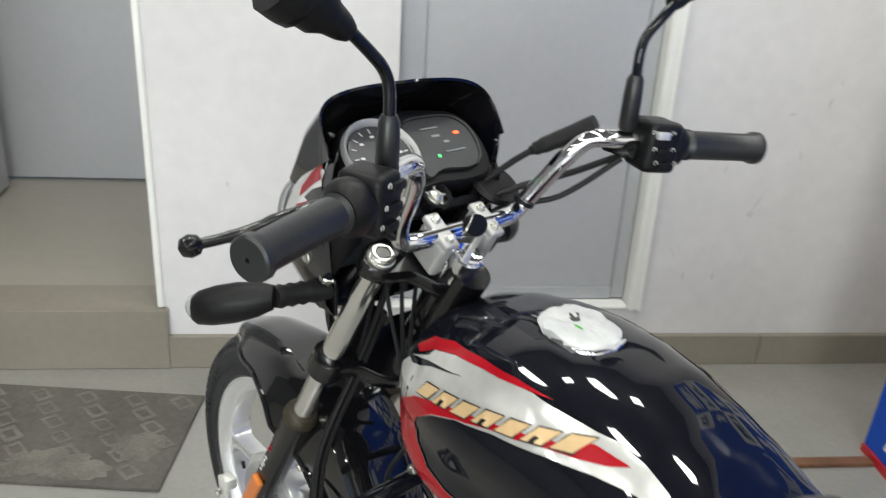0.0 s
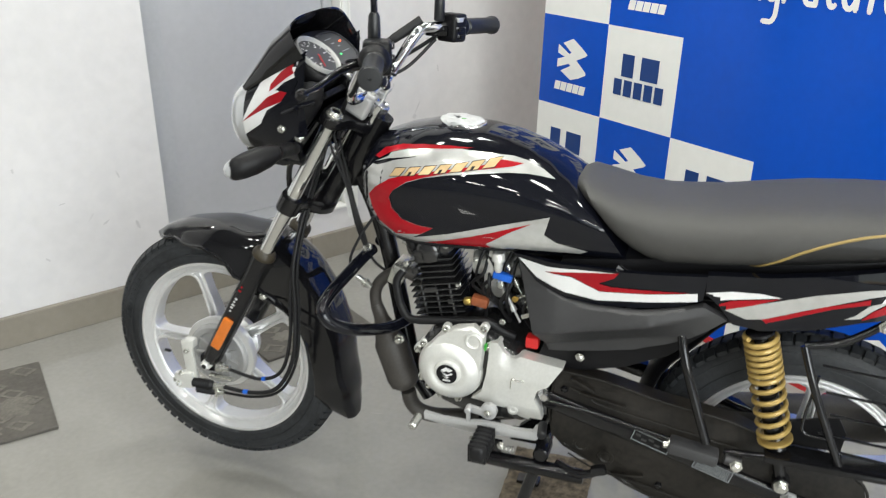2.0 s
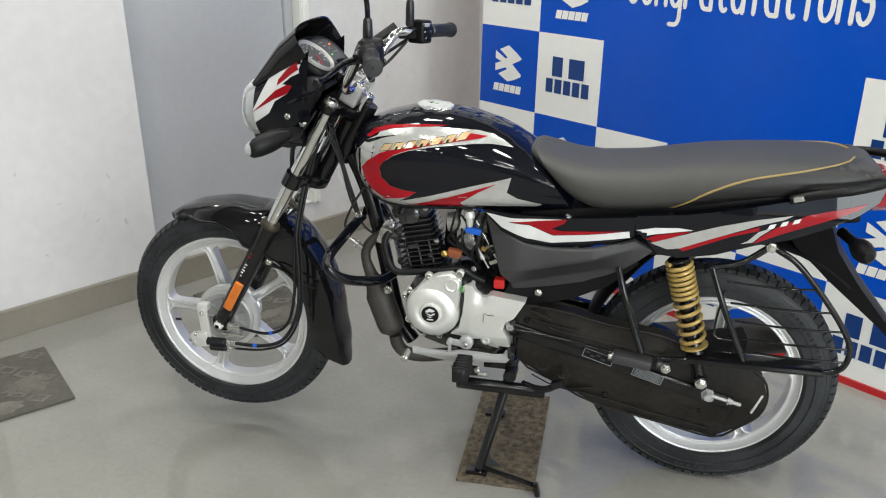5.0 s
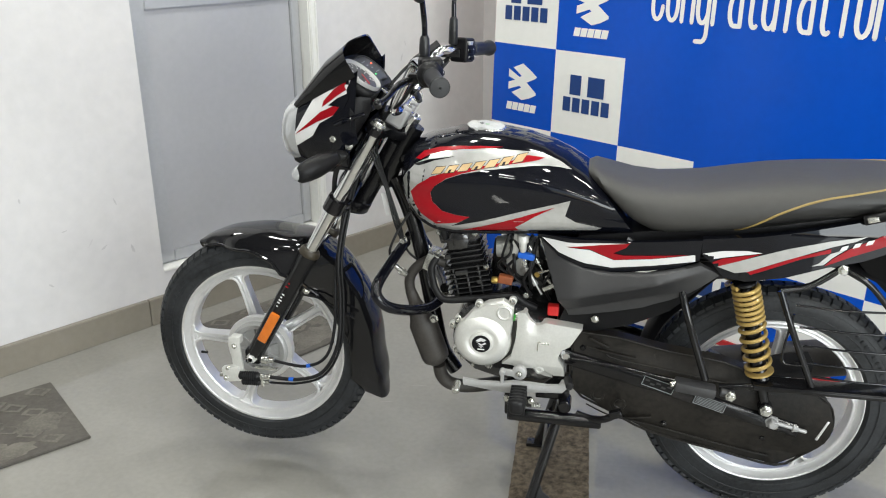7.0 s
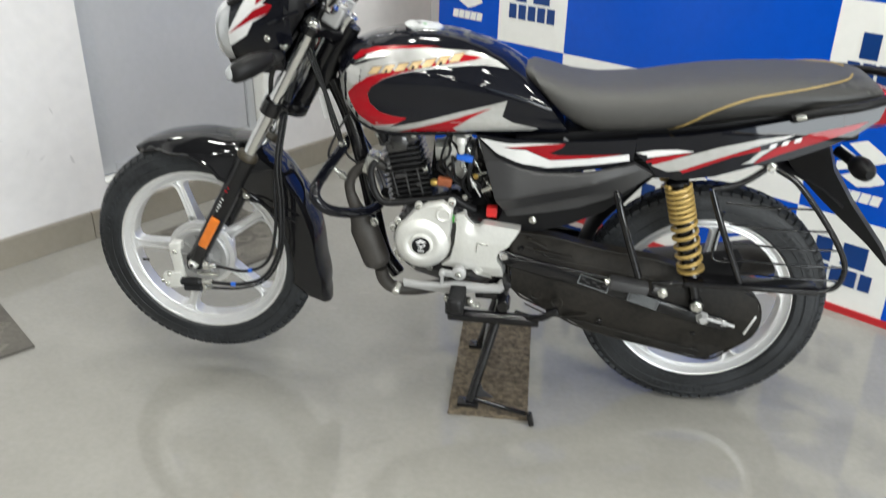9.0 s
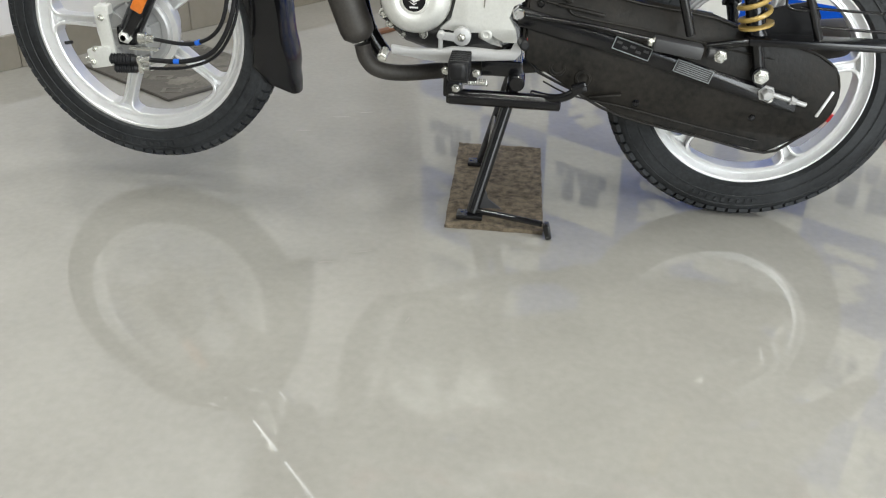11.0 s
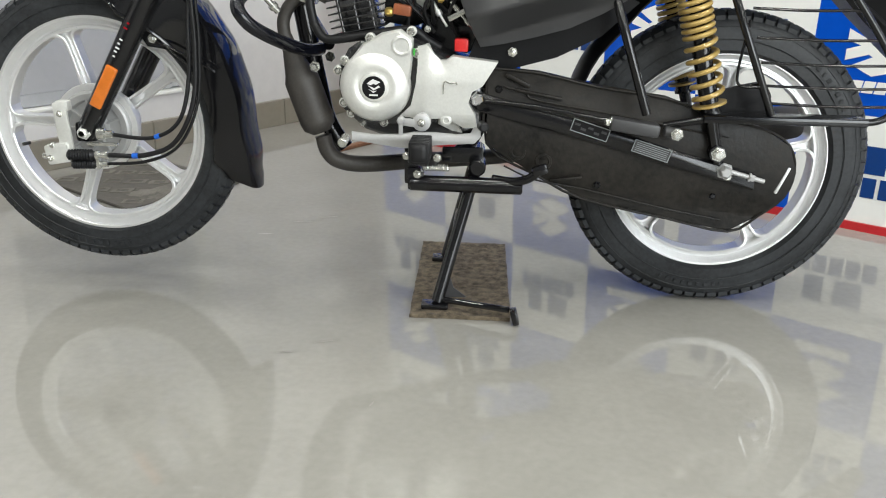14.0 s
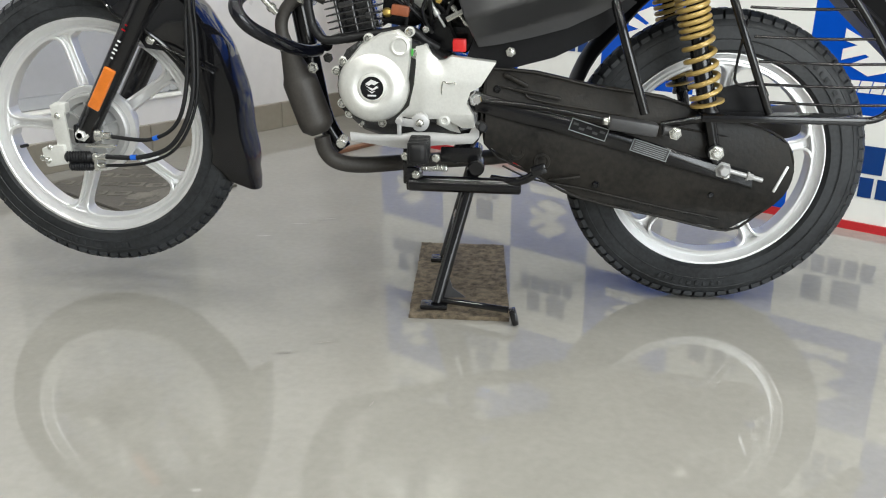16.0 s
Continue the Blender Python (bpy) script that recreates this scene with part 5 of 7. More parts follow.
part("speedometer_drive", turned(bm_new(), (-1.225, -0.10, 0.336), (1, 0, 0.0), [(0, 0.012), (0.015, 0.012), (0.017, 0.008), (0.03, 0.008), (0.032, 0.005)], 14), ZINC, arm)
part("brake_cable", tube(bm_new(), [(-1.20, -0.118, 0.298), (-1.125, -0.122, 0.301), (-1.06, -0.125, 0.330), (-1.018, -0.122, 0.41), (-1.010, -0.112, 0.52), (-1.015, -0.095, 0.62), (-1.0, -0.05, 0.74), (-0.975, -0.035, 0.83), (-0.955, -0.03, 0.90)], 0.0048, 10, 8), RUBBER, bike, "black brake cable looping below the fork")
part("speedometer_cable", tube(bm_new(), [(-1.195, -0.10, 0.335), (-1.11, -0.112, 0.334), (-1.05, -0.118, 0.372), (-1.026, -0.112, 0.46), (-1.022, -0.10, 0.58), (-1.01, -0.05, 0.72), (-0.98, -0.04, 0.85)], 0.004, 10, 8), RUBBER, bike)
part("cable_mark", rod(bm_new(), (-1.150, -0.1205, 0.2985), (-1.138, -0.1215, 0.2995), 0.0055, 10), BLUEP, bike, "blue paint mark on the cable")
part("cable_mark", rod(bm_new(), (-1.104, -0.1125, 0.3355), (-1.094, -0.1140, 0.3395), 0.0050, 10), BLUEP, bike, "blue paint mark on the cable")

# frame
fm = bm_new()
tube(fm, [(-0.895, 0, 0.80), (-0.862, 0, 0.72), (-0.835, 0, 0.62), (-0.808, 0, 0.47), (-0.785, 0, 0.36), (-0.75, 0, 0.30)], 0.019, 14, 5)
tube(fm, [(-0.885, 0, 0.86), (-0.80, 0, 0.82), (-0.60, 0, 0.78), (-0.45, 0, 0.72)], 0.021, 14, 5)
for s in (-1, 1):
    tube(fm, [(-0.47, s * 0.05, 0.72), (-0.30, s * 0.085, 0.68), (-0.10, s * 0.095, 0.69), (0.12, s * 0.09, 0.76), (0.27, s * 0.07, 0.80)], 0.0125, 12, 5)
    tube(fm, [(-0.45, s * 0.05, 0.74), (-0.44, s * 0.07, 0.60), (-0.455, s * 0.075, 0.47), (-0.475, s * 0.07, 0.36), (-0.52, s * 0.06, 0.30)], 0.015, 12, 5)
    tube(fm, [(-0.45, s * 0.075, 0.50), (-0.32, s * 0.085, 0.58), (-0.22, s * 0.09, 0.68)], 0.010, 10, 4)
rod(fm, (-0.925, 0, 0.785), (-0.845, 0, 0.925), 0.023, 20)
part("frame_tube", fm, BLACK, bike, "black tubular steel frame")
for s in (-1, 1):
    g = bm_new()
    tube(g, [(-0.868, s * 0.022, 0.645), (-0.872, s * 0.05, 0.642), (-0.884, s * 0.12, 0.625), (-0.893, s * 0.19, 0.609), (-0.892, s * 0.216, 0.592), (-0.876, s * 0.214, 0.567), (-0.852, s * 0.188, 0.545), (-0.825, s * 0.14, 0.523), (-0.80, s * 0.085, 0.507), (-0.785, s * 0.04, 0.505)], 0.0125, 14, 6)
    cg = part("crash_guard", g, GLOSS, bike, "black tubular crash guard")
    part("guard_bolt", bolt(bm_new(), (-0.868, s * 0.045, 0.66), (0, s, 0), 0.008, 0.012), ZINC, cg)
    part("guard_bolt", bolt(bm_new(), (-0.79, s * 0.075, 0.475), (0, s, 0), 0.008, 0.012), ZINC, cg)

# exhaust
ex = bm_new()
tube(ex, [(-0.77, -0.03, 0.60), (-0.80, -0.035, 0.61), (-0.838, -0.04, 0.59), (-0.856, -0.042, 0.555), (-0.850, -0.044, 0.51)], 0.0125, 16, 6)
turned(ex, (-0.854, -0.044, 0.53), Vector((0.072, -0.006, -0.20)), [(0, 0.013), (0.03, 0.0155), (0.075, 0.028), (0.088, 0.034), (0.095, 0.0345), (0.175, 0.0345), (0.188, 0.032), (0.20, 0.018)], 24)
tube(ex, [(-0.783, -0.050, 0.335), (-0.775, -0.05, 0.305), (-0.752, -0.045, 0.283), (-0.70, -0.03, 0.274), (-0.60, 0.02, 0.272), (-0.45, 0.09, 0.268), (-0.33, 0.13, 0.275)], 0.0165, 16, 7)
exh = part("exhaust_pipe", ex, EXH, bike, "matt black exhaust pipe with catalyst can")
part("exhaust_clamp", block(bm_new(), Vector((-0.80, -0.035, 0.612)), (0.03, 0.06, 0.045), Matrix.Rotation(radians(20), 3, "Y"), 0.006), ZINC, exh)
part("muffler", turned(bm_new(), (-0.34, 0.13, 0.272), Vector((0.60, 0.03, 0.075)), [(0, 0.018), (0.04, 0.036), (0.08, 0.042), (0.48, 0.048), (0.55, 0.046), (0.58, 0.02), (0.62, 0.018)], 28), EXH, exh, "black muffler")
part("oxygen_sensor", turned(bm_new(), (-0.862, -0.055, 0.575), Vector((-0.6, -0.5, 0.8)), [(0, 0.007), (0.01, 0.007), (0.01, 0.0095), (0.018, 0.0095), (0.018, 0.006), (0.035, 0.006), (0.04, 0.004)], 10), ZINC, exh)
part("sensor_wire", tube(bm_new(), [(-0.885, -0.073, 0.607), (-0.895, -0.075, 0.64), (-0.875, -0.065, 0.69), (-0.85, -0.05, 0.73)], 0.003, 8, 5), RUBBER, exh)

# engine
en = bm_new()
cc = Vector((-0.668, 0, 0.447))
case_out = [(-0.738, 0.485), (-0.722, 0.515), (-0.70, 0.53), (-0.60, 0.54), (-0.52, 0.50), (-0.46, 0.46), (-0.46, 0.37), (-0.52, 0.345), (-0.62, 0.338), (-0.69, 0.36), (-0.735, 0.40), (-0.742, 0.445)]
loft(en, [[Vector((-0.61 + (x + 0.61) * q, y, 0.44 + (z - 0.44) * q)) for x, z in case_out] for y, q in ((-0.105, 0.92), (-0.098, 0.98), (0.10, 0.98), (0.105, 0.92))])
engine = part("engine", en, FINS, bike, "air-cooled single-cylinder engine with silver covers")
cv = bm_new()
turned(cv, (-0.668, -0.098, 0.447), (0, -1, 0), [(0, 0.068), (0.010, 0.068), (0.016, 0.0665), (0.021, 0.063), (0.0265, 0.056), (0.031, 0.048), (0.0335, 0.0425), (0.034, 0.038), (0.0325, 0.0335), (0.0295, 0.0295), (0.0295, 0.0275), (0.0355, 0.0250), (0.036, 0.0235), (0.036, 0.0)], 56)
loft(cv, [[Vector((x, -0.098 - h, z)) for x, z in [(-0.668 + (px + 0.668) * q, 0.447 + (pz - 0.447) * q) for px, pz in ((-0.715, 0.495), (-0.690, 0.525), (-0.655, 0.545), (-0.620, 0.552), (-0.596, 0.535), (-0.597, 0.505), (-0.603, 0.45), (-0.614, 0.412), (-0.64, 0.40))]] for h, q in ((0, 1.0), (0.016, 1.0), (0.022, 0.95), (0.0225, 0.3))])
cover = part("clutch_cover", cv, ENGINE, engine, "round cast silver engine cover")
part("emblem_disc", turned(bm_new(), (-0.668, -0.1338, 0.447), (0, -1, 0), [(0, 0.0215), (0.0012, 0.0215), (0.0014, 0.0)], 32), PLASTIC, engine, "black round badge with plain white shape", False)
bm = bm_new()
for pts in (((-0.001, 0.014), (0.0115, 0.009), (0.004, 0.004), (0.0, 0.006), (-0.005, 0.003), (-0.011, 0.006)), ((-0.011, 0.004), (-0.006, 0.001), (0.002, -0.002), (0.008, 0.003), (0.011, 0.0), (0.0, -0.006)), ((-0.009, -0.003), (-0.004, -0.006), (0.0, -0.0075), (0.006, -0.006), (0.0, -0.0105))):
    bm.faces.new([bm.verts.new((-0.668 + x * 1.15, -0.1357, 0.4485 + z * 1.05)) for x, z in pts])
part("badge_shape", bm, WHITE, engine, "", False)
part("badge_bar", block(bm_new(), Vector((-0.668, -0.1357, 0.4335)), (0.016, 0.0006, 0.003), None, 0.0), WHITE, engine, "", False)
part("cover_boss", turned(bm_new(), (-0.617, -0.118, 0.523), (0, -1, 0), [(0, 0.02), (0.004, 0.019), (0.006, 0.015), (0.003, 0.012), (0.003, 0.0)], 24), ENGINE, engine)
for ang, rad, yb in ((143, 0.073, -0.104), (161, 0.077, -0.098), (209, 0.071, -0.104), (228, 0.073, -0.100), (252, 0.076, -0.098), (282, 0.072, -0.104), (96, 0.088, -0.108), (56, 0.122, -0.108), (38, 0.100, -0.106)):
    p = Vector((-0.668 + rad * math.cos(radians(ang)), yb, 0.447 + rad * math.sin(radians(ang))))
    lug = part("cover_lug", turned(bm_new(), p + Vector((0, 0.012, 0)), (0, -1, 0), [(0, 0.0095), (0.012, 0.0095), (0.0135, 0.008), (0.0135, 0.0)], 14), ENGINE, engine)
    part("cover_bolt", bolt(bm_new(), p + Vector((0, -0.001, 0)), (0, -1, 0), 0.0056, 0.007), ZINC, lug)
sp = [(-0.588, 0.522), (-0.569, 0.526), (-0.556, 0.508), (-0.545, 0.498), (-0.534, 0.499), (-0.522, 0.506), (-0.438, 0.497), (-0.465, 0.454), (-0.484, 0.443), (-0.491, 0.421), (-0.478, 0.400), (-0.474, 0.374), (-0.50, 0.374), (-0.520, 0.386), (-0.545, 0.391), (-0.585, 0.389), (-0.621, 0.392), (-0.600, 0.412), (-0.590, 0.455), (-0.587, 0.49)]
part("sprocket_cover", shell_plate(sp, lambda x, z: 0.121 + 0.009 * min(1.0, max(0.0, (x + 0.60) / 0.03)) - 0.010 * max(0, (z - 0.46) / 0.05) - 0.007 * math.exp(-((x + 0.546) / 0.011) ** 2) * min(1, max(0, (z - 0.475) / 0.02)) - 0.008 * max(0, (0.40 - z) / 0.03), 0.03, -1, 0.009), ENGINE, engine, "cast silver sprocket cover")
part("cast_tab", shell_plate([(-0.548, 0.392), (-0.516, 0.388), (-0.502, 0.362), (-0.522, 0.366), (-0.548, 0.378)], lambda x, z: 0.112, 0.012, -1, 0.003), ENGINE, engine)
part("cover_plug", turned(bm_new(), (-0.532, -0.121, 0.388), (0, -1, 0), [(0, 0.011), (0.008, 0.0105), (0.009, 0.006), (0.006, 0.005), (0.006, 0.0)], 16), ENGINE, engine)
part("cover_symbol", tube(bm_new(), [(-0.538, -0.1312, 0.438), (-0.536, -0.1312, 0.461), (-0.526, -0.1312, 0.458), (-0.514, -0.1312, 0.460), (-0.513, -0.1312, 0.456)], 0.0012, 6, 3), ZINC, engine, "", False)
part("green_mark", block(bm_new(), Vector((-0.594, -0.114, 0.512)), (0.003, 0.010, 0.012), None, 0.0), GREENP, engine, "", False)
# cylinder with fins
CB, CT = Vector((-0.700, 0, 0.522)), Vector((-0.736, 0, 0.690))
cu = (CT - CB).normalized()
crot = Matrix((tuple(Vector((cu.z, 0, -cu.x))), (0, 1, 0), tuple(cu))).transposed()
part("cylinder_core", block(bm_new(), (CB + CT) / 2, (0.07, 0.08, 0.17), crot, 0.006), FINS, engine)
fins = []
for k in range(11):
    q = 0.010 + k * 0.0126
    big = 1.0 if k < 7 else 0.88
    c = CB + cu * q
    f = bm_new()
    block(f, c + Vector((0.0, -0.012, 0)), (0.106 * big, 0.106 * big, 0.0030), crot, 0.0013, 2)
    part("cooling_fin", f, FINS, engine)
for dx, q, w, h in ((-0.01, 0.075, 0.030, 0.012), (0.028, 0.047, 0.012, 0.012), (-0.034, 0.118, 0.014, 0.014)):
    part("cast_pad", block(bm_new(), CB + cu * q + crot @ Vector((dx, -0.064, 0)), (w, 0.008, h), crot, 0.003), FINS, engine)
for dx in (-0.030, 0.0, 0.030):
    part("fin_rib", rod(bm_new(), CB + cu * 0.008 + crot @ Vector((dx, -0.0595, 0)), CB + cu * 0.088 + crot @ Vector((dx, -0.0595, 0)), 0.0032, 10), FINS, engine)
hd = bm_new()
block(hd, CB + cu * 0.163, (0.098, 0.11, 0.034), crot, 0.010)
block(hd, CB + cu * 0.148 + Vector((-0.005, -0.055, 0)), (0.05, 0.03, 0.03), crot, 0.006)
turned(hd, CB + cu * 0.155 + Vector((0, -0.05, 0)), (0, -1, 0), [(0, 0.024), (0.016, 0.023), (0.02, 0.017), (0.021, 0.0)], 24)
part("cylinder_head", hd, FINS, engine)
for dx, dq in ((-0.045, 0.17), (0.040, 0.172), (-0.055, 0.12), (0.05, 0.09)):
    part("head_bolt", bolt(bm_new(), CB + cu * dq + Vector((dx, -0.058, 0)), (0, -1, 0.1), 0.005, 0.006), ZINC, engine)
part("spark_plug_cap", tube(bm_new(), [(-0.755, -0.035, 0.665), (-0.765, -0.055, 0.678), (-0.77, -0.062, 0.70)], 0.009, 12, 4), RUBBER, engine)
part("crankcase_hose", tube(bm_new(), [(-0.79, -0.07, 0.555), (-0.765, -0.078, 0.528), (-0.70, -0.08, 0.535), (-0.64, -0.082, 0.545), (-0.60, -0.078, 0.548), (-0.575, -0.07, 0.53), (-0.55, -0.06, 0.515)], 0.0085, 12, 6), RUBBER, engine, "black rubber hose")
part("crankcase_hose", tube(bm_new(), [(-0.79, -0.07, 0.555), (-0.797, -0.068, 0.60), (-0.785, -0.06, 0.625)], 0.0085, 12, 5), RUBBER, engine)
# carburettor, connectors and leads behind the cylinder
cb = bm_new()
turned(cb, (-0.65, 0, 0.64), (1, 0, 0.05), [(0, 0.025), (0.05, 0.027), (0.052, 0.034), (0.06, 0.034), (0.062, 0.024), (0.10, 0.026)], 24)
block(cb, Vector((-0.60, -0.005, 0.615)), (0.05, 0.06, 0.07), None, 0.010)
block(cb, Vector((-0.60, -0.035, 0.655)), (0.032, 0.03, 0.03), None, 0.006)
carb = part("carburettor", cb, ENGINE, bike, "cast metal throttle body with hoses")
part("intake_duct", tube(bm_new(), [(-0.55, 0, 0.645), (-0.50, 0, 0.65), (-0.44, 0, 0.655)], 0.032, 18, 5), RUBBER, carb)
part("connector", block(bm_new(), Vector((-0.622, -0.062, 0.583)), (0.034, 0.02, 0.02), Matrix.Rotation(radians(8), 3, "Y"), 0.004), BROWN, carb, "brown plug connector")
part("union", turned(bm_new(), (-0.655, -0.062, 0.578), (1, 0, 0.1), [(0, 0.006), (0.004, 0.009), (0.012, 0.009), (0.016, 0.006)], 8), BRASS, carb, "brass union")
part("connector", block(bm_new(), Vector((-0.508, -0.080, 0.523)), (0.026, 0.024, 0.024), None, 0.004), REDP, carb, "red plastic connector")
part("connector", block(bm_new(), Vector((-0.575, -0.070, 0.648)), (0.040, 0.016, 0.016), Matrix.Rotation(radians(10), 3, "Y"), 0.005), BLUEP, carb, "blue plastic connector")
part("bracket", block(bm_new(), Vector((-0.598, -0.062, 0.672)), (0.022, 0.012, 0.05), Matrix.Rotation(radians(12), 3, "Y"), 0.004), ENGINE, carb)
part("fuel_cup", turned(bm_new(), (-0.583, -0.078, 0.700), (0.02, 0, -1), [(0, 0.010), (0.004, 0.013), (0.016, 0.013), (0.018, 0.009), (0.034, 0.008), (0.040, 0.006)], 14), ENGINE, carb)
wr = random.Random(12)
for k in range(9):
    x0, z0 = wr.uniform(-0.62, -0.50), wr.uniform(0.66, 0.71)
    pts = [(x0, -0.03 - 0.03 * wr.random(), z0), (x0 + wr.uniform(-0.02, 0.03), -0.06 - 0.02 * wr.random(), z0 - 0.04), (x0 + wr.uniform(-0.03, 0.05), -0.05 - 0.03 * wr.random(), z0 - 0.085), (x0 + wr.uniform(-0.02, 0.06), -0.05, z0 - 0.13)]
    part("lead", tube(bm_new(), pts, 0.0028 + 0.0012 * wr.random(), 8, 5), RUBBER, carb)
for k in range(8):
    part("small_fastener", bolt(bm_new(), (wr.uniform(-0.60, -0.49), -0.072, wr.uniform(0.535, 0.66)), (0, -1, 0.2), 0.005, 0.006), wr.choice((ZINC, BRASS, ZINC, ALLOY)), carb)
part("air_box", block(bm_new(), Vector((-0.505, 0.045, 0.615)), (0.10, 0.12, 0.16), None, 0.015, 3), PLASTIC, bike, "black plastic air box")
part("inner_plate", shell_plate([(-0.60, 0.52), (-0.57, 0.60), (-0.565, 0.66), (-0.54, 0.69), (-0.49, 0.69), (-0.47, 0.60), (-0.455, 0.53), (-0.50, 0.50)], lambda x, z: 0.015, 0.02, -1, 0.05), BLACK, bike)
for i, (x0, z0, x1, z1, r) in enumerate(((-0.575, 0.675, -0.53, 0.60, 0.006), (-0.545, 0.69, -0.515, 0.615, 0.005), (-0.53, 0.60, -0.49, 0.555, 0.0055), (-0.58, 0.62, -0.55, 0.575, 0.007), (-0.555, 0.60, -0.50, 0.625, 0.004))):
    part("cable_end", turned(bm_new(), (x0, -0.055 - 0.006 * (i % 3), z0), Vector((x1 - x0, -0.012, z1 - z0)), [(0, r * 0.5), (0.01, r * 0.5), (0.01, r), (0.02, r), (0.02, r * 0.6), (0.045, r * 0.6), (0.045, r * 0.9), (0.055, r * 0.9), (0.055, r * 0.35), (0.08, r * 0.35)], 10), ZINC if i != 3 else ALLOY, carb)
part("lever_arm", block(bm_new(), Vector((-0.512, -0.075, 0.580)), (0.05, 0.004, 0.010), Matrix.Rotation(radians(-28), 3, "Y"), 0.002), ZINC, carb)
part("inner_cover", shell_plate([(-0.50, 0.485), (-0.475, 0.55), (-0.36, 0.575), (-0.22, 0.62), (-0.185, 0.607), (-0.25, 0.545), (-0.33, 0.505), (-0.42, 0.48)], lambda x, z: 0.092, 0.10, -1, 0.04), PLASTIC, bike)
# plain black plate added to block the view through behind the cylinder
part("gap_plate", shell_plate([(-0.668, 0.555), (-0.658, 0.655), (-0.61, 0.675), (-0.56, 0.66), (-0.57, 0.56), (-0.61, 0.545)], lambda x, z: -0.012, 0.006, -1, 0.05), BLACK, bike)
part("inner_bolt", bolt(bm_new(), (-0.412, -0.097, 0.514), (0, -1, 0), 0.007, 0.006), ZINC, bike)
part("battery_box", block(bm_new(), Vector((-0.40, 0, 0.60)), (0.13, 0.15, 0.17), None, 0.01), PLASTIC, bike)

# gear pedal, footrest
pedal_out = [(-0.706, 0.3685), (-0.667, 0.3645), (-0.615, 0.366), (-0.589, 0.371), (-0.552, 0.371), (-0.510, 0.3685), (-0.484, 0.371), (-0.478, 0.383), (-0.466, 0.384), (-0.465, 0.366), (-0.476, 0.354), (-0.510, 0.351), (-0.552, 0.3475), (-0.589, 0.341), (-0.615, 0.341), (-0.646, 0.345), (-0.704, 0.354)]
gp = shell_plate(pedal_out, lambda x, z: 0.163 + 0.004 * math.exp(-((z - 0.358) / 0.008) ** 2), 0.009, -1, 0.008)
block(gp, Vector((-0.614, -0.160, 0.372)), (0.008, 0.010, 0.05), None, 0.003)
block(gp, Vector((-0.590, -0.150, 0.386)), (0.05, 0.010, 0.015), Matrix.Rotation(radians(6), 3, "Y"), 0.004)
turned(gp, (-0.614, -0.150, 0.392), (0, -1, 0), [(0, 0.007), (0.016, 0.007), (0.018, 0.005), (0.018, 0.0)], 12)
turned(gp, (-0.576, -0.14, 0.388), (0, -1, 0), [(0, 0.017), (0.012, 0.017), (0.015, 0.012), (0.0155, 0.0)], 20)
gear = part("gear_pedal", gp, CLAMP, bike, "silver heel-and-toe gear pedal")
part("pedal_bolt", bolt(bm_new(), (-0.576, -0.156, 0.388), (0, -1, 0), 0.006, 0.005), ZINC, gear)
part("toe_peg", rod(bm_new(), (-0.717, -0.165, 0.358), (-0.717, -0.205, 0.356), 0.009, 12, 0.003), ZINC, gear)
part("heel_pad", rod(bm_new(), (-0.465, -0.155, 0.387), (-0.458, -0.20, 0.391), 0.009, 12, 0.003), RUBBER, gear)
pg = bm_new()
rod(pg, (-0.573, -0.10, 0.330), (-0.573, -0.17, 0.338), 0.012, 12)
block(pg, Vector((-0.573, -0.205, 0.349)), (0.034, 0.078, 0.037), None, 0.012, 3)
foot = part("footrest", pg, RUBBER, bike, "ribbed black rubber footrest")
for k in range(6):
    part("rib", block(bm_new(), Vector((-0.573, -0.174 - 0.0125 * k, 0.349)), (0.037, 0.006, 0.040), None, 0.012, 2), RUBBER, foot)
fb = bm_new()
rod(fb, (-0.600, -0.130, 0.266), (-0.383, -0.130, 0.264), 0.0155, 18, 0.003)
rod(fb, (-0.60, -0.13, 0.315), (-0.60, -0.05, 0.285), 0.012, 10)
block(fb, Vector((-0.60, -0.10, 0.300)), (0.022, 0.06, 0.075), None, 0.005)
block(fb, Vector((-0.573, -0.155, 0.318)), (0.058, 0.014, 0.022), None, 0.004)
block(fb, Vector((-0.594, -0.128, 0.275)), (0.020, 0.022, 0.045), None, 0.005)
turned(fb, (-0.585, -0.125, 0.285), (0, -1, 0), [(0, 0.013), (0.012, 0.013), (0.014, 0.009), (0.014, 0.0)], 14)
rod(fb, (-0.47, -0.14, 0.30), (-0.47, -0.09, 0.30), 0.016, 14, 0.003)
block(fb, Vector((-0.50, -0.105, 0.318)), (0.08, 0.010, 0.030), None, 0.004)
for x, z in ((-0.603, 0.326), (-0.545, 0.324), (-0.585, 0.285)):
    part("rest_bolt", bolt(bm_new(), (x, -0.162 if z > 0.3 else -0.139, z), (0, -1, 0), 0.0062, 0.006), ZINC, bike)
part("footrest_bar", fb, BLACK, bike)
spg = bm_new()
tube(spg, [Vector((-0.575 + 0.05 * q, -0.135 + 0.006 * math.cos(q * 75), 0.298 + 0.006 * math.sin(q * 75))) for q in [i / 90 for i in range(91)]], 0.0014, 6)
part("return_spring", spg, ZINC, bike)

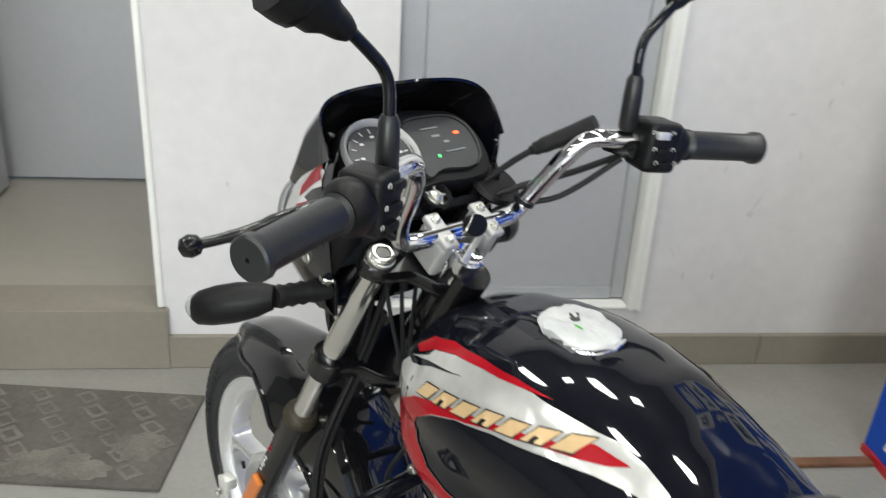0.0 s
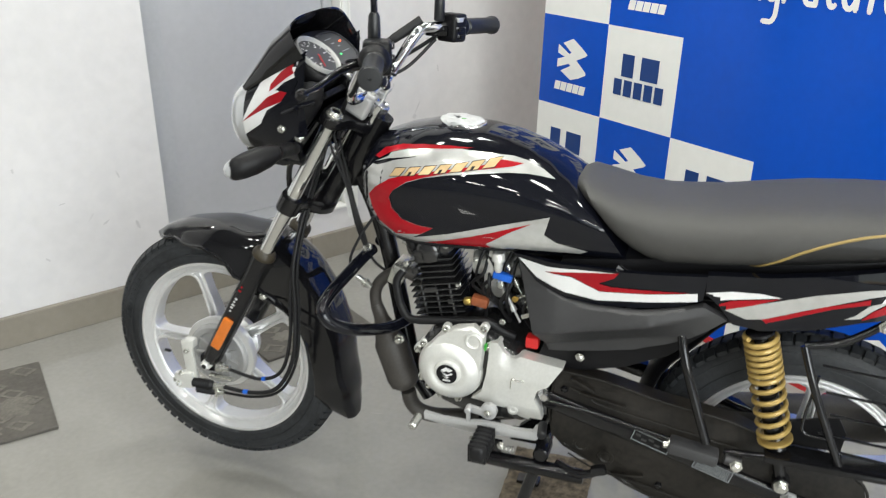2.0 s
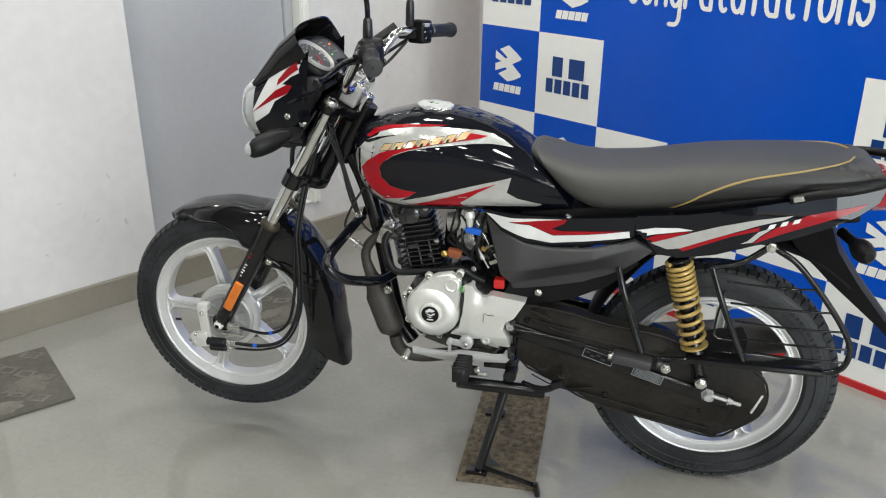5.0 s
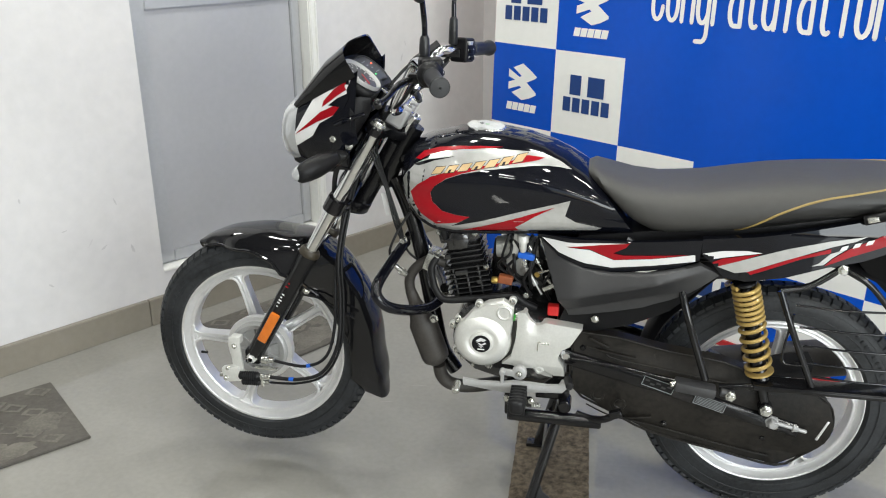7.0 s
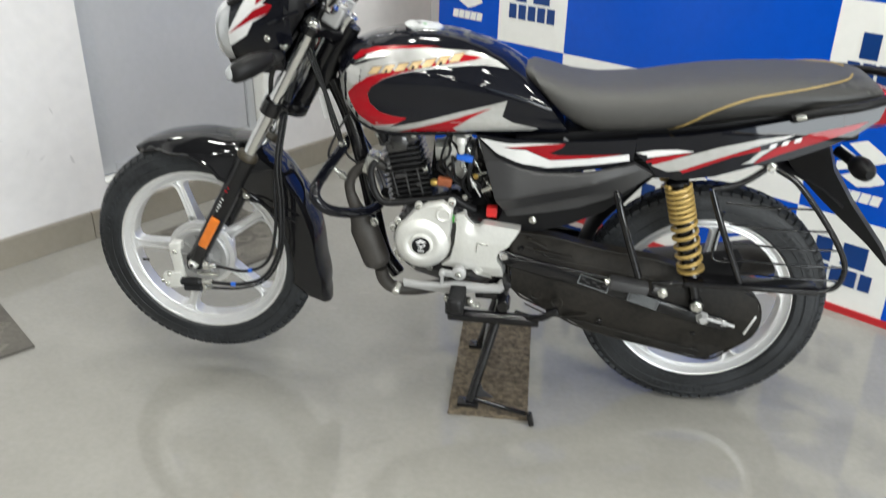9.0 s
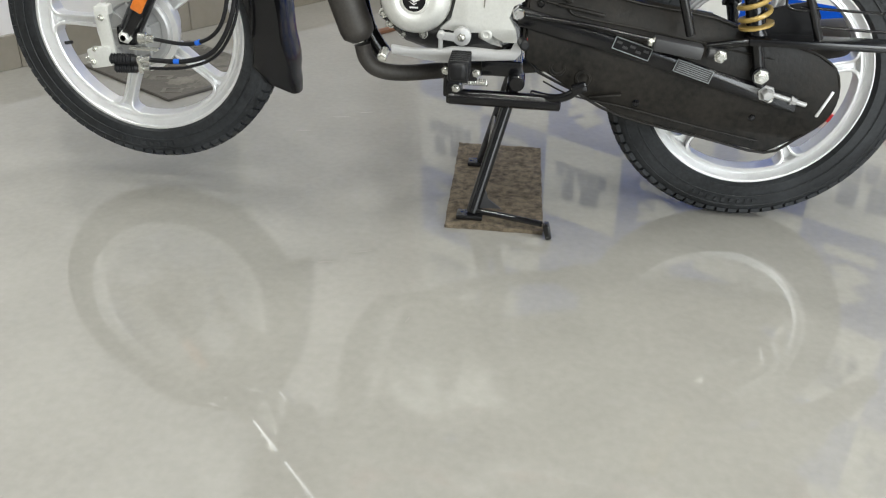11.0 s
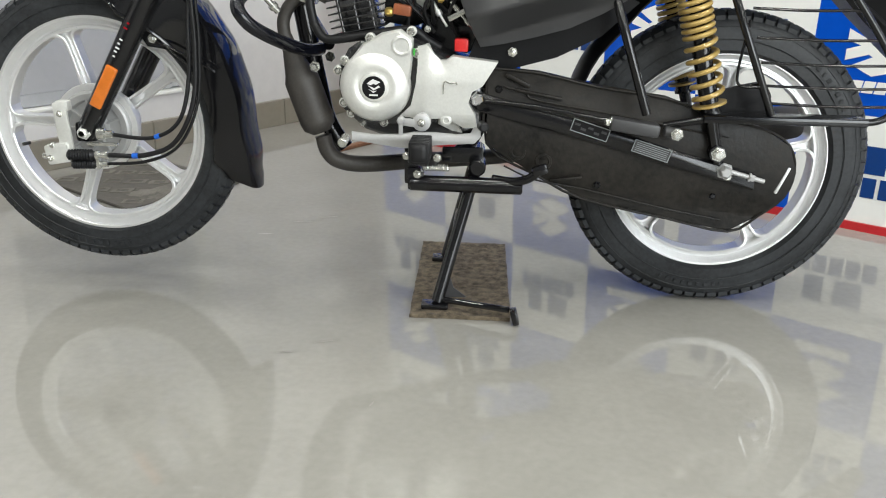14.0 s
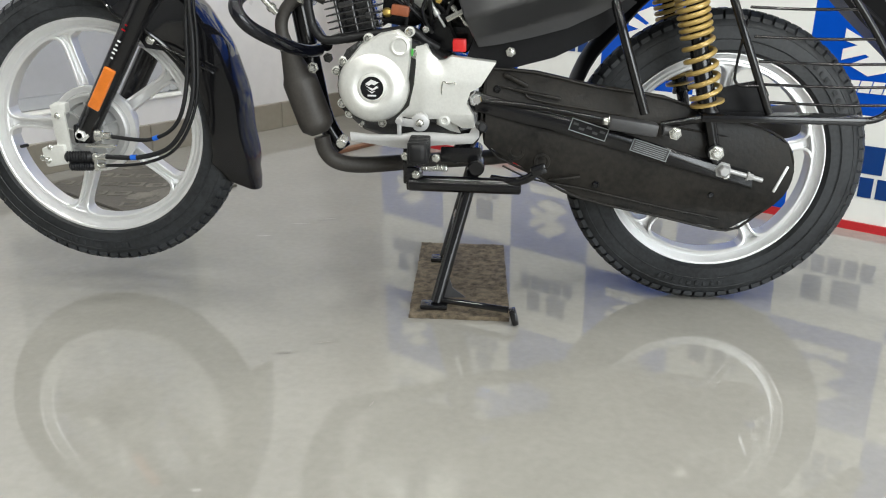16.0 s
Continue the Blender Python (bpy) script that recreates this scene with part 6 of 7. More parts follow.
# centre stand
cs = bm_new()
for s in (-1, 1):
    tube(cs, [(-0.475, s * 0.085, 0.285), (-0.488, s * 0.095, 0.235), (-0.515, s * 0.115, 0.13), (-0.543, s * 0.135, 0.022)], 0.0128, 12, 4)
    block(cs, Vector((-0.548, s * 0.137, 0.0145)), (0.055, 0.032, 0.011), None, 0.004)
rod(cs, (-0.475, -0.10, 0.285), (-0.475, 0.10, 0.285), 0.014, 14)
rod(cs, (-0.513, -0.112, 0.14), (-0.513, 0.112, 0.14), 0.009, 12)
tube(cs, [(-0.535, -0.137, 0.026), (-0.47, -0.16, 0.028), (-0.40, -0.185, 0.030)], 0.0065, 10, 4)
block(cs, Vector((-0.388, -0.188, 0.018)), (0.014, 0.022, 0.034), Matrix.Rotation(radians(-15), 3, "Y"), 0.005)
stand = part("centre_stand", cs, GUARD, bike, "black tubular centre stand")
part("gusset", shell_plate([(-0.535, 0.028), (-0.485, 0.030), (-0.512, 0.05), (-0.522, 0.085), (-0.528, 0.085)], lambda x, z: 0.13, 0.004, -1, 0.02), GREYP, stand)
ss = bm_new()
tube(ss, [(-0.44, -0.118, 0.275), (-0.40, -0.138, 0.276), (-0.372, -0.145, 0.285), (-0.350, -0.150, 0.304)], 0.0085, 12, 5)
block(ss, Vector((-0.352, -0.152, 0.304)), (0.030, 0.016, 0.020), Matrix.Rotation(radians(-20), 3, "Y"), 0.006)
part("side_stand", ss, BLACK, bike, "folded black side stand")

# swing arm and chain case
cc_out = [(-0.455, 0.485), (-0.36, 0.478), (-0.25, 0.455), (-0.12, 0.437), (-0.03, 0.405), (0.06, 0.385), (0.112, 0.355), (0.128, 0.305), (0.115, 0.256), (0.07, 0.215), (0.018, 0.183), (-0.10, 0.205), (-0.268, 0.240), (-0.36, 0.285), (-0.455, 0.343)]
part("chain_case", shell_plate(cc_out, lambda x, z: 0.108 + 0.012 * max(0.0, 1 - ((z - 0.34 + 0.25 * (x + 0.2) * 0.5) / 0.09) ** 2), 0.035, -1, 0.02), CASE, bike, "matt black enclosed chain case")
part("case_wing", shell_plate([(-0.035, 0.405), (-0.035, 0.45), (0.01, 0.463), (0.055, 0.472), (0.07, 0.445), (0.066, 0.405)], lambda x, z: 0.094 + 0.03 * (0.47 - z), 0.006, -1, 0.02), PLASTIC, bike)
part("case_rim", tube(bm_new(), [(x, -0.110, z) for x, z in cc_out] + [(cc_out[0][0], -0.110, cc_out[0][1])], 0.0028, 8, 3), CASE, bike)
for x, z, w, h, t in ((-0.36, 0.440, 0.09, 0.006, 10), (-0.30, 0.280, 0.06, 0.005, -8), (-0.40, 0.465, 0.05, 0.008, 25)):
    part("case_rib", block(bm_new(), Vector((x, -0.116, z)), (w, 0.010, h), Matrix.Rotation(radians(t), 3, "Y"), 0.003), CASE, bike)
for x, z in ((-0.435, 0.447), (-0.02, 0.255), (0.10, 0.30), (-0.24, 0.268)):
    part("case_bolt", bolt(bm_new(), (x, -0.112, z), (0, -1, 0), 0.006, 0.006), BLACK, bike)
part("case_fold", tube(bm_new(), [(-0.425, -0.1155, 0.452), (-0.385, -0.117, 0.443), (-0.36, -0.118, 0.428), (-0.20, -0.119, 0.404), (-0.06, -0.117, 0.378), (0.0, -0.114, 0.368)], 0.0020, 8, 4), CASE, bike)
part("case_fold", tube(bm_new(), [(-0.42, -0.111, 0.30), (-0.36, -0.113, 0.275), (-0.26, -0.112, 0.258), (-0.12, -0.112, 0.228), (0.0, -0.111, 0.206)], 0.0018, 8, 4), CASE, bike)
for x, z in ((-0.395, 0.330), (-0.345, 0.312)):
    part("case_boss", turned(bm_new(), (x, -0.116, z), (0, -1, 0), [(0, 0.017), (0.003, 0.0155), (0.003, 0.011), (0.001, 0.009), (0.001, 0.0)], 18), CASE, bike)
part("case_slot", block(bm_new(), Vector((0.105, -0.118, 0.29)), (0.006, 0.006, 0.055), Matrix.Rotation(radians(22), 3, "Y"), 0.002), ALLOY, bike)
sw = bm_new()
for s in (-1, 1):
    loft(sw, [[Vector((x, s * y + 0.013 * a, z + h * b)) for a, b in ((-1, -0.7), (-0.7, -1), (0.7, -1), (1, -0.7), (1, 0.7), (0.7, 1), (-0.7, 1), (-1, 0.7))] for x, y, z, h in ((-0.475, 0.112, 0.424, 0.018), (-0.38, 0.117, 0.402, 0.0175), (-0.25, 0.119, 0.371, 0.017), (-0.10, 0.119, 0.327, 0.016), (0.05, 0.119, 0.288, 0.016))])
rod(sw, (-0.47, -0.10, 0.428), (-0.47, 0.10, 0.428), 0.02, 16)
swing = part("swing_arm", sw, BLACK, bike, "black steel swing arm with two small data labels")
for n_, (x, z) in enumerate(((-0.262, 0.375), (-0.146, 0.339))):
    lr = Matrix.Rotation(radians(17), 3, "Y")
    mid = Vector((x, -0.1335, z + 0.004))
    part("data_label", block(bm_new(), mid, (0.072, 0.002, 0.024), lr, 0.0), PLASTIC if n_ == 0 else GREYP, swing, "small dark label with pale frame", False)
    for e in (-1, 1):
        part("label_bar", block(bm_new(), mid + lr @ Vector((0, -0.0011, e * 0.0112)), (0.072, 0.0006, 0.0014), lr, 0.0), LABEL, swing, "", False)
        part("label_bar", block(bm_new(), mid + lr @ Vector((e * 0.0353, -0.0011, 0)), (0.0014, 0.0006, 0.0210), lr, 0.0), LABEL, swing, "", False)
    for i in range(5):
        part("label_bar", block(bm_new(), mid + lr @ Vector((-0.026 + 0.013 * i, -0.0011, 0.003 - 0.006 * (i % 2)) if n_ == 0 else (0.0, -0.0011, 0.0072 - 0.0036 * i)), (0.010, 0.0006, 0.0045) if n_ == 0 else (0.062, 0.0006, 0.0011), lr, 0.0), LABEL if n_ else GREYP, swing, "", False)
part("pivot_bolt", bolt(bm_new(), (-0.472, -0.112, 0.428), (0, -1, 0), 0.0115, 0.012), CHROME, swing)
ad = bm_new()
bolt(ad, RA + Vector((-0.007, -0.128, 0.010)), (0, -1, 0), 0.012, 0.016)
rod(ad, RA + Vector((-0.012, -0.135, 0.014)), RA + Vector((0.068, -0.13, -0.008)), 0.0045, 10)
bolt(ad, RA + Vector((0.038, -0.131, 0.000)), (1, 0, -0.25), 0.007, 0.010)
part("chain_adjuster", ad, CLAMP, swing, "zinc axle nut and chain adjuster")

# shock absorbers
for s in (-1, 1):
    top, bot = Vector((-0.108, s * 0.128, 0.660)), Vector((-0.026, s * 0.128, 0.343))
    ax = (bot - top).normalized()
    sh = bm_new()
    turned(sh, top + ax * 0.03, ax, [(0, 0.012), (0.10, 0.012), (0.10, 0.017), (0.215, 0.017), (0.22, 0.020), (0.225, 0.020), (0.226, 0.012), (0.32, 0.010)], 18)
    rod(sh, top - Vector((0, 0.016, 0)), top + Vector((0, 0.016, 0)), 0.011, 16)
    rod(sh, bot - Vector((0, 0.016, 0)), bot + Vector((0, 0.016, 0)), 0.016, 16)
    shock = part("shock_absorber", sh, BLACK, bike, "rear shock absorber with gold coil spring")
    so = ax.orthogonal().normalized()
    su = ax.cross(so)
    pts = []
    turns = 0.0
    N = 330
    for i in range(N + 1):
        q = i / N
        al = 0.025 + 0.205 * (0.42 * q / 0.58 if q < 0.58 else 0.42 + 0.58 * (q - 0.58) / 0.42)
        an = 2 * math.pi * 12.5 * q
        rr_ = 0.0265
        pts.append(top + ax * al + so * (rr_ * math.cos(an)) + su * (rr_ * math.sin(an)))
    part("spring", tube(bm_new(), pts, 0.0046, 8), GOLD, shock, "gold painted coil spring")
    for al in (0.018, 0.232):
        part("spring_seat", turned(bm_new(), top + ax * al, ax, [(0, 0.02), (0.001, 0.031 if al > 0.1 else 0.024), (0.005, 0.031 if al > 0.1 else 0.024), (0.006, 0.02)], 22), GOLD if al > 0.1 else BLACK, shock)
    part("shock_bolt", bolt(bm_new(), bot + Vector((0, s * 0.016, 0)), (0, s, 0), 0.0105, 0.010), ZINC, shock)

# rear mudguard (inner) and tail
bm = bm_new()
rings = []
for i in range(25):
    ph = radians(165 - 120 * i / 24)
    R = lerp_table([(0, 0.325), (0.25, 0.345), (0.5, 0.385), (1, 0.405)], i / 24)
    rad = Vector((math.cos(ph), 0, math.sin(ph)))
    rings.append([RA + rad * (R - 0.02 * abs(e) ** 2.5) + Vector((0, 0.055 * e, 0)) for e in (-1, -0.8, -0.4, 0, 0.4, 0.8, 1)])
loft(bm, rings, False, False)
g = bmesh.ops.extrude_face_region(bm, geom=bm.faces[:])
for v in (e for e in g["geom"] if isinstance(e, bmesh.types.BMVert)):
    v.co += (RA - v.co).normalized() * 0.003
rear_guard = part("rear_mudguard", bm, PLASTIC, bike, "black plastic rear mudguard")
bm = bm_new()
loft(bm, [[Vector((x + dx, y * w, z)) for y, dx in ((-1, 0.0), (-0.5, 0.012), (0.5, 0.012), (1, 0.0), (0.8, -0.10 * (z - 0.40) / 0.3), (-0.8, -0.10 * (z - 0.40) / 0.3))] for x, z, w in ((0.205, 0.735, 0.075), (0.235, 0.66, 0.062), (0.29, 0.58, 0.052), (0.375, 0.475, 0.045), (0.41, 0.42, 0.03))])
part("rear_flap", bm, PLASTIC, rear_guard, "black plate carrier flap")
for s in (-1, 1):
    bm = bm_new()
    c0, c1 = Vector((0.235, s * 0.06, 0.705)), Vector((0.252, s * 0.118, 0.702))
    turned(bm, c0, c1 - c0, [(0, 0.012), (0.03, 0.011), (0.066, 0.012)], 14)
    rings = []
    d = Vector((0.012, s * 0.075, 0.0))
    for q, a in ((0, 0.5), (0.2, 0.85), (0.5, 1), (0.8, 0.85), (1, 0.4)):
        rings.append([c1 + d * q + Vector((0.022 * a * math.cos(t), 0, 0.024 * a * math.sin(t))) for t in [2 * math.pi * k / 16 for k in range(16)]])
    loft(bm, rings)
    part("rear_indicator", bm, PLASTIC, bike, "black rear turn indicator")

# guard rails beside the rear wheel (near side)
G = -0.156
gr = bm_new()
tube(gr, [(0.08, -0.13, 0.690), (0.105, -0.15, 0.682), (0.14, G, 0.66), (0.192, G, 0.60), (0.243, G, 0.53), (0.270, G, 0.475), (0.264, G, 0.43), (0.238, G, 0.413), (0.20, G, 0.413)], 0.0065, 12, 6)
guard = part("saree_guard", gr, BLACK, bike, "black tubular guard beside the rear wheel")
part("foot_plate", block(bm_new(), Vector((0.08, G + 0.012, 0.411)), (0.29, 0.052, 0.014), None, 0.005), BLACK, guard)
gr = bm_new()
tube(gr, [(-0.13, -0.14, 0.392), (-0.09, -0.15, 0.402), (-0.05, G, 0.410)], 0.007, 10, 4)
part("guard_stay", gr, BLACK, guard)
gr = bm_new()
tube(gr, [(-0.235, -0.12, 0.63), (-0.215, -0.15, 0.56), (-0.165, G, 0.415)], 0.0085, 12, 4)
part("guard_stay", gr, BLACK, guard)
gr = bm_new()
tube(gr, [(-0.03, -0.135, 0.630), (0.0, -0.155, 0.55), (0.056, G, 0.420)], 0.0072, 12, 4)
tube(gr, [(-0.03, -0.135, 0.630), (0.03, -0.13, 0.645), (0.085, -0.125, 0.685)], 0.0072, 12, 4)
part("guard_stay", gr, BLACK, guard)
for z, xa, xb in ((0.605, 0.002, 0.186), (0.555, 0.015, 0.224), (0.512, 0.028, 0.251), (0.472, 0.04, 0.270), (0.44, 0.05, 0.266)):
    part("guard_wire", tube(bm_new(), [(xa - (0.025 if z < 0.5 and z > 0.45 else 0), G + 0.008, z), ((xa + xb) / 2, G, z - 0.002), (xb, G, z)], 0.0026, 8, 3), BLACK, guard)
part("guard_wire", tube(bm_new(), [(0.0, -0.15, 0.585), (-0.012, -0.155, 0.50), (-0.006, -0.157, 0.472), (0.03, -0.16, 0.470)], 0.0026, 8, 5), BLACK, guard)
part("guard_bolt", bolt(bm_new(), (0.085, -0.138, 0.687), (0, -1, 0), 0.009, 0.010), ZINC, guard)
br = bm_new()
tube(br, [(-0.46, -0.135, 0.428), (-0.36, -0.138, 0.42), (-0.25, -0.142, 0.402), (-0.19, -0.145, 0.395)], 0.0048, 10, 4)
part("brake_rod", br, BLACK, bike, "black steel linkage rod")
fb2 = bm_new()
block(fb2, Vector((-0.185, -0.155, 0.392)), (0.09, 0.035, 0.024), Matrix.Rotation(radians(8), 3, "Y"), 0.006)
rod(fb2, (-0.13, -0.15, 0.385), (-0.10, -0.15, 0.38), 0.010, 12, 0.002)
rest = part("pillion_footrest", fb2, GREYP, bike, "folded black pillion footrest")
part("rest_bolt", bolt(bm_new(), (-0.108, -0.16, 0.381), (0, -1, 0), 0.009, 0.010), ZINC, rest)
part("rest_bolt", bolt(bm_new(), (-0.228, -0.16, 0.40), (-1, -0.4, 0), 0.007, 0.010), ZINC, rest)

# fuel tank
TOP = [(-0.872, 0.838), (-0.860, 0.872), (-0.835, 0.897), (-0.79, 0.914), (-0.74, 0.925), (-0.69, 0.929), (-0.63, 0.926), (-0.58, 0.917), (-0.53, 0.902), (-0.49, 0.884), (-0.455, 0.862), (-0.432, 0.842)]
BOT = [(-0.874, 0.828), (-0.864, 0.795), (-0.845, 0.758), (-0.82, 0.728), (-0.785, 0.708), (-0.74, 0.702), (-0.68, 0.703), (-0.61, 0.706), (-0.53, 0.710), (-0.46, 0.712), (-0.39, 0.713), (-0.33, 0.713)]
WID = [0.028, 0.075, 0.108, 0.128, 0.137, 0.141, 0.140, 0.136, 0.130, 0.124, 0.119, 0.114]
def tank_ring(i):
    k = int(i)
    f = i - k
    k2 = min(k + 1, 11)
    mixv = lambda a, b: a + (b - a) * f
    tx, tz = mixv(TOP[k][0], TOP[k2][0]), mixv(TOP[k][1], TOP[k2][1])
    bx, bz = mixv(BOT[k][0], BOT[k2][0]), mixv(BOT[k][1], BOT[k2][1])
    w = mixv(WID[k], WID[k2])
    rear = max(0.0, (i - 6) / 5)
    ring = []
    n = 44
    for j in range(n):
        t = 2 * math.pi * j / n
        sn, cs_ = math.sin(t), math.cos(t)
        h = 0.5 * (1 + math.copysign(abs(cs_) ** 0.80, cs_))         # 1 at the top
        y = w * math.copysign(abs(sn) ** (0.74 if cs_ > 0 else 0.40), sn)
        # narrower shoulders towards the top, waist behind the knee
        y *= 1.0 - 0.16 * max(0.0, h - 0.55) / 0.45
        y *= 1.0 - 0.20 * rear * max(0.0, h - 0.30)
        y *= 1.0 - 0.095 * math.exp(-((h - 0.36) / 0.15) ** 2) * min(1, i / 4) * (1 - 0.3 * rear)
        ring.append(Vector((bx + (tx - bx) * h, y, bz + (tz - bz) * h)))
    return ring
tk = bm_new()
loft(tk, [tank_ring(i / 4) for i in range(45)])
tank = part("fuel_tank", tk, GLOSS, bike, "gloss black fuel tank with silver and red graphics", angle=60)
tank_tree = tree_of(tank)
# seam along the foot of the tank
for s in (-1, 1):
    bm = bm_new()
    tube(bm, [Vector((BOT[i][0], s * WID[i] * 0.62, BOT[i][1] + 0.004)) for i in range(1, 12)], 0.0055, 8, 3)
    part("tank_seam", bm, GLOSS, tank)
# filler cap
FCAP = Vector((-0.676, 0.0, 0.918))
cap_n = Vector((0.07, 0, 1)).normalized()
cr = cap_n.to_track_quat("Z", "X").to_matrix()
oct_ = [(x * 0.8, y * 0.84) for x, y in ((0.054, 0.0), (0.046, 0.030), (0.022, 0.045), (-0.022, 0.045), (-0.046, 0.030), (-0.054, 0.0), (-0.046, -0.030), (-0.022, -0.045), (0.022, -0.045), (0.046, -0.030))]
def cap_ring(q, h):
    return [FCAP + cap_n * h + Vector((x * q, y * q, -0.07 * x * q)) for x, y in oct_]
bm = bm_new()
loft(bm, [cap_ring(1.0, -0.004), cap_ring(1.0, 0.008), cap_ring(0.94, 0.012), cap_ring(0.85, 0.0125)])
fcap = part("filler_cap", bm, CHROME, bike, "chrome filler cap under white protective film")
bm = bm_new()
fr_ = random.Random(3)
film_ring = lambda q, h: [p * 1.0 + Vector((-0.006, 0, 0)) + Vector((fr_.uniform(-1, 1) * 0.0022, fr_.uniform(-1, 1) * 0.0022, fr_.uniform(-1, 1) * 0.0022)) for p in spline(cap_ring(q, h), 3, True)]
loft(bm, [film_ring(0.93, 0.008), film_ring(0.94, 0.0125), film_ring(0.88, 0.0150), film_ring(0.7, 0.0165), film_ring(0.3, 0.017)])
part("protective_film", bm, FILM, fcap, "crumpled white protective film")
part("keyhole_cover", turned(bm_new(), FCAP + cap_n * 0.0165 + Vector((-0.018, 0.006, 0)), cap_n, [(0, 0.0085), (0.0015, 0.0085), (0.0016, 0)], 18), GREYP, fcap, "grey lock cover")
part("green_mark", block(bm_new(), FCAP + cap_n * 0.0175 + Vector((-0.002, -0.008, 0)), (0.010, 0.002, 0.001), None, 0.0), GREENP, fcap, "", False)
part("hinge", block(bm_new(), FCAP + cap_n * 0.004 + Vector((0.044, 0.004, -0.003)), (0.016, 0.042, 0.010), None, 0.004), CHROME, fcap)

# seat
ST = [(-0.405, 0.838, 0.045, 0.770), (-0.400, 0.853, 0.084, 0.757), (-0.388, 0.858, 0.106, 0.748), (-0.362, 0.849, 0.116, 0.738), (-0.325, 0.836, 0.123, 0.728), (-0.28, 0.829, 0.129, 0.725), (-0.19, 0.835, 0.136, 0.735), (-0.12, 0.847, 0.139, 0.745), (-0.05, 0.858, 0.139, 0.757), (0.03, 0.865, 0.137, 0.772), (0.12, 0.869, 0.132, 0.79), (0.2, 0.868, 0.126, 0.803), (0.255, 0.867, 0.115, 0.813), (0.282, 0.857, 0.102, 0.822), (0.295, 0.844, 0.08, 0.834)]
def seat_ring(x, zt, w, zb, j0=0):
    ring = []
    n = 36
    for j in range(n):
        t = 2 * math.pi * j / n
        sn, cs_ = math.sin(t), math.cos(t)
        h = 0.5 * (1 + math.copysign(abs(cs_) ** 0.72, cs_))
        y = w * math.copysign(abs(sn) ** 0.56, sn) * (1 - 0.10 * max(0, h - 0.5) - 0.04 * max(0, 0.4 - h))
        slant = 0.135 * max(0.0, (-0.25 - x) / 0.2)
        ring.append(Vector((x + (0.5 - h) * slant, y, zb + (zt - zb) * h)))
    return ring
st = bm_new()
keys = []
for a, b in zip(ST, ST[1:]):
    for k in range(3):
        keys.append(tuple(p + (q - p) * k / 3 for p, q in zip(a, b)))
keys.append(ST[-1])
loft(st, [seat_ring(*k) for k in keys])
seat = part("seat", st, SEAT, bike, "long grey leatherette seat with gold piping", angle=60)
seat_tree = tree_of(seat)

# side panels and tail
def side_y(x, z):
    return lerp_table([(-0.56, 0.10), (-0.45, 0.128), (-0.25, 0.142), (0.0, 0.142), (0.2, 0.136), (0.36, 0.120)], x) - 0.25 * max(0.0, z - 0.76) - 0.06 * max(0, 0.62 - z)
UPPER = [(-0.548, 0.714), (-0.45, 0.716), (-0.35, 0.719), (-0.20, 0.735), (-0.203, 0.690), (-0.25, 0.670), (-0.31, 0.657), (-0.385, 0.648), (-0.44, 0.651), (-0.50, 0.670)]
LOWER = [(-0.540, 0.702), (-0.50, 0.668), (-0.44, 0.649), (-0.385, 0.646), (-0.31, 0.655), (-0.25, 0.668), (-0.20, 0.682), (-0.160, 0.660), (-0.215, 0.612), (-0.255, 0.588), (-0.31, 0.561), (-0.375, 0.542), (-0.43, 0.529), (-0.472, 0.522), (-0.484, 0.545), (-0.506, 0.60), (-0.526, 0.65)]
TAIL = [(-0.20, 0.738), (-0.10, 0.748), (0.0, 0.766), (0.10, 0.788), (0.20, 0.808), (0.26, 0.819), (0.295, 0.825), (0.283, 0.795), (0.245, 0.768), (0.19, 0.738), (0.12, 0.708), (0.05, 0.690), (-0.03, 0.662), (-0.10, 0.649), (-0.15, 0.653), (-0.175, 0.684), (-0.20, 0.704)]
def crease(x, z):
    """A folded edge that runs back along the panel, fading to the rear."""
    d = z - (0.581 + 0.30 * (x + 0.482))
    bulge = 0.036 * max(0.0, 1 - d / 0.085) if d > 0 else max(-0.014, 0.036 + 1.05 * d)
    return (bulge - 0.008) * min(1.0, max(0.0, (-0.17 - x) / 0.12))
side_trees = {}
for s in (-1, 1):
    up_ = part("side_cover", shell_plate(UPPER, side_y, 0.012, s, 0.016), GLOSS, bike, "gloss black side cover with white and red stripes")
    lo_ = part("side_panel", shell_plate(LOWER, lambda x, z: side_y(x, z) + 0.004 + crease(x, z), 0.02, s, 0.006), GREYP, bike, "matt dark grey side panel", angle=80)
    ta_ = part("tail_panel", shell_plate(TAIL, side_y, 0.02, s, 0.016), GLOSS, bike, "gloss black tail panel with red and silver stripes")
    side_trees[s] = (tree_of(up_), tree_of(ta_))
# dark block and plates added to fill see-through gaps under seat and tail
part("seat_gap_filler", block(bm_new(), Vector((-0.10, 0, 0.728)), (0.72, 0.20, 0.075), Matrix.Rotation(radians(-8), 3, "Y"), 0.012), PLASTIC, bike, "black filler block under the seat")
for s in (-1, 1):
    part("tail_gap_filler", shell_plate([(-0.25, 0.70), (-0.22, 0.64), (-0.16, 0.632), (-0.06, 0.645), (0.06, 0.675), (0.12, 0.71), (0.0, 0.73)], lambda x, z: 0.098, 0.006, s, 0.05), PLASTIC, bike)
part("tail_bridge", block(bm_new(), Vector((0.24, 0, 0.80)), (0.12, 0.16, 0.05), Matrix.Rotation(radians(-10), 3, "Y"), 0.012), PLASTIC, bike)
tl = bm_new()
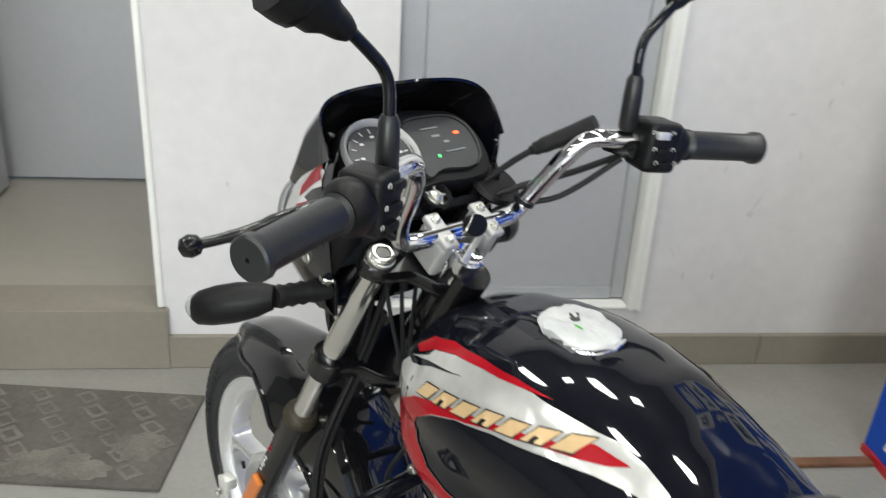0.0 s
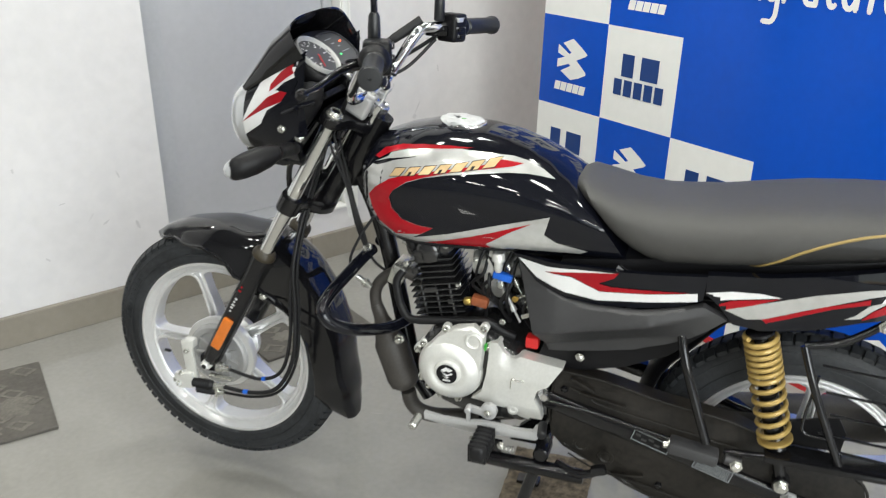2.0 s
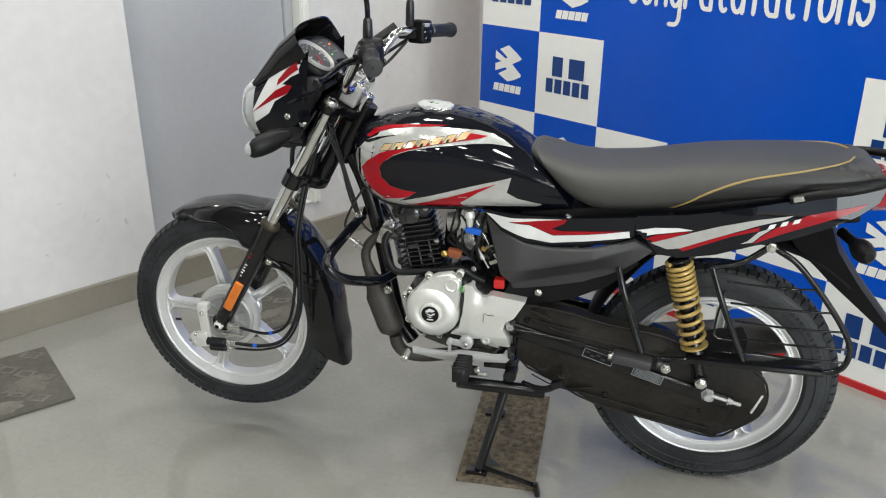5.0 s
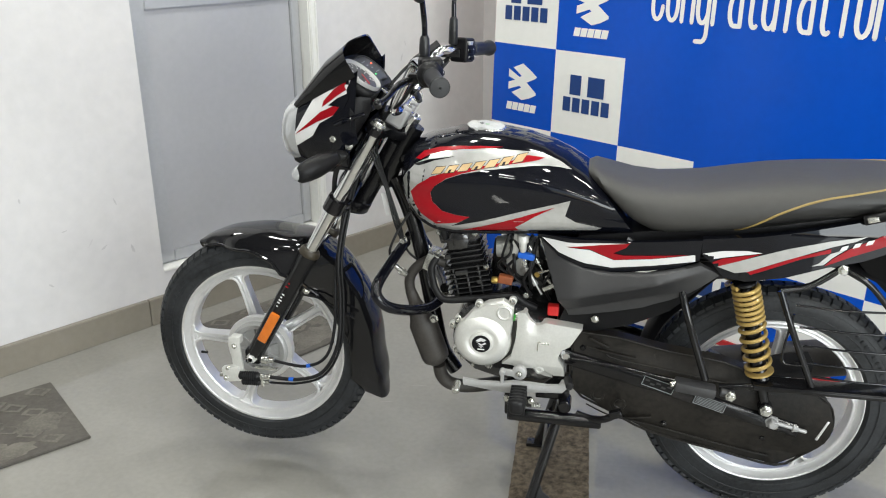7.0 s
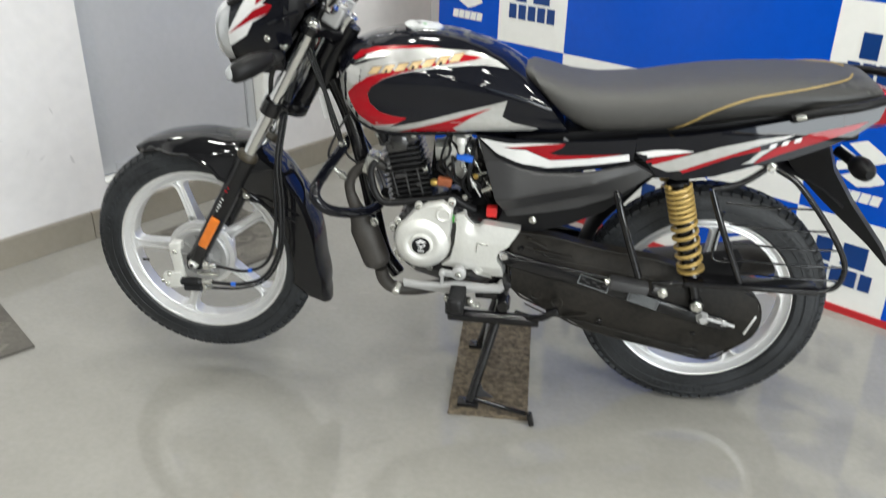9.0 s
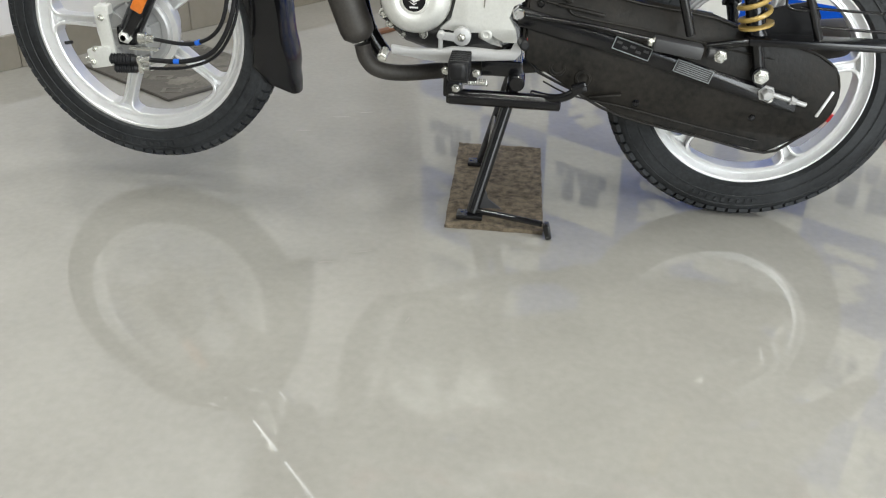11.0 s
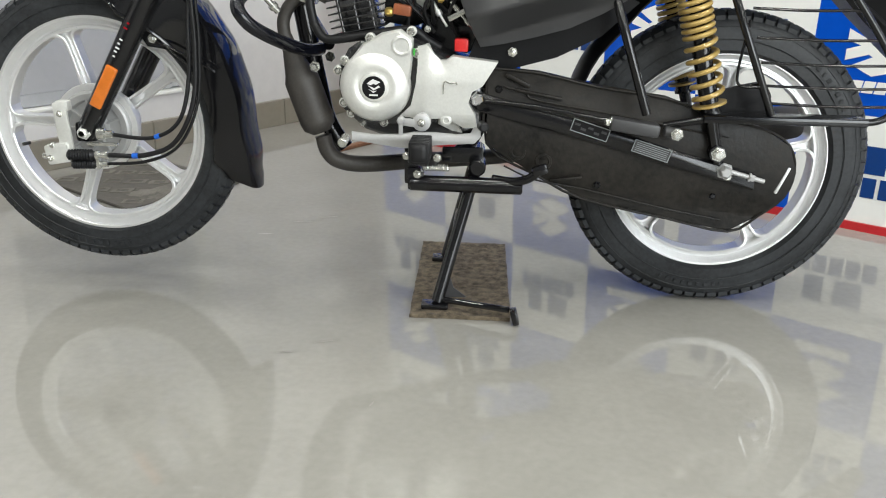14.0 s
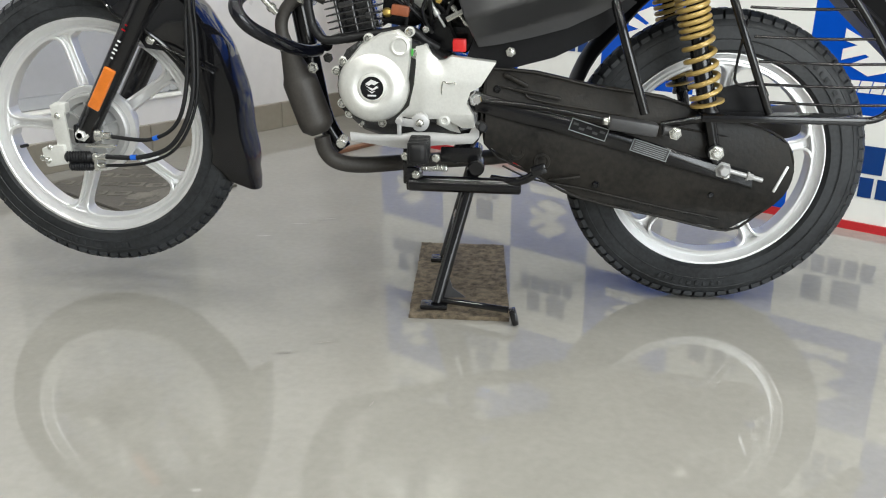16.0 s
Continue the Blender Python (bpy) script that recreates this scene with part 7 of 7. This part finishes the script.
loft(tl, [[Vector((x, y * w, 0.795 + z * h)) for y, z in ((-1, -0.6), (-1, 0.5), (-0.7, 1), (0.7, 1), (1, 0.5), (1, -0.6), (0.7, -1), (-0.7, -1))] for x, w, h in ((0.275, 0.075, 0.04), (0.315, 0.07, 0.037), (0.337, 0.055, 0.028), (0.342, 0.03, 0.014))])
part("tail_lamp", tl, RED, bike, "red tail lamp")
grab = bm_new()
for s in (-1, 1):
    tube(grab, [(0.11, s * 0.135, 0.795), (0.16, s * 0.150, 0.815), (0.23, s * 0.150, 0.830), (0.30, s * 0.115, 0.842), (0.345, s * 0.05, 0.850), (0.35, 0, 0.850)], 0.010, 12, 5)
part("grab_rail", grab, PLASTIC, bike, "black grab rail behind the seat")
for s in (-1, 1):
    part("rail_end", block(bm_new(), Vector((0.130, s * 0.147, 0.804)), (0.04, 0.012, 0.012), Matrix.Rotation(radians(-14), 3, "Y"), 0.005), ZINC, bike)
part("tank_strap", block(bm_new(), Vector((-0.341, -0.118, 0.714)), (0.034, 0.012, 0.010), Matrix.Rotation(radians(32), 3, "Y"), 0.003), CHROME, bike)
part("frame_label", block(bm_new(), Vector((-0.909, -0.036, 0.742)), (0.015, 0.0015, 0.056), Matrix.Rotation(radians(-12), 3, "Y"), 0.0), MARK, bike, "white paper label on the frame", False)
for k in range(3):
    y0 = 0.02 * (k - 1)
    part("steering_cable", tube(bm_new(), [(-0.95, y0 * 1.5 - 0.02, 0.93), (-0.935, y0 - 0.03, 0.86), (-0.905 + 0.006 * k, -0.05, 0.78 - 0.01 * k), (-0.885 + 0.006 * k, -0.055, 0.70), (-0.86, -0.04, 0.63), (-0.83, -0.03, 0.60)], 0.0027, 8, 5), RUBBER, bike)
part("loom_tag", block(bm_new(), Vector((-0.92, 0.015, 0.83)), (0.012, 0.012, 0.05), None, 0.003), REDP, bike, "red tag on the wiring")

# ---------- graphics on the bodywork ----------


def graphic(name, poly, trees, mat, parent, off, label="", both=True, step=0.012):
    for s in ((-1, 1) if both else (-1,)):
        bm = on_surface(poly, trees if not isinstance(trees, dict) else trees[s], s, off, step)
        if bm.faces:
            part(name, bm, mat, parent, label, True, 70)
        else:
            bm.free()


TT = (tank_tree,)
SILV = [(-0.857, 0.822), (-0.846, 0.839), (-0.822, 0.864), (-0.793, 0.878), (-0.790, 0.884), (-0.757, 0.893), (-0.704, 0.900), (-0.653, 0.902), (-0.599, 0.898), (-0.561, 0.894), (-0.531, 0.886), (-0.505, 0.874), (-0.481, 0.859),
        (-0.507, 0.865), (-0.531, 0.869), (-0.563, 0.870), (-0.610, 0.867), (-0.668, 0.861), (-0.714, 0.852), (-0.750, 0.839), (-0.776, 0.821), (-0.786, 0.805), (-0.782, 0.783), (-0.760, 0.764), (-0.728, 0.757), (-0.698, 0.754),
        (-0.724, 0.738), (-0.742, 0.728), (-0.670, 0.746), (-0.590, 0.769), (-0.516, 0.789), (-0.480, 0.800), (-0.490, 0.763), (-0.466, 0.750), (-0.410, 0.739), (-0.424, 0.732), (-0.515, 0.727), (-0.597, 0.724), (-0.670, 0.720), (-0.735, 0.713),
        (-0.775, 0.716), (-0.812, 0.733), (-0.836, 0.761), (-0.850, 0.790)]
graphic("silver_swoosh", SILV, TT, SILVER, tank, 0.0008, "silver tank graphic")
graphic("black_streak", [(-0.832, 0.860), (-0.792, 0.874), (-0.732, 0.885), (-0.780, 0.873), (-0.814, 0.860)], TT, GLOSS, tank, 0.0014)
graphic("red_top_band", [(-0.824, 0.872), (-0.806, 0.888), (-0.772, 0.898), (-0.728, 0.903), (-0.680, 0.905), (-0.630, 0.904), (-0.669, 0.901), (-0.715, 0.898), (-0.758, 0.893), (-0.790, 0.884), (-0.812, 0.871)], TT, RED, tank, 0.0015, "red stripe")
graphic("red_hook", [(-0.577, 0.889), (-0.540, 0.883), (-0.556, 0.879), (-0.611, 0.873), (-0.669, 0.864), (-0.714, 0.853), (-0.750, 0.840), (-0.776, 0.821), (-0.786, 0.805), (-0.782, 0.783), (-0.760, 0.764), (-0.728, 0.757), (-0.698, 0.754), (-0.724, 0.739), (-0.775, 0.731), (-0.808, 0.752), (-0.826, 0.778), (-0.834, 0.800), (-0.816, 0.820), (-0.785, 0.841), (-0.747, 0.854), (-0.695, 0.865), (-0.645, 0.874), (-0.603, 0.881)], TT, RED, tank, 0.0015, "red curved stripe")
graphic("red_lower_dart", [(-0.720, 0.718), (-0.643, 0.741), (-0.586, 0.758), (-0.512, 0.783), (-0.556, 0.760), (-0.598, 0.733), (-0.590, 0.724), (-0.670, 0.721)], TT, RED, tank, 0.0015, "red dart")
# tank lettering drawn as plain slanted shapes
L0, L1, HGT = Vector((-0.783, 0.8465)), Vector((-0.580, 0.8795)), 0.0145
run = L1 - L0
for k in range(7):
    a = L0 + run * (k / 7.0)
    w = run / 7.0 * 0.72
    up = Vector((0.011, HGT))
    q = [a, a + w, a + w + up, a + up]
    grow = lambda p, d: [(p[0].x - d, p[0].y - d), (p[1].x + d, p[1].y - d), (p[2].x + d, p[2].y + d), (p[3].x - d, p[3].y + d)]
    graphic("letter_edge", grow(q, 0.0012), TT, PLASTIC, tank, 0.0019, "", True, 0.02)
    m1, m2 = a + w * 0.36, a + w * 0.64
    body = [(a.x, a.y), (m1.x, m1.y), (m1.x + 0.003, m1.y + HGT * 0.42), (m2.x + 0.003, m2.y + HGT * 0.42), (m2.x, m2.y), ((a + w).x, (a + w).y), ((a + w + up).x, (a + w + up).y), ((a + up).x, (a + up).y)]
    graphic("letter_shape", body if k % 2 else [(v[0], v[1]) for v in grow(q, 0.0)], TT, TAN, tank, 0.0024, "gold slanted letter shape", True, 0.02)

# side cover and tail
graphic("white_stripe", [(-0.538, 0.708), (-0.480, 0.706), (-0.350, 0.716), (-0.484, 0.695), (-0.434, 0.694), (-0.407, 0.684), (-0.380, 0.675), (-0.301, 0.686), (-0.213, 0.702), (-0.211, 0.687), (-0.299, 0.671), (-0.385, 0.657), (-0.441, 0.662), (-0.500, 0.680)], side_trees, WHITE, bike, 0.0010, "white side stripe")
graphic("red_stripe", [(-0.484, 0.696), (-0.349, 0.7165), (-0.356, 0.706), (-0.383, 0.691), (-0.361, 0.688), (-0.225, 0.7015), (-0.301, 0.687), (-0.380, 0.676), (-0.409, 0.686), (-0.434, 0.696)], side_trees, RED, bike, 0.0016, "red side stripe")
for nm, mt_, poly in (("white_stripe", WHITE, [(-0.199, 0.706), (-0.158, 0.715), (-0.110, 0.718), (-0.078, 0.715), (-0.157, 0.700), (-0.199, 0.690)]),
                      ("red_stripe", RED, [(-0.188, 0.683), (-0.157, 0.698), (-0.081, 0.713), (-0.121, 0.695), (-0.170, 0.678)]),
                      ("silver_stripe", SILVER, [(-0.166, 0.679), (-0.108, 0.700), (-0.028, 0.728), (0.050, 0.749), (0.120, 0.762), (0.100, 0.751), (0.053, 0.736), (-0.039, 0.699), (-0.104, 0.671), (-0.130, 0.667)]),
                      ("red_stripe", RED, [(-0.118, 0.666), (-0.092, 0.676), (-0.012, 0.710), (0.054, 0.733), (0.054, 0.724), (0.001, 0.708), (-0.071, 0.676), (-0.100, 0.664)]),
                      ("red_stripe", RED, [(0.147, 0.764), (0.262, 0.793), (0.241, 0.778), (0.172, 0.749), (0.096, 0.718), (0.045, 0.694), (0.060, 0.712), (0.090, 0.735)]),
                      ("silver_stripe", SILVER, [(0.020, 0.692), (0.034, 0.700), (0.054, 0.722), (0.086, 0.735), (0.060, 0.714), (0.044, 0.697)])):
    graphic(nm, poly, side_trees, mt_, bike, 0.0010 if mt_ is not RED else 0.0014)
for k in range(3):
    x, z = 0.070 + 0.024 * k, 0.729 + 0.007 * k
    graphic("number_shape", [(x, z), (x + 0.013, z + 0.004), (x + 0.017, z + 0.014), (x + 0.004, z + 0.010)], side_trees, WHITE, bike, 0.0020, "plain pale shape on the tail", True, 0.03)

# cowl stripes
CT_ = (tree_of(cowl), tree_of(screen))
graphic("silver_stripe", [(-0.946, 1.078), (-0.972, 1.064), (-1.011, 1.035), (-1.053, 0.996), (-1.074, 0.962), (-1.103, 0.916), (-1.118, 0.880), (-1.087, 0.897), (-1.053, 0.919), (-1.035, 0.948), (-1.001, 0.968), (-0.986, 0.990), (-0.967, 1.017), (-0.968, 1.025), (-0.956, 1.051)], (CT_[0],), WHITE, cowl, 0.0010, "silver-white cowl stripe")
graphic("black_wedge", [(-0.986, 0.987), (-1.001, 0.968), (-0.975, 0.985), (-0.962, 1.010), (-0.967, 1.017), (-0.990, 1.006), (-1.012, 0.989)], (CT_[0],), GLOSS, cowl, 0.0014)
graphic("red_stripe", [(-1.027, 0.984), (-1.023, 0.998), (-1.0, 1.022), (-0.979, 1.037), (-0.968, 1.040), (-0.972, 1.032), (-0.968, 1.025), (-0.987, 1.013), (-1.01, 0.996)], (CT_[0],), RED, cowl, 0.0016)
graphic("red_stripe", [(-1.102, 0.915), (-1.063, 0.947), (-1.032, 0.973), (-1.0, 0.989), (-0.986, 0.987), (-1.001, 0.968), (-1.038, 0.952), (-1.068, 0.935)], (CT_[0],), RED, cowl, 0.0018)
for s in (-1, 1):
    part("cowl_ridge", tube(bm_new(), [(-0.998, s * 0.124, 0.947), (-0.963, s * 0.129, 0.963), (-0.930, s * 0.122, 0.974)], 0.0045, 8, 4), GLOSS, cowl)

# seat lower side and piping
PIPE = [(-0.139, 0.746), (-0.100, 0.772), (-0.049, 0.804), (0.015, 0.830), (0.080, 0.844), (0.176, 0.860), (0.250, 0.868), (0.285, 0.868)]
for s in (-1, 1):
    line = spline([(x, 0, z) for x, z in PIPE], 5)
    pts = []
    for p in line:
        h = seat_tree.ray_cast(Vector((p.x, s * 0.8, p.z)), Vector((0, -s, 0)))
        if h[0] is not None:
            pts.append(h[0])
    part("piping", tube(bm_new(), pts, 0.0026, 8), PIPING, seat, "gold seat piping")
low = [(p.x, p.z) for p in spline([(x, 0, z) for x, z in PIPE], 3)] + [(0.285, 0.835), (0.2, 0.808), (0.1, 0.79), (0.0, 0.77), (-0.1, 0.752), (-0.13, 0.747)]
graphic("seat_side", low, (seat_tree,), SEATB, seat, 0.0009, "black vinyl seat side")
